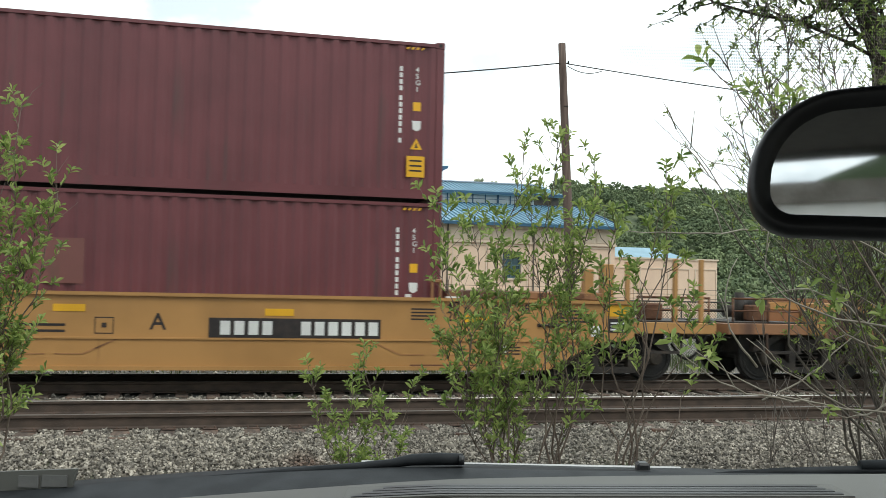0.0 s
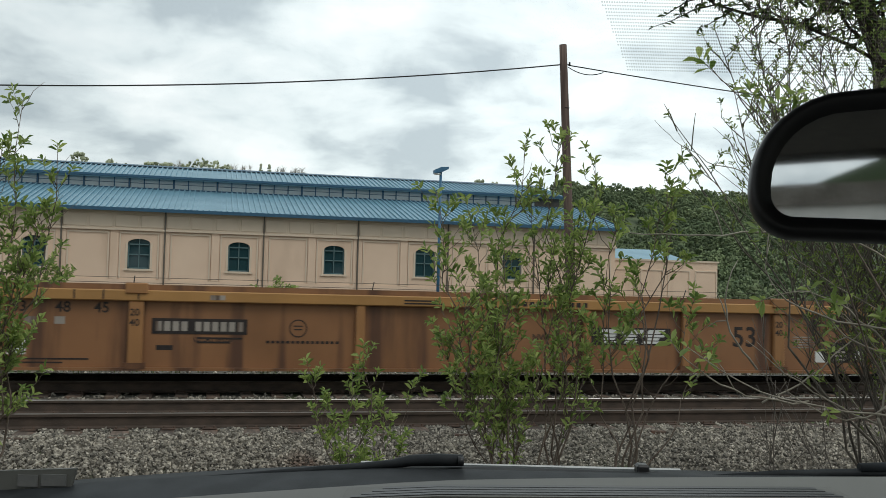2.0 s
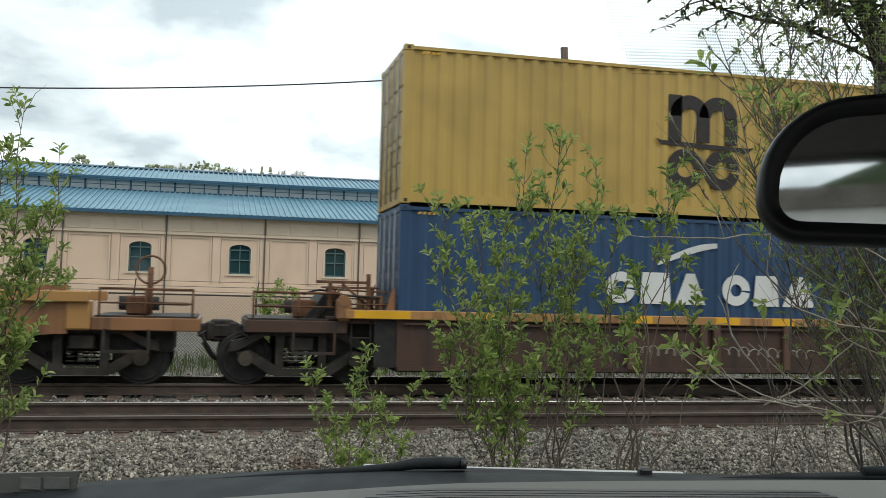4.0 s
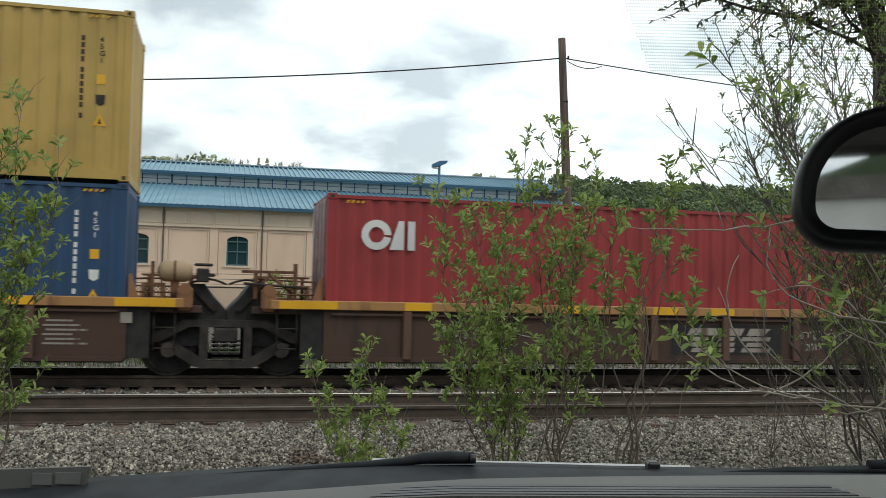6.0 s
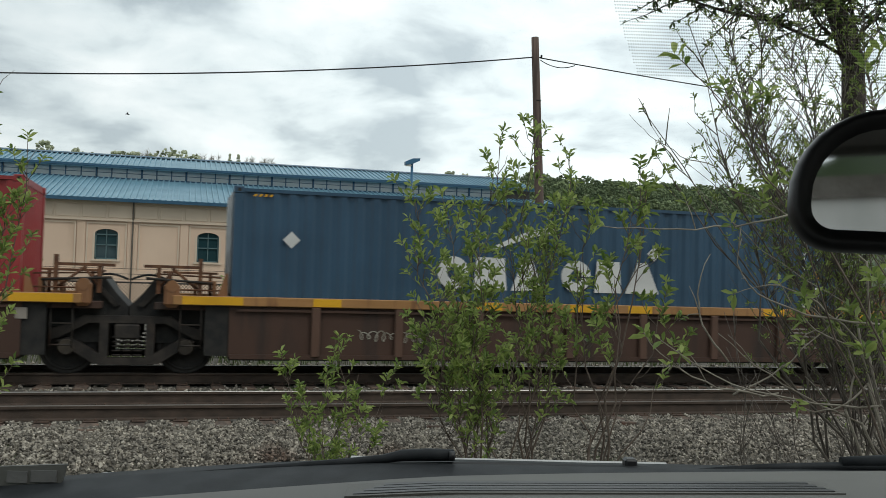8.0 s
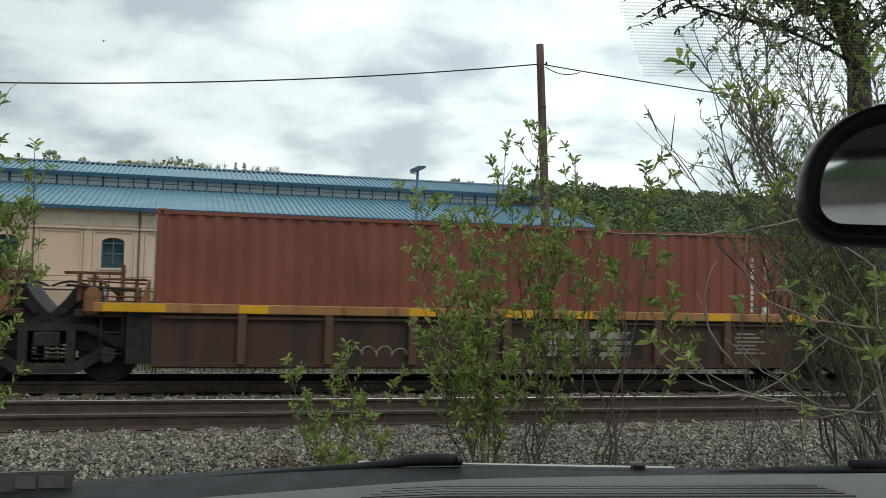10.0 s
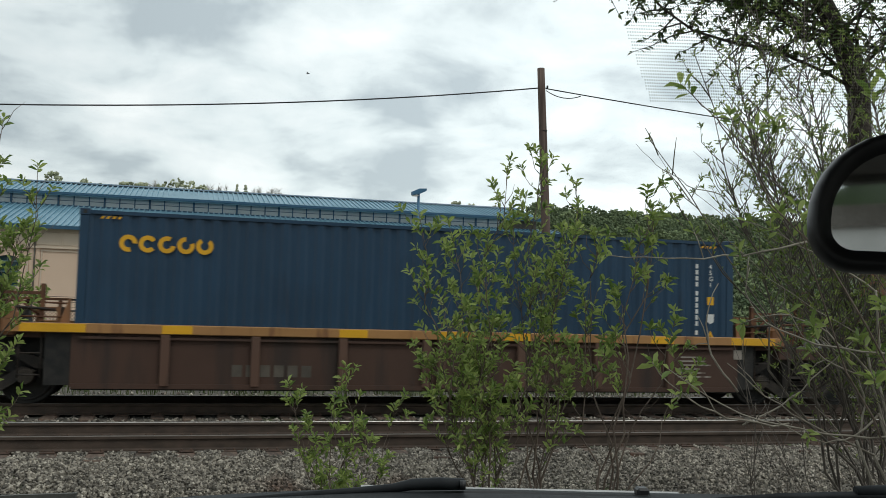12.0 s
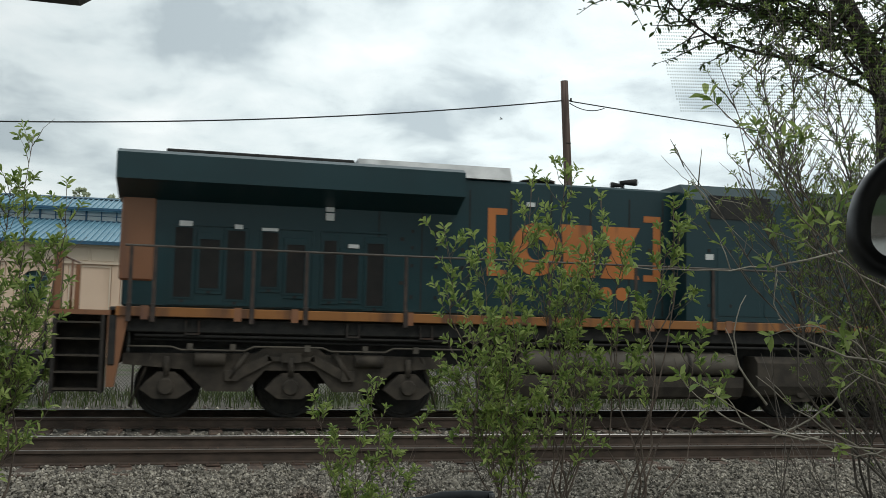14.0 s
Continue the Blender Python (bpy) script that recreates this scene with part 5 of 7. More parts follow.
    for t, x, z in (("40", 0.10, 1.30), ("20", 0.10, 1.12), ("45", 0.95, 1.27), ("48", 1.44, 1.27), ("53", 2.22, 1.27)):
        letters("load_mark", t, 0.19, c, M["ink"], x, -1.312, z)
    part("lift_outline", boxes((-5.85, -5.55, -1.315, -1.311, 1.10, 1.115), (-5.85, -5.55, -1.315, -1.311, 0.84, 0.855), (-5.85, -5.835, -1.315, -1.311, 0.84, 1.115), (-5.565, -5.55, -1.315, -1.311, 0.84, 1.115), (-5.74, -5.66, -1.315, -1.311, 0.94, 1.02)), M["ink"], c)
    part("body_post", boxes((3.10, 3.34, -1.30, -1.10, 1.46, 2.22), bevel=0.015), M["tan"], c, "square tan guide post")
    part("body_post", boxes((2.75, 2.94, -1.28, -1.10, 1.60, 2.12), bevel=0.015), M["tan"], c, "square tan guide post")
    part("corner_bracket", boxes((-0.20, 0.0, -1.345, -1.29, 1.46, 1.52), (-0.20, -0.15, -1.345, -1.29, 1.52, 1.84), (-0.05, 0.0, -1.345, -1.29, 1.52, 1.84), (-0.22, 0.02, -1.345, -1.29, 1.80, 1.86), bevel=0.01), M["tan_dirty"], c)
    part("plate_pad", boxes((0.08, 0.32, -1.35, -1.24, 1.52, 1.56), (-0.66, -0.56, -1.33, -1.29, 1.53, 1.585)), M["white"], c)
    part("clearance_bars", boxes(*[(0.62 + 0.135 * i, 0.72 + 0.135 * i, -1.286, -1.279, 1.57, 1.645) for i in range(16) if i not in (5, 8)]), M["rust"], c, "worn row of stencil bars")
    part("side_rib", prisms("y", -1.318, -1.311, [(-1.30, 0.76), (-1.24, 0.76), (-0.72, 0.52), (-0.30, 0.52), (-0.30, 0.50), (-0.74, 0.50)], [(0.85, 0.76), (0.79, 0.76), (0.27, 0.52), (-0.15, 0.52), (-0.15, 0.50), (0.29, 0.50)], [(-7.6, 0.76), (-7.54, 0.76), (-7.02, 0.52), (-6.6, 0.52), (-6.6, 0.50), (-7.04, 0.50)], [(-5.45, 0.76), (-5.51, 0.76), (-6.03, 0.52), (-6.45, 0.52), (-6.45, 0.50), (-6.01, 0.50)]), M["tan_post"], c)
    part("pull_handle", rods(((1.85, -1.34, 1.06), (2.45, -1.34, 1.06), 0.018)), M["steel_dark"], c)
    part("handle_plate", boxes((2.02, 2.28, -1.336, -1.311, 1.02, 1.10), (1.82, 1.90, -1.33, -1.311, 1.03, 1.09), (2.40, 2.48, -1.33, -1.311, 1.03, 1.09), bevel=0.004), M["steel_dark"], c)
    part("small_placard", boxes((0.98, 1.24, -1.316, -1.311, 0.56, 0.68)), M["pale_label"], c)
    part("jacking_plate", boxes((-0.55, 1.05, -1.318, -1.311, 0.25, 0.34)), M["rust"], c, "rust-red painted jacking plate")
    part("dark_bolster_fill", boxes((2.3, 4.6, -0.86, 0.86, 0.60, 1.0)), M["black"], c)
    end_gear(c, 3.75, 1, M["tan"])
    bogie(c, 3.45, 0.86, 0.45)
    MOVERS.append((c, 3.94))


wagon_clean()


def wagon_dirty():
    """Empty rusty-tan well wagon; local x is 0 at its leading body end, 21.1 m to the other."""
    s = 11.45
    c = thing("well_wagon", pose(s, Y_FAR, 0), "empty dirty tan well wagon with ribbed sides", "railway wagon")
    B = 20.0
    for sgn in (-1, 1):
        y0, y1 = sorted((sgn * 1.225, sgn * 1.30))
        arch = [(2.0 - 1.95 + 1.95 * math.sin(radians(9 * i)), 0.86 - 0.56 * (1 - math.cos(radians(9 * i))) ** 1.0) for i in range(11)]
        poly = [(0.35, 1.40), (0.35, 0.86)] + [(0.35 + (u - 0.05) * 0.72, v) for u, v in arch] + [(1.85, 0.24)]
        poly += [(B - u, v) for u, v in poly[::-1]]
        bm = bmesh.new()
        prism(bm, poly, "y", y0, y1)
        w = part("side_sill", bm, M["tan_dirty"], c, "dirty rust-stained tan wagon side")
        o0, o1 = sorted((sgn * 1.30, sgn * 1.40))
        part("top_chord", boxes((0.02, B - 0.02, min(sgn * 1.2, sgn * 1.42), max(sgn * 1.2, sgn * 1.42), 1.38, 1.56), bevel=0.015), M["tan"], c, "tan top chord with joints")
        part("top_cap", boxes((0.75, B - 0.75, min(sgn * 1.2, sgn * 1.36), max(sgn * 1.2, sgn * 1.36), 1.565, 1.655)), M["tan_dirty"], c)
        part("bottom_flange", boxes((1.9, B - 1.9, o0, o1, 0.23, 0.28)), M["tan_dirty"], w)
        for x, wd in ((1.95, 0.10), (4.02, 0.24), (7.76, 0.16), (9.91, 0.30), (12.0, 0.14), (14.0, 0.14), (16.0, 0.24), (18.15, 0.10)):
            part("side_post", boxes((x - wd / 2, x + wd / 2, o0, o1, 0.28, 1.38), bevel=0.02), M["tan_post"], w)
            part("jack_pad", boxes((x - wd / 2 - 0.05, x + wd / 2 + 0.05, o0 - 0.01, o1 + 0.01, 0.26, 0.36)), M["rust"], w)
        if sgn < 0:
            for x in (2.1, 2.55, 3.05, 3.5, 4.05, 16.0, 16.8, 17.3, 17.9):
                part("chord_joint", boxes((x - 0.012, x + 0.012, -1.424, -1.42, 1.40, 1.555)), M["ink"], c)
    part("end_cap", boxes((0.0, 0.38, -1.33, -0.9, 0.92, 1.42), (B - 0.38, B, -1.33, -0.9, 0.92, 1.42), bevel=0.03), M["tan"], c)
    part("end_sheet", boxes((1.9, 2.0, -1.22, 1.22, 0.3, 1.5), (B - 2.0, B - 1.9, -1.22, 1.22, 0.3, 1.5), (0.3, 1.9, -1.22, 1.22, 0.95, 1.05), (B - 1.9, B - 0.3, -1.22, 1.22, 0.95, 1.05)), M["tan_dirty"], c)
    part("well_floor", boxes((1.9, B - 1.9, -1.22, 1.22, 0.22, 0.30)), M["black"], c)
    p = part("number_panel", boxes((4.27, 5.83, -1.308, -1.301, 0.84, 1.10)), M["ink"], c, "black panel with worn number bars")
    bm = bmesh.new()
    x = 4.33
    for i in range(10):
        x += 0.09 if i == 4 else 0
        box(bm, x, x + 0.10, -1.312, -1.308, 0.89, 1.05)
        x += 0.138
    part("number_bars", bm, M["dim_white"], p)
    q = part("emblem_panel", boxes((12.06, 13.72, -1.308, -1.301, 0.74, 1.06)), M["ink"], c, "dark panel with pale emblem shapes")
    part("emblem_shapes", prisms("y", -1.312, -1.308, *slabs(12.12, 0.77, 1.52, 0.26)), M["white"], q)
    for t, x, z, k in (("53", 2.08, 1.18, 0.19), ("48", 2.75, 1.18, 0.19), ("45", 3.35, 1.18, 0.19), ("20", 3.92, 1.14, 0.125), ("40", 3.92, 0.97, 0.125), ("53", 15.02, 0.74, 0.42), ("20", 15.90, 1.12, 0.125), ("40", 15.90, 0.96, 0.125), ("45", 16.75, 1.14, 0.19), ("48", 17.3, 1.14, 0.19), ("53", 17.85, 1.12, 0.17), ("NWF13A", 10.95, 0.81, 0.125), ("LD LMT 169200", 4.95, 0.72, 0.075)):
        letters("load_mark", t, k, c, M["ink"], x, -1.302 if t not in ("20", "40") else -1.403, z)
    part("placard", boxes((2.05, 2.33, -1.308, -1.301, 0.48, 0.74), (16.85, 17.1, -1.308, -1.301, 0.44, 0.66), (17.75, 17.95, -1.308, -1.301, 0.5, 0.70)), M["white"], c, "small white placards")
    part("data_panel", boxes((17.2, 17.65, -1.308, -1.301, 0.44, 0.84)), M["ink"], c)
    part("data_bars", boxes(*[(17.25, 17.55, -1.312, -1.308, 0.48 + 0.075 * i, 0.515 + 0.075 * i) for i in range(4)], *[(16.35, 16.85, -1.305, -1.301, 0.72 + 0.05 * i, 0.745 + 0.05 * i) for i in range(5)]), M["dim_white"], c)
    part("data_bars", boxes(*[(0.75, 1.3 - 0.1 * (i % 2), -1.305, -1.301, 1.18 + 0.055 * i, 1.205 + 0.055 * i) for i in range(3)], *[(5.0, 5.75 - 0.2 * i, -1.305, -1.301, 0.76 - 0.07 * i, 0.79 - 0.07 * i) for i in range(2)], *[(2.05, 3.3 - 0.4 * i, -1.305, -1.301, 0.40 - 0.06 * i, 0.425 - 0.06 * i) for i in range(2)], *[(8.52, 9.24 - 0.1 * i, -1.425, -1.42, 1.42 + 0.05 * i, 1.445 + 0.05 * i) for i in range(2)], *[(10.72 + 0.13 * i, 10.80 + 0.13 * i, -1.425, -1.42, 1.425, 1.51) for i in range(10) if i != 4]), M["ink"], c)
    part("round_mark", prisms("y", -1.306, -1.301, arc_band(6.69, 0.96, 0.135, 0.155, 0, 358, 30)), M["ink"], c, "faded round stencil")
    part("data_bars", boxes((6.61, 6.77, -1.305, -1.301, 0.99, 1.01), (6.62, 6.76, -1.305, -1.301, 0.93, 0.95), *[(6.15 + 0.085 * i, 6.21 + 0.085 * i, -1.305, -1.301, 0.70, 0.745) for i in range(15)]), M["ink"], c)
    part("chord_bracket", boxes((15.82, 16.18, -1.45, -1.30, 1.50, 1.68), (15.86, 16.14, -1.44, -1.42, 1.38, 1.50), (3.84, 4.20, -1.45, -1.30, 1.50, 1.68), bevel=0.015), M["tan_post"], c)
    part("post_bolt", rods(*[((x, -1.415, z), (x, -1.39, z), 0.03) for x in (9.80, 9.91, 10.02) for z in (0.34, 0.52)], seg=8), M["ink"], c)
    part("grime_tag", boxes((4.35, 4.62, -1.304, -1.301, 0.57, 0.65)), M["ink"], c)
    part("stencil_patch", boxes((5.2, 5.45, -1.425, -1.42, 1.42, 1.50)), M["dim_white"], c)
    for x in (2.75, 4.7, 2.3):
        part("rust_tag", boxes((x, x + 0.16, -1.306, -1.301, 0.98, 1.10)), M["dim_white"], c)
    part("dark_bolster_fill", boxes((-1.3, 1.8, -0.86, 0.86, 0.55, 0.92), (B - 1.8, B + 1.3, -0.86, 0.86, 0.55, 0.92)), M["black"], c)
    end_gear(c, 0.0, -1, M["tan_dirty"], posts=False)
    end_gear(c, B, 1, M["tan_dirty"], posts=False)
    part("brake_valve", rods(((-0.45, -0.3, 1.45), (-0.45, 0.2, 1.45), 0.22), ((-0.95, -0.3, 1.15), (-0.95, -0.3, 1.75), 0.10), seg=12), M["steel_dark"], c)
    hb = bmesh.new()
    ring(hb, (B + 0.9, -0.9, 1.95), (0, 1, 0), 0.24, 0.02, 20)
    rod(hb, (B + 0.9, -0.88, 1.2), (B + 0.9, -0.88, 2.0), 0.05)
    part("hand_brake", hb, M["rust"], c, "rusty hand brake wheel")
    bogie(c, 0.15, 0.95, 0.45)
    bogie(c, B - 0.15, 0.95, 0.45)
    MOVERS.append((c, s))


wagon_dirty()
# trailing hand brake and platform of the last articulated unit
hb = bmesh.new()
ring(hb, (14.05, -0.95, 2.0), (0, 1, 0), 0.30, 0.022, 24)
for a in range(5):
    rod(hb, (14.05, -0.95, 2.0), (14.05 + 0.30 * math.cos(a * 1.257), -0.95, 2.0 + 0.30 * math.sin(a * 1.257)), 0.014, seg=5)
rod(hb, (14.05, -0.93, 2.0), (14.05, -0.75, 2.0), 0.16, seg=14)
rod(hb, (14.05, -0.8, 1.2), (14.05, -0.8, 2.0), 0.05)
part("hand_brake", hb, M["rust"], units[4], "rusty hand brake wheel")
end_gear(units[4], 13.2, 1, M["brown_car"], posts=False)
end_gear(units[0], -0.9, -1, M["brown_car"], posts=False)


def locomotive():
    s = 115.55
    c = thing("diesel_locomotive", pose(s, Y_FAR, 0), "dark blue diesel locomotive with orange emblem and stripe", "locomotive")
    # frame and deck
    part("frame", boxes((0.1, 21.0, -1.38, 1.38, 1.45, 1.70), (0.0, 0.12, -1.5, 1.5, 0.9, 1.86), bevel=0.02), M["black"], c)
    part("deck_stripe", boxes((0.10, 21.0, -1.52, 1.52, 1.71, 1.87), bevel=0.01), M["stripe"], c, "faded orange walkway edge")
    for x in (0.55, 2.05, 3.0, 5.0, 6.6, 8.0, 9.6, 11.2):
        part("deck_bracket", boxes((x - 0.06, x + 0.06, -1.528, -1.50, 1.66, 1.89)), M["loco_tan"], c)
    part("underframe", boxes((0.3, 20.5, -0.95, 0.95, 0.95, 1.46)), M["black"], c)
    part("corner_brace", prisms("y", -1.48, -1.36, [(-0.02, 1.72), (0.30, 1.72), (0.12, 0.55), (0.0, 0.55)]), M["loco_tan"], c)
    # hood and radiator wings
    part("hood", boxes((0.12, 10.35, -0.95, 0.95, 1.87, 4.42), bevel=0.04), M["loco_blue"], c, "dark blue long hood")
    part("rear_end", boxes((0.06, 0.62, -0.985, 0.985, 2.32, 3.98), bevel=0.03), M["loco_tan"], c, "weathered tan hood end")
    part("radiator_wing", prisms("x", 0.0, 5.95, [(-1.55, 3.98), (-1.55, 4.42), (-1.35, 4.50), (1.35, 4.50), (1.55, 4.42), (1.55, 3.98), (0.95, 3.72), (-0.95, 3.72)]), M["loco_blue"], c, "overhanging radiator cowl")
    part("radiator_screen", boxes((0.75, 4.0, -1.1, 1.1, 4.50, 4.60), bevel=0.02), M["black"], c)
    part("exhaust_housing", prisms("x", 4.1, 7.0, [(-1.0, 4.42), (-0.85, 4.68), (0.85, 4.68), (1.0, 4.42)]), M["grey_metal"], c, "bare grey roof housing")
    part("roof_vent", rods(((7.8, -0.1, 4.42), (7.8, -0.1, 4.54), 0.30), ((7.8, -0.1, 4.54), (7.8, -0.1, 4.58), 0.36), seg=16), M["steel_dark"], c)
    part("air_horn", rods(((9.4, -0.5, 4.60), (9.75, -0.5, 4.62), 0.035, 0.075), ((9.55, -0.35, 4.56), (9.28, -0.35, 4.57), 0.03, 0.06), ((9.5, -0.4, 4.4), (9.5, -0.4, 4.6), 0.04), seg=10), M["black"], c)
    part("inverter_cab", prisms("x", 10.35, 14.5, [(-1.45, 1.88), (-1.45, 4.20), (-1.20, 4.52), (1.20, 4.52), (1.45, 4.20), (1.45, 1.88)]), M["loco_blue"], c)
    part("cab", boxes((14.5, 18.5, -1.52, 1.52, 1.88, 4.60), bevel=0.06), M["loco_blue"], c)
    part("filter_grille", boxes((10.85, 12.15, -1.47, -1.38, 3.85, 4.30)), M["black"], c, "dark air filter grille")
    part("front_hood", boxes((18.5, 20.6, -1.0, 1.0, 1.88, 3.2), bevel=0.06), M["loco_blue"], c)
    # doors in three framed groups, each with upright screens
    for a, b, screens in ((0.87, 2.24, ((0.96, 1.25, 2.06, 3.26), (1.38, 1.71, 2.22, 3.07), (1.84, 2.14, 2.04, 3.24))), (2.38, 3.36, ((2.43, 2.71, 2.28, 3.24), (2.87, 3.18, 2.18, 3.04))), (3.46, 4.70, ((3.52, 3.74, 2.10, 3.14), (3.86, 4.14, 2.12, 2.90), (4.30, 4.60, 2.00, 3.12)))):
        g = part("door_group", boxes((a, b, -0.972, -0.951, 1.93, 1.97), (a, b, -0.972, -0.951, 3.30, 3.34), (a, a + 0.04, -0.972, -0.951, 1.97, 3.30), (b - 0.04, b, -0.972, -0.951, 1.97, 3.30)), M["loco_blue"], c)
        for x0, x1, z0, z1 in screens:
            d = part("hood_door", boxes((x0 - 0.06, x1 + 0.06, -0.968, -0.951, z0 - 0.10, min(3.29, z1 + 0.12)), bevel=0.006), M["loco_blue"], g)
            part("screen", boxes((x0, x1, -0.975, -0.968, z0, z1)), M["screen_dark"], d)
            part("screen_frame", boxes((x0 - 0.025, x0, -0.982, -0.968, z0, z1), (x1, x1 + 0.025, -0.982, -0.968, z0, z1), (x0 - 0.025, x1 + 0.025, -0.982, -0.968, z1, z1 + 0.025), (x0 - 0.025, x1 + 0.025, -0.982, -0.968, z0 - 0.025, z0)), M["loco_blue"], d)
            part("latch", boxes(((x0 + x1) / 2 - 0.03, (x0 + x1) / 2 + 0.03, -0.985, -0.968, z0 - 0.085, z0 - 0.045)), M["black"], d)
    for x, z, w, h in ((1.02, 3.285, 0.22, 0.09), (1.95, 3.27, 0.14, 0.08), (2.42, 3.26, 0.28, 0.055), (3.95, 3.02, 0.19, 0.07), (3.53, 3.50, 0.15, 0.13), (3.53, 3.66, 0.15, 0.09), (7.3, 3.95, 0.16, 0.08)):
        part("label_plate", boxes((x, x + w, -0.992, -0.9515, z, z + h)), M["white"], c)
    for x in (10.75, 11.5, 13.0):
        part("label_plate", boxes((x, x + 0.17, -1.458, -1.4505, 3.05, 3.16)), M["white"], c)
    for x in (5.1, 5.55, 6.05):
        part("hood_catch", boxes(*[(x, x + 0.05, -0.966, -0.951, z, z + 0.06) for z in (2.15, 2.72, 3.05, 3.35)]), M["black"], c)
    for x in (10.8, 11.25, 12.35):
        part("cab_catch", boxes(*[(x, x + 0.05, -1.466, -1.451, z, z + 0.06) for z in (2.15, 3.2)]), M["black"], c)
    part("inverter_door", boxes((11.0, 11.9, -1.462, -1.451, 1.98, 3.30), (12.0, 12.5, -1.462, -1.451, 1.98, 3.30), (12.75, 13.9, -1.462, -1.451, 2.3, 3.4), bevel=0.005), M["loco_blue"], c)
    for x in (4.5, 5.3, 6.2, 7.0, 7.8, 8.6, 9.4, 10.1):
        part("hood_seam", boxes((x - 0.012, x + 0.012, -0.957, -0.951, 1.95, 4.2)), M["black"], c)
    for x in (4.9, 7.4, 9.8):
        part("hood_hinge", boxes((x, x + 0.07, -0.965, -0.951, 2.4, 2.46), (x, x + 0.07, -0.965, -0.951, 3.2, 3.26)), M["steel_dark"], c)
    # emblem: orange brackets and chunky shapes
    yb, yf = -0.951, -0.960
    def emb(name, *polys):
        part(name, prisms("y", yf, yb, *polys), M["orange"], c, "orange painted emblem shapes")
    emb("emblem_bracket", [(6.55, 2.62), (6.92, 2.62), (6.92, 2.74), (6.70, 2.74), (6.70, 3.77), (6.92, 3.77), (6.92, 3.89), (6.55, 3.89)])
    emb("emblem_bracket", [(10.05, 2.62), (9.70, 2.62), (9.70, 2.74), (9.90, 2.74), (9.90, 3.77), (9.70, 3.77), (9.70, 3.89), (10.05, 3.89)])
    emb("emblem_shapes", arc_band(7.52, 3.15, 0.20, 0.50, 0, 350, 24), [(8.08, 2.65), (8.70, 2.65), (8.62, 3.65), (8.0, 3.65)], [(8.80, 2.65), (9.62, 2.65), (9.36, 3.15), (9.62, 3.65), (8.80, 3.65), (9.04, 3.15)])
    emb("emblem_dots", [(9.25 + 0.13 * math.cos(i * 0.524), 2.36 + 0.13 * math.sin(i * 0.524)) for i in range(12)], [(8.92 + 0.13 * math.cos(i * 0.524), 2.36 + 0.13 * math.sin(i * 0.524)) for i in range(12)])
    # hand rail
    hr = bmesh.new()
    rod(hr, (0.2, -1.46, 2.88), (14.4, -1.46, 2.88), 0.019)
    part("hand_rail", hr, M["rail_dull"], c, "long worn grey hand rail")
    for x in (0.30, 0.68, 2.28, 3.18, 4.92, 7.6, 9.3, 10.9, 12.8):
        part("stanchion", boxes((x - 0.04, x + 0.04, -1.545, -1.525, 1.62, 1.93), (x - 0.03, x + 0.03, -1.485, -1.455, 1.87, 2.88), bevel=0.006), M["loco_bar"], c, "flat brown hand rail post")
    # rear platform, steps and coupler
    part("rear_platform", boxes((-0.9, 0.1, -1.50, 1.50, 1.72, 1.80)), M["loco_tan"], c)
    st = part("step_well", boxes((-0.86, -0.80, -1.50, -1.05, 0.45, 1.72), (-0.12, -0.06, -1.50, -1.05, 0.45, 1.72), (-0.82, -0.1, -1.08, -1.03, 0.45, 1.72), bevel=0.008), M["steel_dark"], c)
    for k in range(5):
        part("step", boxes((-0.80, -0.12, -1.49, -1.10, 0.50 + 0.27 * k, 0.53 + 0.27 * k)), M["dust"], st, "dusty grated step")
    part("end_post", boxes((-0.86, -0.76, -1.48, -1.40, 1.8, 2.75), (-0.62, -0.54, -1.0, -0.92, 1.8, 2.55), bevel=0.01), M["loco_tan"], c)
    part("end_rail", rods(((-0.88, -1.42, 1.8), (-0.88, -1.42, 2.72), 0.022), ((-0.88, 0.5, 1.8), (-0.88, 0.5, 2.72), 0.022), ((-0.88, -1.42, 2.72), (-0.88, 1.42, 2.72), 0.02)), M["loco_tan"], c)
    part("coupler", boxes((-1.5, -0.6, -0.16, 0.16, 0.78, 1.02), (-1.75, -1.4, -0.2, 0.16, 0.7, 1.1), bevel=0.03), M["steel_dark"], c)
    hs = bmesh.new()
    for k in range(3):
        tube(hs, [(-0.95 - 0.09 * i, -0.6 - 0.12 * k, 1.1 - (0.42 + 0.12 * k) * math.sin(math.pi * i / 8)) for i in range(9)], 0.03, 7)
    ring(hs, (-1.05, -0.95, 1.35), (1, 0.25, 0), 0.22, 0.025, 18)
    part("hoses", hs, M["black"], c, "coiled black hoses and cables")
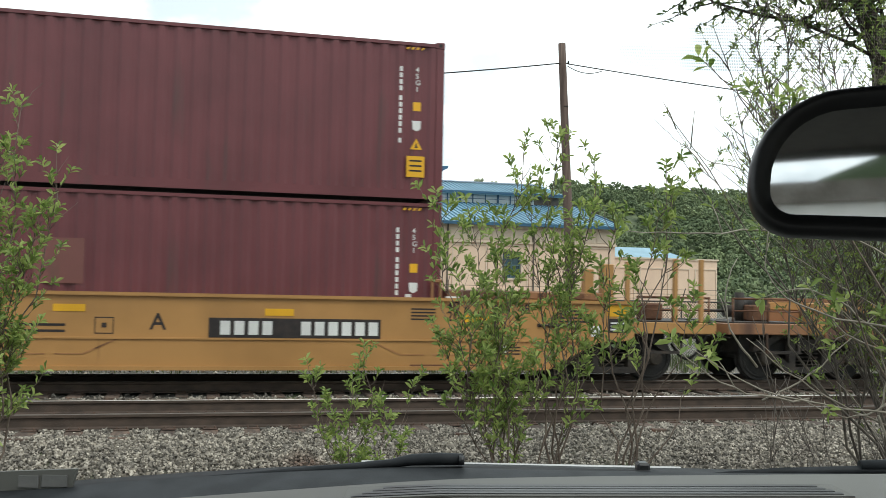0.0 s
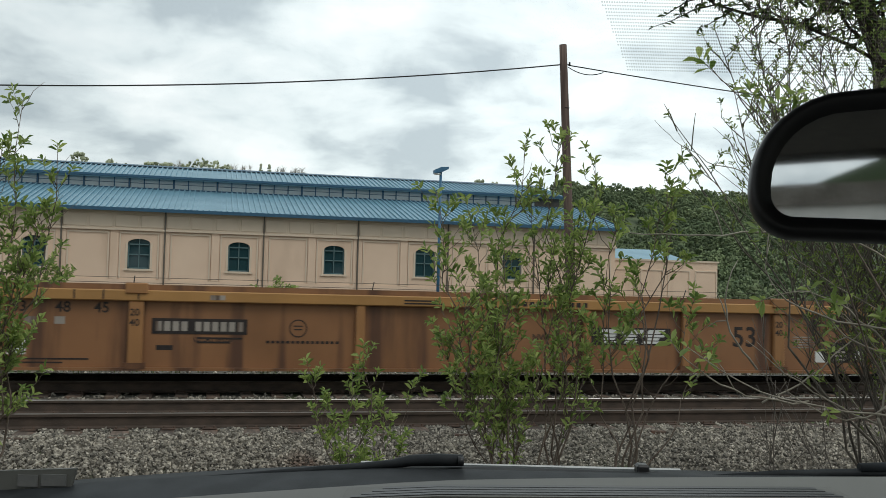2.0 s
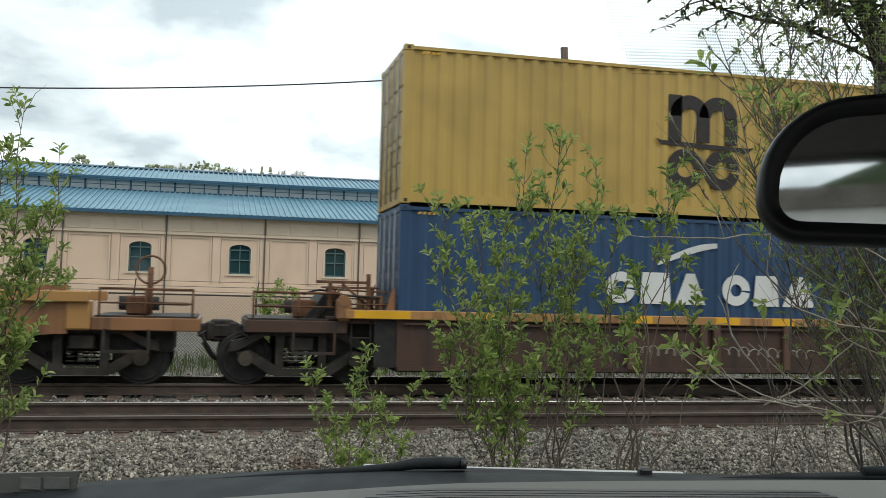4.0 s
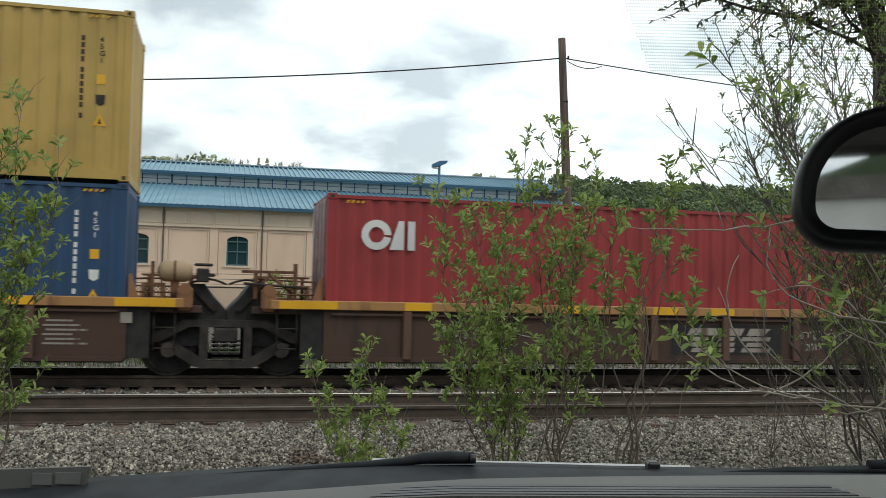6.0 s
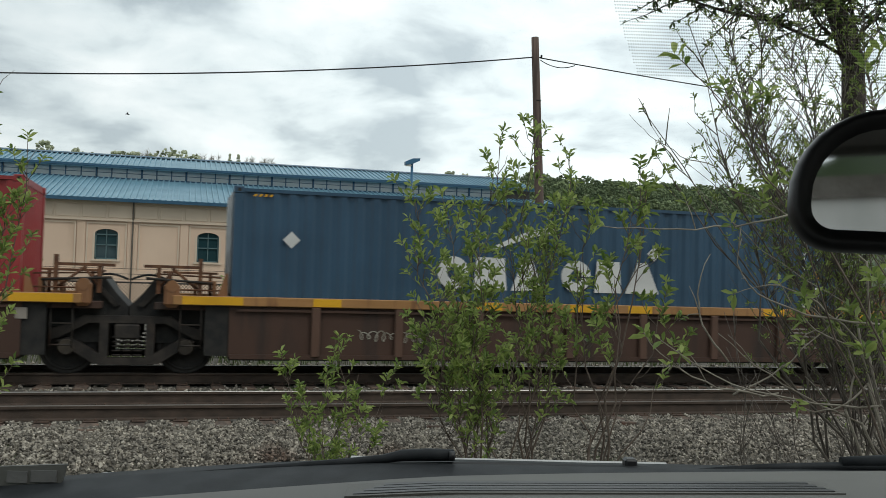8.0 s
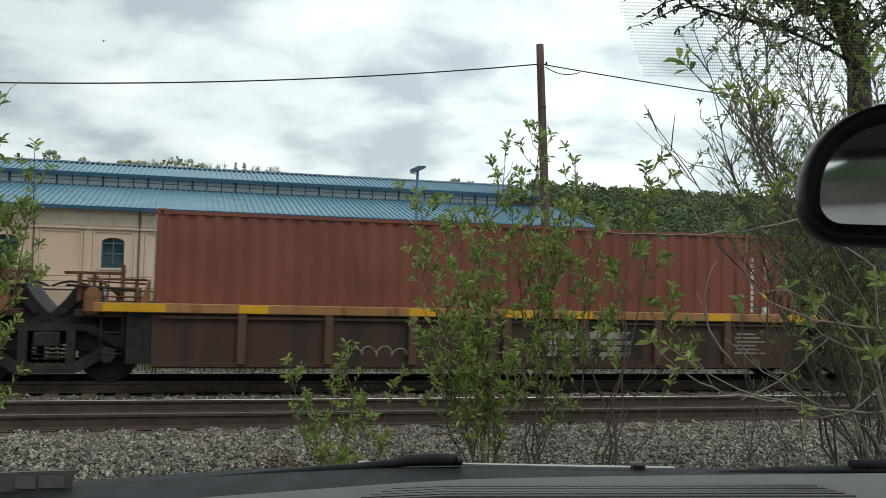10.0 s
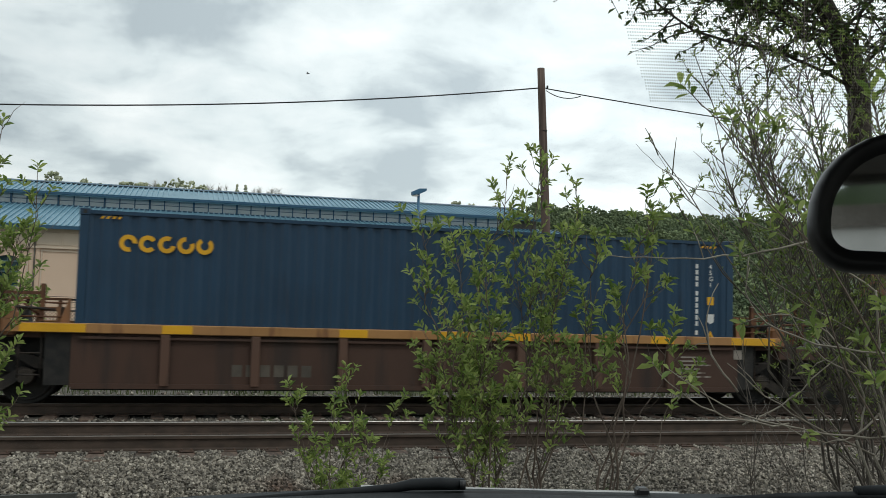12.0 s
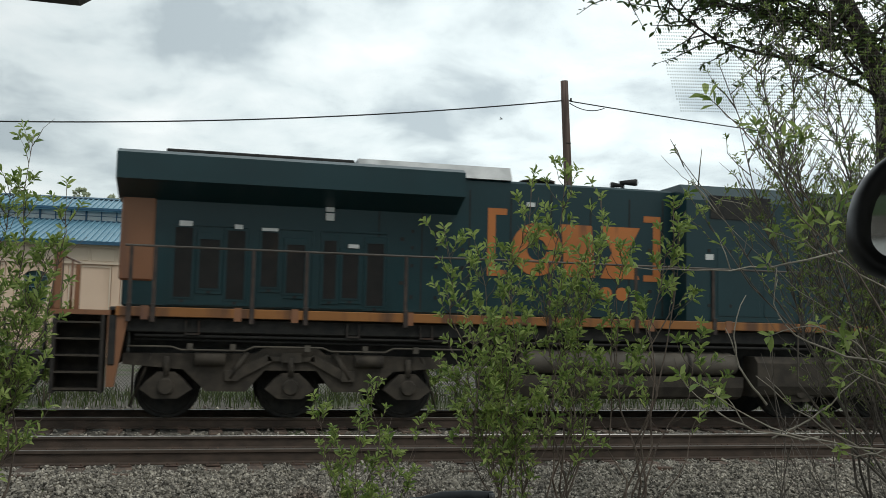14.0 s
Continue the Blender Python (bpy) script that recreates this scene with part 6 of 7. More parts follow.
    # running gear
    for x0 in (2.98, 14.9):
        for sgn in (-1, 1):
            y0, y1 = (-1.28, -1.10) if sgn < 0 else (1.10, 1.28)
            bm = bmesh.new()
            prism(bm, [(x0 - 2.75, 0.92), (x0 - 2.75, 1.10), (x0 - 0.60, 1.12), (x0 - 0.45, 1.22), (x0 + 0.45, 1.22), (x0 + 0.60, 1.12), (x0 + 2.75, 1.10), (x0 + 2.75, 0.92), (x0 + 1.78, 0.84), (x0 + 1.40, 0.48), (x0 + 0.74, 0.48), (x0 + 0.44, 0.84), (x0 - 0.44, 0.84), (x0 - 0.74, 0.48), (x0 - 1.40, 0.48), (x0 - 1.78, 0.84)], "y", y0, y1)
            yo0, yo1 = sorted(((y0 if sgn < 0 else y1), (y0 - 0.05 if sgn < 0 else y1 + 0.05)))
            for q in (-1, 1):
                prism(bm, [(x0 + q * u, v) for u, v in ((0.30, 1.00), (0.40, 1.12), (1.02, 0.80), (1.02, 0.66), (0.92, 0.66))], "y", yo0, yo1)
                box(bm, x0 + q * 0.98 - 0.12, x0 + q * 0.98 + 0.12, yo0 - 0.02, yo1 + 0.02, 0.66, 0.84)
            box(bm, x0 - 0.17, x0 + 0.17, yo0 - 0.02, yo1 + 0.02, 0.98, 1.14)
            prism(bm, [(x0 - 0.40, 1.00), (x0 + 0.40, 1.00), (x0 + 0.40, 1.08), (x0 - 0.40, 1.08)], "y", yo0, yo1)
            f = part("truck_frame", bm, M["dust"], c, "dusty brown three-axle truck frame")
            for dx in (-2.05, 0.0, 2.05):
                part("journal_box", prisms("y", min(y0, y1) - 0.05, max(y0, y1) + 0.05, [(x0 + dx - 0.42, 0.52), (x0 + dx - 0.20, 0.36), (x0 + dx + 0.20, 0.36), (x0 + dx + 0.42, 0.52), (x0 + dx + 0.30, 0.66), (x0 + dx + 0.14, 0.80), (x0 + dx - 0.14, 0.80), (x0 + dx - 0.30, 0.66)]), M["dust"], f)
                part("journal_strut", rods(((x0 + dx, sgn * 1.31, 0.74), (x0 + dx, sgn * 1.31, 1.06), 0.055)), M["dust"], f)
                part("journal_cap", rods(((x0 + dx, (y0 if sgn < 0 else y1) - sgn * 0.0, 0.56), (x0 + dx, (y0 - 0.12 if sgn < 0 else y1 + 0.12), 0.56), 0.155, 0.12), seg=16), M["dust"], f)
            for dx in (-1.35, 1.35):
                part("brake_cylinder", rods(((x0 + dx - 0.25, sgn * 1.32, 1.02), (x0 + dx + 0.25, sgn * 1.32, 1.02), 0.11), seg=12), M["dust"], f)
                part("sand_pipe", rods(((x0 + dx * 1.7, sgn * 1.3, 1.1), (x0 + dx * 1.95, sgn * 1.0, 0.2), 0.022)), M["dust"], f)
                part("damper", rods(((x0 + dx * 0.75, sgn * 1.31, 0.7), (x0 + dx * 0.55, sgn * 1.31, 1.15), 0.05)), M["dust"], f)
        for dx in (-2.05, 0.0, 2.05):
            wheelset(c, x0 + dx, 0.53)
    tk = bmesh.new()
    prism(tk, [(-1.36, 0.62), (-1.28, 0.44), (-1.1, 0.38), (1.1, 0.38), (1.28, 0.44), (1.36, 0.62), (1.36, 0.82), (-1.36, 0.82)], "x", 7.0, 11.6)
    prism(tk, [(-1.46, 0.66), (-1.38, 0.50), (-1.2, 0.44), (1.2, 0.44), (1.38, 0.50), (1.46, 0.66), (1.46, 1.10), (1.34, 1.22), (-1.34, 1.22), (-1.46, 1.10)], "x", 11.85, 14.0)
    part("fuel_tank", tk, M["dust"], c, "dusty brown fuel tank")
    tk = bmesh.new()
    tube(tk, [(7.1, -1.22, 1.06), (7.16, -1.22, 1.06), (7.28, -1.22, 1.06), (11.35, -1.22, 1.06), (11.47, -1.22, 1.06), (11.52, -1.22, 1.06)], [0.10, 0.18, 0.225, 0.225, 0.18, 0.10], 18)
    part("main_reservoir", tk, M["reservoir"], c, "long brown-grey air reservoir")
    part("tank_band", rods(((8.1, -1.22, 1.06), (8.16, -1.22, 1.06), 0.235), ((10.4, -1.22, 1.06), (10.46, -1.22, 1.06), 0.235), seg=18), M["steel_dark"], c)
    pp = bmesh.new()
    tube(pp, [(0.3, -1.38, 1.22), (1.0, -1.38, 1.22), (1.15, -1.38, 1.17), (2.2, -1.38, 1.17), (2.35, -1.38, 1.24), (3.5, -1.38, 1.24), (3.65, -1.38, 1.18), (4.6, -1.38, 1.18), (4.75, -1.38, 1.25), (6.2, -1.38, 1.25)], 0.017, 7)
    part("sanding_pipe", pp, M["reservoir"], c, "bent grey pipe above the truck")
    part("pipe_clip", boxes(*[(x, x + 0.09, -1.42, -1.36, 1.17, 1.28) for x in (1.25, 1.95, 3.2, 4.2, 5.1)]), M["reservoir"], c)
    part("step_hanger", boxes(*[(x, x + 0.24, -1.44, -1.40, 1.42, 1.45) for x in (1.2, 3.9, 5.2)], *[(x, x + 0.03, -1.44, -1.40, 1.45, 1.66) for x in (1.2, 1.41, 3.9, 4.11, 5.2, 5.41)]), M["steel_dark"], c)
    part("underframe_pipes", rods(((0.4, -1.36, 1.40), (13.0, -1.36, 1.38), 0.025), ((0.4, -1.30, 1.34), (6.0, -1.30, 1.30), 0.018)), M["black"], c)
    MOVERS.append((c, s))


locomotive()


# ---- shrubs and the tree on the near side ----
class Leaves:
    """Collects folded pointed leaves into one mesh."""
    def __init__(self):
        self.v, self.f = [], []

    def add(self, p, d, size, g, width=0.20):
        d = Vector(d).normalized()
        side = d.cross(Vector((g.uniform(-1, 1), g.uniform(-1, 1), g.uniform(0.2, 1.4)))).normalized()
        nrm = side.cross(d)
        k = len(self.v)
        w = size * width
        droop = nrm * (-0.10 * size)
        pts = [p, p + d * size * 0.32 + side * w * 0.72 + nrm * 0.05 * size, p + d * size * 0.66 + side * w * 0.86 + nrm * 0.09 * size, p + d * size + droop, p + d * size * 0.66 - side * w * 0.86 + nrm * 0.09 * size, p + d * size * 0.32 - side * w * 0.72 + nrm * 0.05 * size]
        self.v += [q[:] for q in pts]
        self.f += [(k, k + 1, k + 2, k + 3), (k, k + 3, k + 4, k + 5)]

    def whorl(self, p, d, n, size, g):
        d = Vector(d).normalized()
        u = d.orthogonal().normalized()
        w = d.cross(u)
        a0 = g.uniform(0, 6.28)
        for i in range(n):
            a = a0 + 2.4 * i
            out = u * math.cos(a) + w * math.sin(a)
            self.add(p - d * size * 0.12 * i, d * g.uniform(0.2, 0.8) + out * g.uniform(0.6, 1.0), size * g.uniform(0.7, 1.15), g)

    def make(self, name, mat, parent, label=""):
        me = bpy.data.meshes.new(name)
        me.from_pydata(self.v, [], self.f)
        me.materials.append(mat)
        me.shade_smooth()
        ob = new(name, me)
        ob.parent = parent
        return tagged(ob, label, kind="stuff")


def bent(a, b, g, wob=0.06, n=7, rise=0.0):
    a, b = Vector(a), Vector(b)
    L = (b - a).length
    o = [Vector((0, 0, 0))]
    for i in range(n - 1):
        o.append(o[-1] * 0.5 + Vector((g.uniform(-1, 1), g.uniform(-1, 1), g.uniform(-0.5, 0.5))) * wob * L)
    out = []
    for i in range(n):
        t = i / (n - 1)
        out.append(a.lerp(b, t) + o[i] * math.sin(math.pi * t) + Vector((0, 0, rise * math.sin(math.pi * t))))
    return out


def shrub(name, label, base, tips, seed, leaf=0.064, twigs=11, twig_len=(0.20, 0.46), leafiness=0.85, r0=0.016, mat="leaf", bark="bark", start=0.35, category="shrub", spread=0.12, along=3):
    """Stems from one foot to their tips, twigs off the upper part, whorls of leaves at the twig ends."""
    g = random.Random(seed)
    bx, by = base
    bz = ground_z(bx, by)
    t = thing(name, pose(bx, by, bz), label, category, "shrubs by the track" if category == "shrub" else "")
    lv = Leaves()
    for x, y, z, lush in tips:
        foot = Vector((g.uniform(-spread, spread), g.uniform(-spread, spread), -0.05))
        tip = Vector((x - bx, y - by, z - bz))
        path = bent(foot, tip, g, 0.05, 9)
        L = (tip - foot).length
        bm = bmesh.new()
        tube(bm, path, [r0 * (1 - 0.82 * i / 8) * (0.7 + 0.12 * L) for i in range(9)], 6)
        for k in range(max(2, int(twigs * L * lush))):
            q = g.uniform(start, 0.98)
            i = min(7, int(q * 8))
            p = path[i].lerp(path[i + 1], q * 8 - i)
            dirn = (path[i + 1] - path[i]).normalized()
            a = g.uniform(0, 6.28)
            out = Vector((math.cos(a), math.sin(a), g.uniform(0.3, 1.1)))
            end = p + (out * 0.8 + dirn * 0.6).normalized() * g.uniform(*twig_len) * (1.15 - 0.5 * q)
            tw = bent(p, end, g, 0.10, 4, -0.02)
            tube(bm, tw, [r0 * 0.34, r0 * 0.28, r0 * 0.22, r0 * 0.12], 4)
            if g.random() < leafiness:
                d = tw[3] - tw[2]
                lv.whorl(tw[3], d, g.randint(5, 8), leaf, g)
                for j in range(along):
                    m = g.uniform(0.25, 0.95)
                    ii = min(2, int(m * 3))
                    lv.add(tw[ii].lerp(tw[ii + 1], m * 3 - ii), d.normalized() * 0.9 + Vector((g.uniform(-1, 1), g.uniform(-1, 1), g.uniform(-0.1, 0.9))), leaf * g.uniform(0.6, 1.1), g)
        if g.random() < leafiness:
            lv.whorl(path[8], path[8] - path[7], 8, leaf * 1.1, g)
        part("stem", bm, M[bark], t)
    lv.make("foliage", M[mat], t, "fresh green pointed leaves")
    return t


shrub("track_shrub", "tall leafy green shrub with many thin stems", (2.30, 7.0), [(1.60, 6.9, 2.40, 1.0), (1.95, 7.2, 2.28, 1.1), (2.34, 7.0, 2.82, 1.2), (2.15, 6.9, 2.05, 1.5), (1.72, 6.7, 1.80, 1.5), (2.30, 7.2, 1.6, 1.6), (2.02, 7.1, 1.45, 1.7), (1.68, 7.0, 1.28, 1.3), (2.5, 6.8, 1.2, 1.1), (2.2, 6.9, 1.0, 1.0)], 21, start=0.34, leaf=0.072, twigs=11, along=4, r0=0.010)
shrub("track_shrub", "slender green shrub with grey forked stems", (2.66, 7.15), [(2.66, 7.1, 2.92, 1.6), (2.97, 7.1, 2.76, 1.5), (2.84, 7.2, 2.25, 1.3), (2.58, 7.0, 2.0, 1.4), (2.5, 7.3, 2.45, 1.1), (2.72, 7.0, 1.4, 1.3), (2.9, 7.1, 1.1, 1.0)], 22, start=0.42, leaf=0.072, twigs=8, along=4, r0=0.010)
shrub("track_shrub", "open green shrub with bare lower stems", (3.10, 6.9), [(3.46, 6.8, 2.70, 0.35), (3.14, 7.0, 2.28, 0.8), (3.56, 6.9, 2.58, 0.5), (3.72, 6.8, 1.65, 0.5), (3.35, 6.7, 2.30, 0.7), (3.86, 6.9, 1.25, 0.4), (3.02, 7.0, 1.8, 0.7)], 23, start=0.50, leaf=0.082, twigs=9, along=4, r0=0.011)
shrub("track_shrub", "small young green shrub on the ballast edge", (1.02, 7.0), [(1.10, 7.0, 1.24, 1.5), (0.66, 6.9, 1.12, 1.0), (1.48, 7.0, 0.95, 1.0), (0.85, 7.1, 0.85, 1.3), (1.25, 6.9, 0.80, 1.5), (1.0, 6.9, 0.5, 2.0), (0.75, 7.0, 0.85, 1.1), (1.02, 7.0, 1.0, 1.4)], 24, leaf=0.062, twig_len=(0.12, 0.26), start=0.26, twigs=11, r0=0.008, along=4)
shrub("track_shrub", "leafy yellow-green shrub at the edge of the verge", (-1.95, 8.0), [(-1.52, 7.9, 3.08, 0.7), (-1.27, 8.0, 2.75, 0.6), (-1.70, 8.1, 2.75, 1.1), (-1.36, 8.0, 2.25, 1.4), (-1.45, 7.9, 1.80, 1.5), (-1.62, 8.0, 1.55, 1.5), (-1.75, 7.9, 2.1, 1.5), (-1.95, 8.0, 2.6, 1.3), (-1.5, 7.9, 1.25, 1.2), (-1.85, 8.1, 1.3, 1.4)], 25, start=0.3, twigs=12, leaf=0.076, along=5, r0=0.011)
shrub("thicket_shrub", "tall twiggy shrub with small sparse leaves", (5.6, 6.4), [(3.74, 6.1, 3.86, 0.9), (3.46, 6.1, 3.62, 0.6), (3.62, 6.1, 3.20, 0.6), (3.75, 6.2, 2.80, 0.5), (3.10, 6.1, 2.95, 0.15), (3.22, 6.1, 2.62, 0.15), (4.05, 6.2, 4.05, 1.1), (4.4, 6.3, 3.6, 1.2), (4.7, 6.5, 4.3, 1.4), (5.0, 6.2, 3.7, 1.4), (4.2, 6.6, 3.1, 1.3), (3.95, 6.2, 3.3, 0.9), (4.5, 6.1, 2.7, 1.1), (4.9, 6.6, 2.5, 0.9), (5.2, 6.3, 3.0, 1.3), (5.4, 6.6, 4.2, 1.3), (4.3, 6.5, 2.0, 0.3), (4.6, 6.3, 1.7, 0.3)], 26, mat="leaf_mid", bark="bark_twig", leaf=0.041, twigs=20, twig_len=(0.25, 0.8), leafiness=0.8, r0=0.012, start=0.3, along=6, spread=0.35)
shrub("thicket_shrub", "broad-leaved shrub behind the thicket", (5.3, 5.6), [(3.02, 5.5, 3.20, 0.12), (3.55, 5.5, 2.9, 0.25), (3.95, 5.4, 2.7, 0.4), (4.3, 5.4, 2.45, 0.5), (4.5, 5.5, 3.3, 0.5), (4.6, 5.5, 1.8, 0.4), (4.4, 5.4, 1.3, 0.3)], 27, leaf=0.115, twigs=6, leafiness=0.6, start=0.5, r0=0.010)


def arching_canes():
    """Long bare canes that arch out of the thicket, each bent through a middle point, with whorls of broad leaves."""
    g = random.Random(31)
    bx, by = 5.0, 5.9
    z0 = ground_z(bx, by)
    t = thing("bare_canes", pose(bx, by, z0), "pale bare arching canes with a few leaves", "shrub", "shrubs by the track")
    lv = Leaves()
    # start x, z; bend x, z; end x, z; from the ground or a side shoot; whorls
    runs = [(4.85, 0.85, 3.75, 0.82, 3.08, 1.30, 1, 1), (4.85, 1.44, 3.50, 1.50, 3.68, 2.02, 1, 0), (4.85, 0.70, 4.20, 0.90, 3.64, 1.34, 1, 0), (3.66, 1.16, 3.28, 1.50, 3.50, 1.90, 0, 0), (4.70, 0.80, 4.95, 1.30, 4.30, 1.56, 1, 1),
            (4.30, 2.24, 3.48, 2.02, 2.66, 2.07, 0, 1), (4.85, 1.55, 3.60, 2.05, 3.02, 2.98, 1, 0), (3.68, 2.56, 3.25, 2.60, 2.98, 2.88, 0, 0), (4.10, 0.92, 3.35, 0.90, 3.00, 1.36, 0, 1), (3.78, 0.92, 4.15, 1.02, 4.75, 1.58, 0, 1),
            (4.85, 1.20, 4.20, 1.90, 3.70, 1.62, 1, 1), (4.85, 1.9, 4.3, 2.2, 3.75, 2.36, 1, 1), (4.85, 1.0, 4.5, 0.6, 3.9, 1.0, 1, 0), (4.85, 1.3, 4.3, 1.2, 4.0, 1.75, 1, 1)]
    for i, (ax, az, cx, cz, ex, ez, rooted, tuft) in enumerate(runs):
        y = 5.9 + g.uniform(-0.2, 0.2) - by
        a, c, e = (Vector((u - bx, y, v - z0)) for u, v in ((ax, az), (cx, cz), (ex, ez)))
        pts = [a * (1 - q) ** 2 + c * 2 * q * (1 - q) + e * q * q + 0.012 * Vector((g.uniform(-1, 1), g.uniform(-1, 1), g.uniform(-1, 1))) for q in (k / 11 for k in range(12))]
        bm = bmesh.new()
        tube(bm, pts, [(0.0085 - 0.0005 * k) * (0.45 if ez > 2.4 else 1.0) for k in range(12)], 6)
        if rooted:
            tube(bm, bent(a, (a.x + 0.45, y, -0.05), g, 0.03, 6), 0.010, 6)
        for k in range(2):
            j = g.randint(3, 10)
            tip = pts[j] + Vector((g.uniform(-0.22, 0.08), g.uniform(-0.12, 0.12), g.uniform(-0.12, 0.26)))
            tube(bm, [pts[j], (pts[j] + tip) / 2 + Vector((0, 0, 0.02)), tip], [0.005, 0.004, 0.002], 4)
            if tuft:
                lv.whorl(tip, tip - pts[j], g.randint(4, 6), 0.105, g)
        if tuft:
            lv.whorl(pts[-1], pts[-1] - pts[-2], 5, 0.11, g)
        part("cane", bm, M["cane"], t)
    # thin dark twigs standing between the canes
    for i in range(13):
        x, h = g.uniform(3.6, 5.0), g.uniform(0.9, 2.1)
        a = Vector((x + g.uniform(0.1, 0.7) - bx, g.uniform(-0.3, 0.3), 0.0))
        e = Vector((x - bx, a.y + g.uniform(-0.2, 0.2), h))
        bm = bmesh.new()
        pts = bent(a, e, g, 0.04, 7)
        tube(bm, pts, [0.006 - 0.0007 * k for k in range(7)], 5)
        for k in range(5):
            j = g.randint(2, 5)
            tube(bm, [pts[j], pts[j] + Vector((g.uniform(-0.25, 0.15), g.uniform(-0.1, 0.1), g.uniform(0.1, 0.35)))], [0.003, 0.0015], 4)
        part("twig", bm, M["bark_twig"], t)
    lv.make("foliage", M["leaf"], t, "few broad green leaves")


arching_canes()


def big_tree():
    g = random.Random(41)
    bx, by = 8.62, 8.4
    bz = ground_z(bx, by)
    t = thing("roadside_tree", pose(bx, by, bz), "dark leaning roadside tree with overhanging leafy limbs", "tree")
    path = bent((0, 0, -0.1), (-2.35, 0.6, 6.6), g, 0.03, 12)
    bm = bmesh.new()
    tube(bm, path, [0.20 - 0.010 * i for i in range(12)], 12)
    part("trunk", bm, M["bark_dark"], t)
    lv = Leaves()
    limbs = [(9, (-4.75, 0.2, 5.75)), (8, (-5.0, 0.6, 5.9)), (9, (-3.6, -0.8, 5.65)), (9, (-4.7, 1.0, 6.0)), (10, (-3.4, 0.0, 6.4)), (10, (-3.0, 0.9, 7.0)), (8, (-2.6, -1.4, 5.9)), (9, (-1.2, -0.6, 6.4)), (8, (-0.8, 0.2, 5.9)), (8, (-3.5, -0.2, 5.55)), (9, (-4.3, -0.5, 5.85))]
    for i0, e in limbs:
        lp = bent(path[i0], e, g, 0.06, 9, 0.12)
        bm = bmesh.new()
        tube(bm, lp, [0.022 - 0.0021 * i for i in range(9)], 7)
        for k in range(46):
            q = g.uniform(0.2, 1.0)
            i = min(7, int(q * 8))
            p = lp[i].lerp(lp[i + 1], q * 8 - i)
            end = p + Vector((g.uniform(-0.6, 0.4), g.uniform(-0.5, 0.5), g.uniform(-0.35, 0.45)))
            tw = bent(p, end, g, 0.12, 4)
            tube(bm, tw, [0.010, 0.008, 0.005, 0.003], 4)
            for j in range(9):
                m = g.uniform(0.15, 1.0)
                ii = min(2, int(m * 3))
                lv.add(tw[ii].lerp(tw[ii + 1], m * 3 - ii), (g.uniform(-1, 1), g.uniform(-1, 1), g.uniform(-0.9, 0.5)), g.uniform(0.055, 0.11), g)
        part("limb", bm, M["bark_dark"], t)
    lv.make("crown", M["leaf_dark"], t, "small leaves in shade-darkened green against the sky")


big_tree()
# low weeds and saplings beside the fence
for i, (x, y, z) in enumerate(((-3.9, 23.8, 2.15), (1.6, 23.9, 1.75), (9.6, 23.7, 1.8), (20.5, 23.6, 1.6), (27.5, 23.7, 1.9), (5.4, 23.9, 1.55))):
    shrub("fence_sapling", "bushy yellow-green sapling beside the fence", (x, y), [(x + dx, y, z - abs(dx) * 0.5, 1.8) for dx in (-0.5, -0.25, 0.0, 0.25, 0.5)], 60 + i, leaf=0.14, twigs=8, start=0.2, r0=0.012)


def build_bird():
    b = thing("bird", pose(30, 76, 5), "small dark bird flying over the hall roof", "bird")
    bm = bmesh.new()
    tube(bm, [(-0.13, 0, 0), (-0.07, 0, 0.015), (0.02, 0, 0.02), (0.10, 0, 0.0), (0.20, 0, 0.01)], [0.012, 0.035, 0.045, 0.03, 0.02], 8)
    part("body", bm, M["ink"], b)
    for sgn in (-1, 1):
        part("wing", prisms("z", 0.01, 0.018, [(-0.05, 0.03 * sgn), (0.06, 0.03 * sgn), (0.09, 0.22 * sgn), (0.03, 0.24 * sgn)]), M["ink"], b, at=pose(0, 0, 0, 28 * sgn, 0, 0))
    return b


bird = build_bird()


# ---- the car round the camera ----
CAR = pose(0, 0, 0, 0, 0, -13.6)


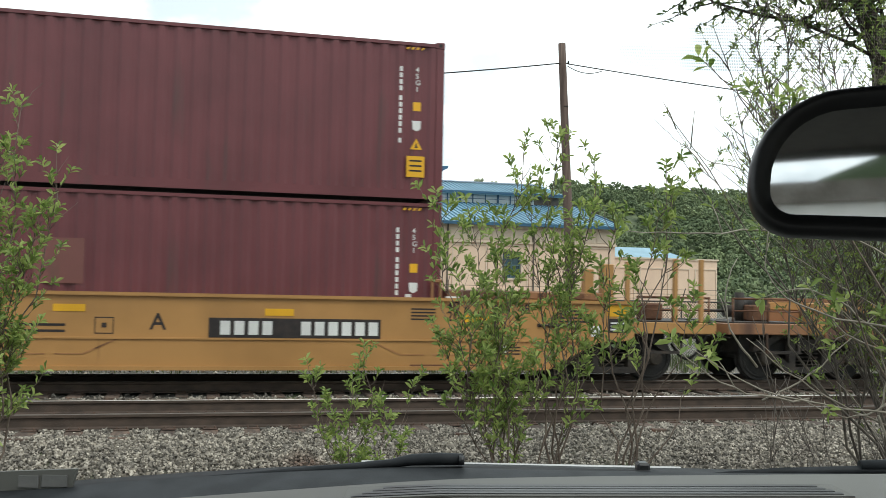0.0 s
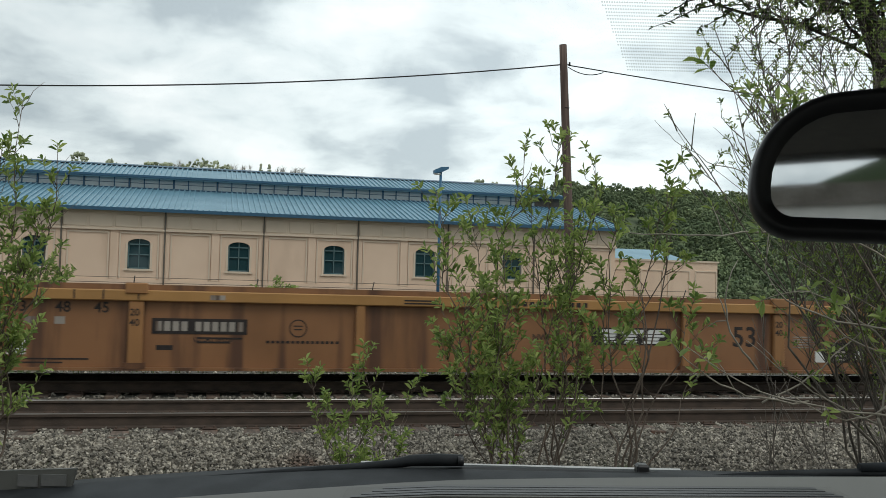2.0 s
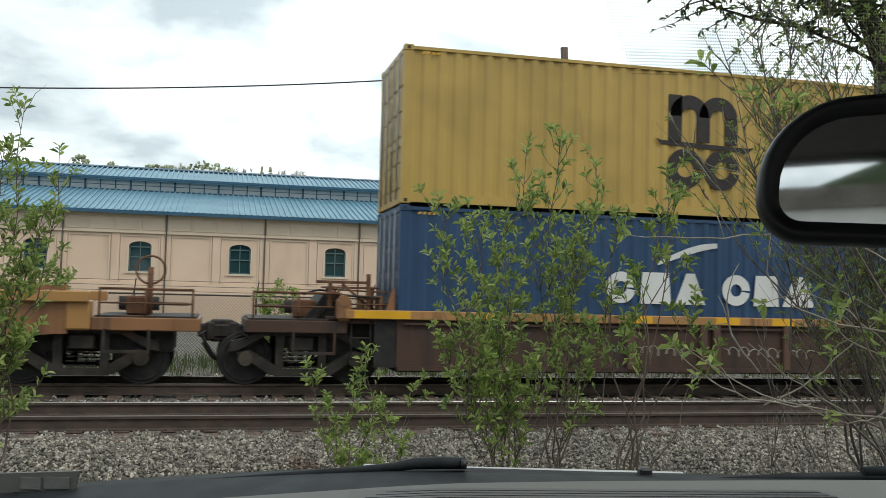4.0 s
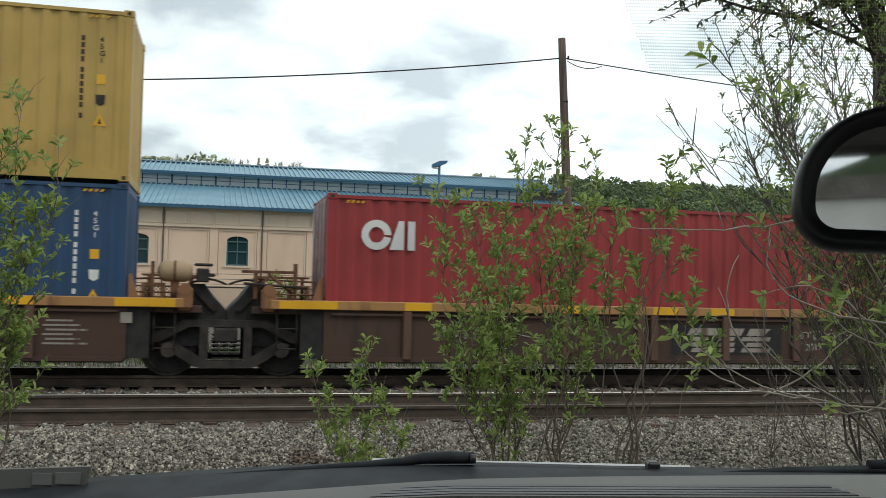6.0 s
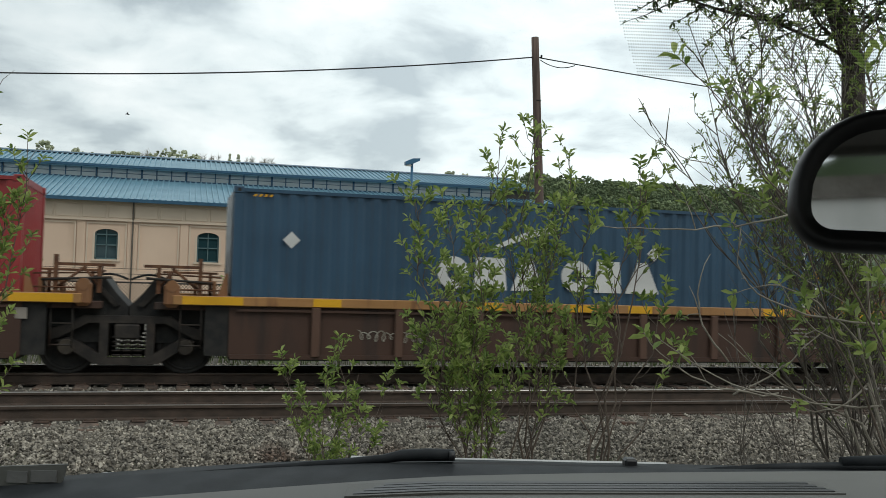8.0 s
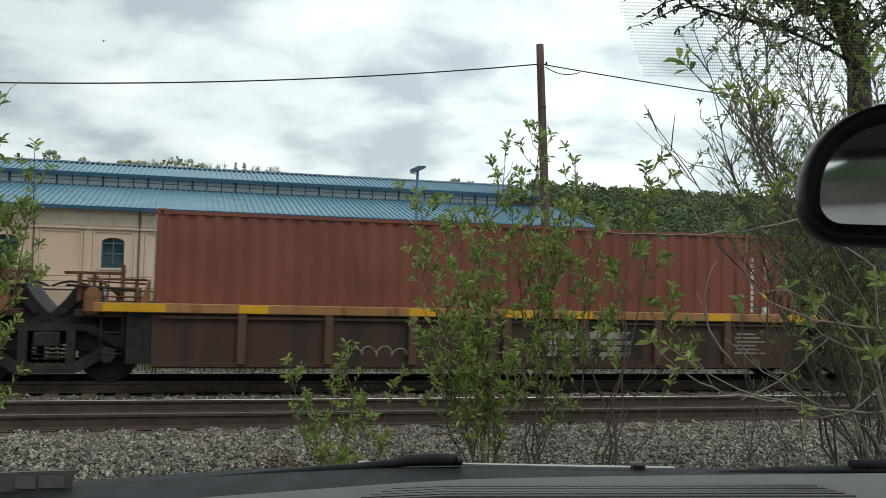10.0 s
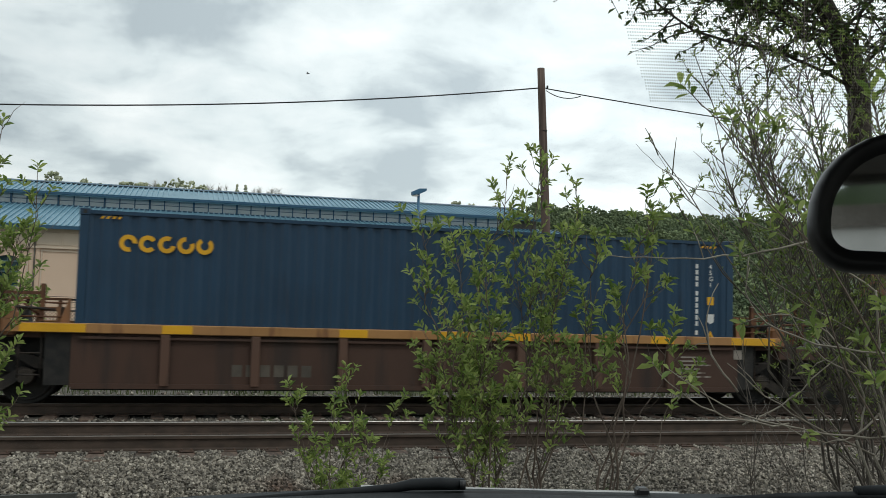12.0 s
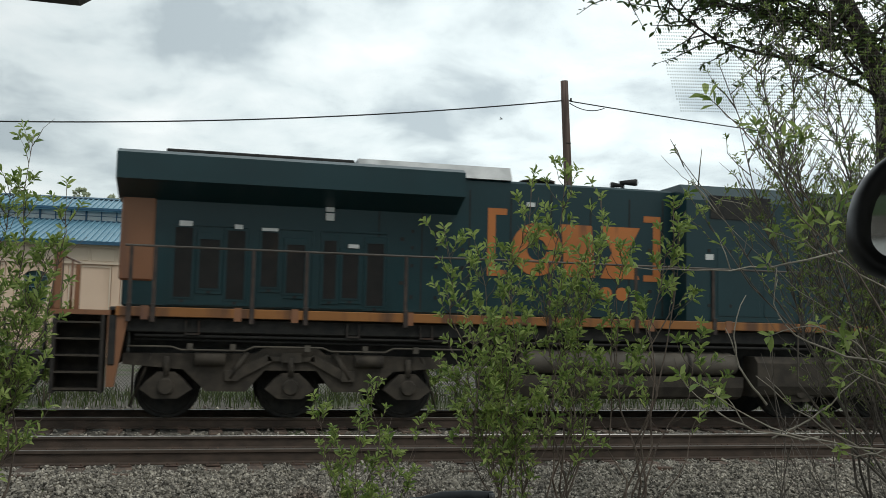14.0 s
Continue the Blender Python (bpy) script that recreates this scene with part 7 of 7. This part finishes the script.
def build_car():
    c = thing("parked_car", CAR, "interior of a parked car with grey dashboard and wipers", "car")
    # dashboard: a broad lofted slab, its far edge curved
    bm = bmesh.new()
    nx = 24
    rows = []
    for j, (off, dz) in enumerate(((0.0, -0.10), (0.004, -0.012), (-0.02, 0.0), (-0.30, 0.004), (-0.50, -0.01), (-0.62, -0.08), (-0.64, -0.35))):
        row = []
        for i in range(nx + 1):
            x = -0.85 + 1.75 * i / nx
            far = 1.285 + 0.055 * x - 0.10 * max(0.0, 0.25 - x) ** 1.5 - 0.02 * max(0.0, x - 0.5)
            row.append(bm.verts.new((x, far + off, 1.379 + dz - 0.06 * max(0.0, -x) + 0.018 * max(0.0, x))))
        rows.append(row)
    for a, b in zip(rows, rows[1:]):
        for i in range(nx):
            bm.faces.new((a[i], a[i + 1], b[i + 1], b[i]))
    part("dashboard", bm, M["dash"], c, "grey grained dashboard top", smooth=True)
    # defroster slots
    def dash_z(x):
        return 1.379 - 0.06 * max(0.0, -x) + 0.018 * max(0.0, x)
    line = [-0.115, -0.05, 0.0, 0.25, 0.50]
    v = part("defroster_vent", prisms("y", 1.136, 1.206, [(x, dash_z(x) + 0.0015) for x in line] + [(x, dash_z(x) + 0.0040) for x in line[::-1]]), M["dash"], c, "flush defroster grille")
    for k in range(4):
        e = [-0.105 + 0.012 * k, 0.0, 0.25, 0.49 - 0.005 * k]
        part("vent_slot", prisms("y", 1.144 + 0.0145 * k, 1.1550 + 0.0145 * k, [(x, dash_z(x) + 0.0042) for x in e] + [(x, dash_z(x) + 0.0050) for x in e[::-1]]), M["plastic"], v, "dark narrow slot")
    # cowl and wipers beyond the glass
    bm = bmesh.new()
    cow = []
    for i in range(25):
        x = -0.95 + 2.0 * i / 24
        z = 1.311 - 0.075 * max(0.0, -0.05 - x) ** 1.3 + 0.012 * max(0, x - 0.3)
        y = 1.74 - 0.06 * x * x
        cow.append([bm.verts.new(p) for p in ((x, y - 0.30, z - 0.03), (x, y - 0.05, z), (x, y + 0.03, z - 0.004), (x, y + 0.10, z - 0.05))])
    for a, b in zip(cow, cow[1:]):
        for k in range(3):
            bm.faces.new((a[k], b[k], b[k + 1], a[k + 1]))
    part("cowl", bm, M["cowl"], c, "dusty black plastic cowl", smooth=True)
    bm = bmesh.new()
    tube(bm, [(-0.46, 1.69, 1.281), (-0.30, 1.70, 1.296), (-0.15, 1.71, 1.309), (-0.085, 1.715, 1.315), (-0.05, 1.715, 1.322), (0.0, 1.715, 1.3245), (0.044, 1.715, 1.3245)], [0.005, 0.006, 0.007, 0.008, 0.0105, 0.0115, 0.0105], 10)
    w = part("wiper_arm", bm, M["cowl"], c, "black wiper arm with a thick rounded end")
    part("arm_cap", rods(((0.036, 1.705, 1.3245), (0.046, 1.705, 1.3245), 0.0085), seg=12), M["plastic"], w)
    bm = bmesh.new()
    tube(bm, [(-0.50, 1.68, 1.262), (-0.30, 1.70, 1.287), (-0.1, 1.71, 1.300), (0.1, 1.72, 1.305), (0.42, 1.72, 1.302)], 0.009, 6)
    part("wiper_blade", bm, M["plastic"], w)
    bm = bmesh.new()
    tube(bm, [(0.46, 1.70, 1.304), (0.62, 1.72, 1.312), (0.78, 1.72, 1.318), (0.98, 1.72, 1.326)], [0.006, 0.009, 0.010, 0.012], 6)
    part("wiper_arm", bm, M["cowl"], c, "second wiper arm lying across the cowl")
    part("wiper_joint", rods(((0.765, 1.72, 1.326), (0.99, 1.72, 1.334), 0.010, 0.016), seg=12), M["cowl"], c)
    part("washer_nozzle", boxes((0.362, 0.385, 1.72, 1.75, 1.296, 1.323), bevel=0.004), M["plastic"], c)
    part("bonnet", prisms("x", -0.86, 0.96, [(1.84, 1.10), (1.84, 1.185), (2.0, 1.19), (2.6, 1.10), (3.0, 0.98), (3.12, 0.80), (3.12, 0.55), (1.84, 0.55)]), M["silver_body"], c, "pale painted bonnet")
    part("bonnet_edge", prisms("x", -0.15, 0.47, [(1.80, 1.20), (1.80, 1.288), (1.84, 1.297), (1.95, 1.27), (1.95, 1.20)]), M["silver_body"], c, "pale painted rear edge of the bonnet")
    part("bumper", boxes((-0.88, 0.98, 3.0, 3.22, 0.36, 0.62), bevel=0.05), M["plastic"], c)
    for x in (-0.66, 0.76):
        part("headlight", boxes((x - 0.17, x + 0.17, 3.05, 3.14, 0.70, 0.84), bevel=0.03), M["cl_glass"], c)
    part("body_side", boxes((-0.98, -0.951, -2.0, 1.84, 0.34, 1.06), (1.051, 1.08, -2.0, 1.84, 0.34, 1.06), bevel=0.01), M["silver_body"], c, "pale painted body side")
    # flat grey panel with two small squares and a pale strip on its left
    bk = part("cowl_box", prisms("y", 1.66, 1.668, [(-0.80, 1.262), (-0.642, 1.270), (-0.634, 1.304), (-0.80, 1.295)]), M["dash"], c, "flat grey panel over the cowl with a pale left edge")
    part("recess_line", boxes((-0.735, -0.70, 1.657, 1.66, 1.271, 1.291), (-0.694, -0.65, 1.657, 1.66, 1.273, 1.293)), M["headliner"], bk)
    part("pale_edge", boxes((-0.806, -0.80, 1.657, 1.66, 1.262, 1.294)), M["pale_label"], bk)
    # windscreen and its printed dots
    bm = bmesh.new()
    q = [bm.verts.new(p) for p in ((-0.95, 1.56, 1.25), (1.05, 1.56, 1.25), (0.95, 0.62, 2.05), (-0.85, 0.62, 2.05))]
    bm.faces.new(q)
    ws = part("windscreen", bm, M["screen_glass"], c)
    ws.visible_shadow = False
    bm = bmesh.new()
    for i in range(146):
        for j in range(54):
            u = 0.125 + 0.0022 * i + (0.0011 if j % 2 else 0)
            h = 1.955 - 0.0022 * j
            if u < 0.128 + 0.00165 * max(0, j - 29):
                continue
            y = 1.56 - 0.94 * (h - 1.25) / 0.80
            r = 0.00085
            bm.faces.new([bm.verts.new((u + r * math.cos(a * 1.047), y - 0.004, h + r * math.sin(a * 1.047))) for a in range(6)])
    tagged(part("printed_dots", bm, M["frit"], c, "grey printed dot band on the glass"), kind="stuff")
    # cabin shell
    visor = prisms("y", 0.545, 0.562, [(-0.52, 1.825), (-0.50, 1.8103), (-0.139, 1.8073), (-0.131, 1.8128), (-0.131, 2.02), (-0.52, 2.02)])
    bmesh.ops.transform(visor, matrix=CAR.inverted(), verts=visor.verts)
    part("sun_visor", visor, M["visor"], c, "folded grey-brown sun visor edge")
    part("roof_lining", boxes((-0.85, 0.95, -1.9, 0.60, 2.06, 2.12)), M["headliner"], c)
    part("side_pillar", boxes((-0.95, -0.87, -1.9, 1.5, 0.4, 1.02), (0.97, 1.05, -1.9, 1.5, 0.4, 1.02), (-0.93, -0.85, -0.4, -0.2, 1.02, 2.06), (0.95, 1.03, -0.4, -0.2, 1.02, 2.06)), M["headliner"], c)
    part("rear_panel", boxes((-0.85, 0.95, -1.96, -1.90, 0.4, 1.10), (-0.85, 0.95, -1.96, -1.90, 2.04, 2.10)), M["headliner"], c)
    part("cabin_floor", boxes((-0.9, 1.0, -1.9, 1.4, 0.30, 0.36)), M["headliner"], c)
    # tyres, so that it stands on the ground
    for x in (-0.82, 0.92):
        for y in (2.35, -1.35):
            part("tyre", rods(((x - 0.11, y, 0.30), (x + 0.11, y, 0.30), 0.36), seg=24), M["plastic"], c)
    part("chassis", boxes((-0.9, 1.0, -2.0, 2.6, 0.22, 0.30)), M["plastic"], c)


build_car()


def build_mirror():
    """Rear-view mirror: rounded housing, its glass turned to the driver, and the stalk."""
    m = thing("rear_view_mirror", CAR @ pose(0.157, 0.452, 1.691, 0, 0, -19), "black rear-view mirror with pale reflections", "car mirror")

    def outline(w, h, r_top, r_bot, grow=0.0):
        """Half of the housing from its rounded outer end; the top edge rises towards the middle."""
        pts = []
        for i in range(9):
            a = radians(180 - 90 * i / 8)
            pts.append((-w + r_top + (r_top + grow) * math.cos(a), h - r_top + (r_top + grow) * math.sin(a)))
        pts += [(0.0, h + 0.004 + grow), (w, h + grow)]
        pts += [(w, -h - grow), (0.0, -h - 0.004 - grow)]
        for i in range(9):
            a = radians(270 - 90 * i / 8)
            pts.append((-w + r_bot + (r_bot + grow) * math.cos(a), -h + r_bot + (r_bot + grow) * math.sin(a)))
        return pts
    bm = bmesh.new()
    layers = [(-0.004, -0.0092), (-0.012, -0.0035), (-0.010, 0.0), (0.004, 0.002), (0.022, 0.0), (0.032, -0.012)]
    loops = []
    for y, gr in layers:
        loops.append([bm.verts.new((u + 0.115, y, v)) for u, v in outline(0.123, 0.0335, 0.043, 0.020, gr)])
    for a, b in zip(loops, loops[1:]):
        for i in range(len(a)):
            bm.faces.new((a[i], a[(i + 1) % len(a)], b[(i + 1) % len(a)], b[i]))
    bm.faces.new(loops[-1])
    bmesh.ops.recalc_face_normals(bm, faces=bm.faces[:])
    part("housing", bm, M["plastic"], m, smooth=True)
    bm = bmesh.new()
    bm.faces.new([bm.verts.new((u + 0.115, -0.0045, v)) for u, v in outline(0.123, 0.0335, 0.043, 0.020, -0.0088)][::-1])
    bmesh.ops.recalc_face_normals(bm, faces=bm.faces[:])
    part("mirror_glass", bm, M["mirror"], m, "reflecting mirror glass")
    part("stalk", rods(((0.105, 0.02, -0.02), (0.12, 0.03, -0.075), 0.011, 0.013), ((0.12, 0.03, -0.075), (0.14, 0.08, -0.09), 0.013)), M["plastic"], m)


build_mirror()


def behind_car():
    """What the mirror shows: a pale wall behind the car and dark trees over it."""
    w = tagged(new("wall_behind"), "pale concrete wall with dark coping behind the car", "wall", kind="structure")
    w.matrix_basis = CAR @ pose(0, -9, 0)
    part("wall_face", boxes((-14, 14, -0.2, 0.0, -0.3, 2.62)), M["concrete"], w)
    part("coping", boxes((-14, 14, -0.25, 0.05, 2.62, 2.84)), M["ground"], w)
    for k in range(9):
        part("joint", boxes((-12 + 3 * k, -11.98 + 3 * k, 0.0, 0.004, -0.2, 2.62)), M["seam"], w)
    g = random.Random(51)
    bm = bmesh.new()
    for i in range(160):
        lump(bm, (g.uniform(-22, 26), g.uniform(-19, -13), g.uniform(1.0, 8.5)), g.uniform(1.0, 1.9), g)
    tagged(mesh_object("hedge_behind", bm, M["leaf_dark"]), "dark tall hedge behind the wall", "hedge", kind="stuff")


behind_car()


# ---- what moves ----
BIRD = [(0.0, 30.0, 5.0, 0), (6.4, 18.0, 5.0, 0), (7.5, -1.26, 13.36, 0), (7.7, -2.96, 13.74, 0), (9.8, -7.92, 19.78, 60), (10.2, -5.34, 20.97, 150), (11.0, 1.16, 21.54, 150), (12.5, 12.08, 20.7, 150), (14.0, 23.08, 19.65, 150)]      # seconds, x, z, heading


def motions():
    times = [0.0, 1.6, 3.2, 4.6, 6.0, 7.7, 9.8, 11.0, 12.5, 13.2, 14.0]
    run = [0.0, -13.38, -26.77, -38.48, -50.25, -64.40, -82.10, -92.28, -104.74, -110.60, -117.30]
    for ob, s in MOVERS:
        z = ob.matrix_basis.translation.z
        walk(ob, [(t, pose(s + x, Y_FAR, z)) for t, x in zip(times, run)])
    walk(bird, [(t, pose(x, 76, z, 0, 0, yaw)) for t, x, z, yaw in BIRD])
    steps = 200
    for w, x, r in WHEELS:
        rows = []
        for i in range(steps + 1):
            t = 14.0 * i / steps
            rows.append((t, pose(x, 0, r) @ Matrix.Rotation(-np.interp(t, times, [-v for v in run]) / r, 4, "Y")))
        walk(w, rows)


motions()
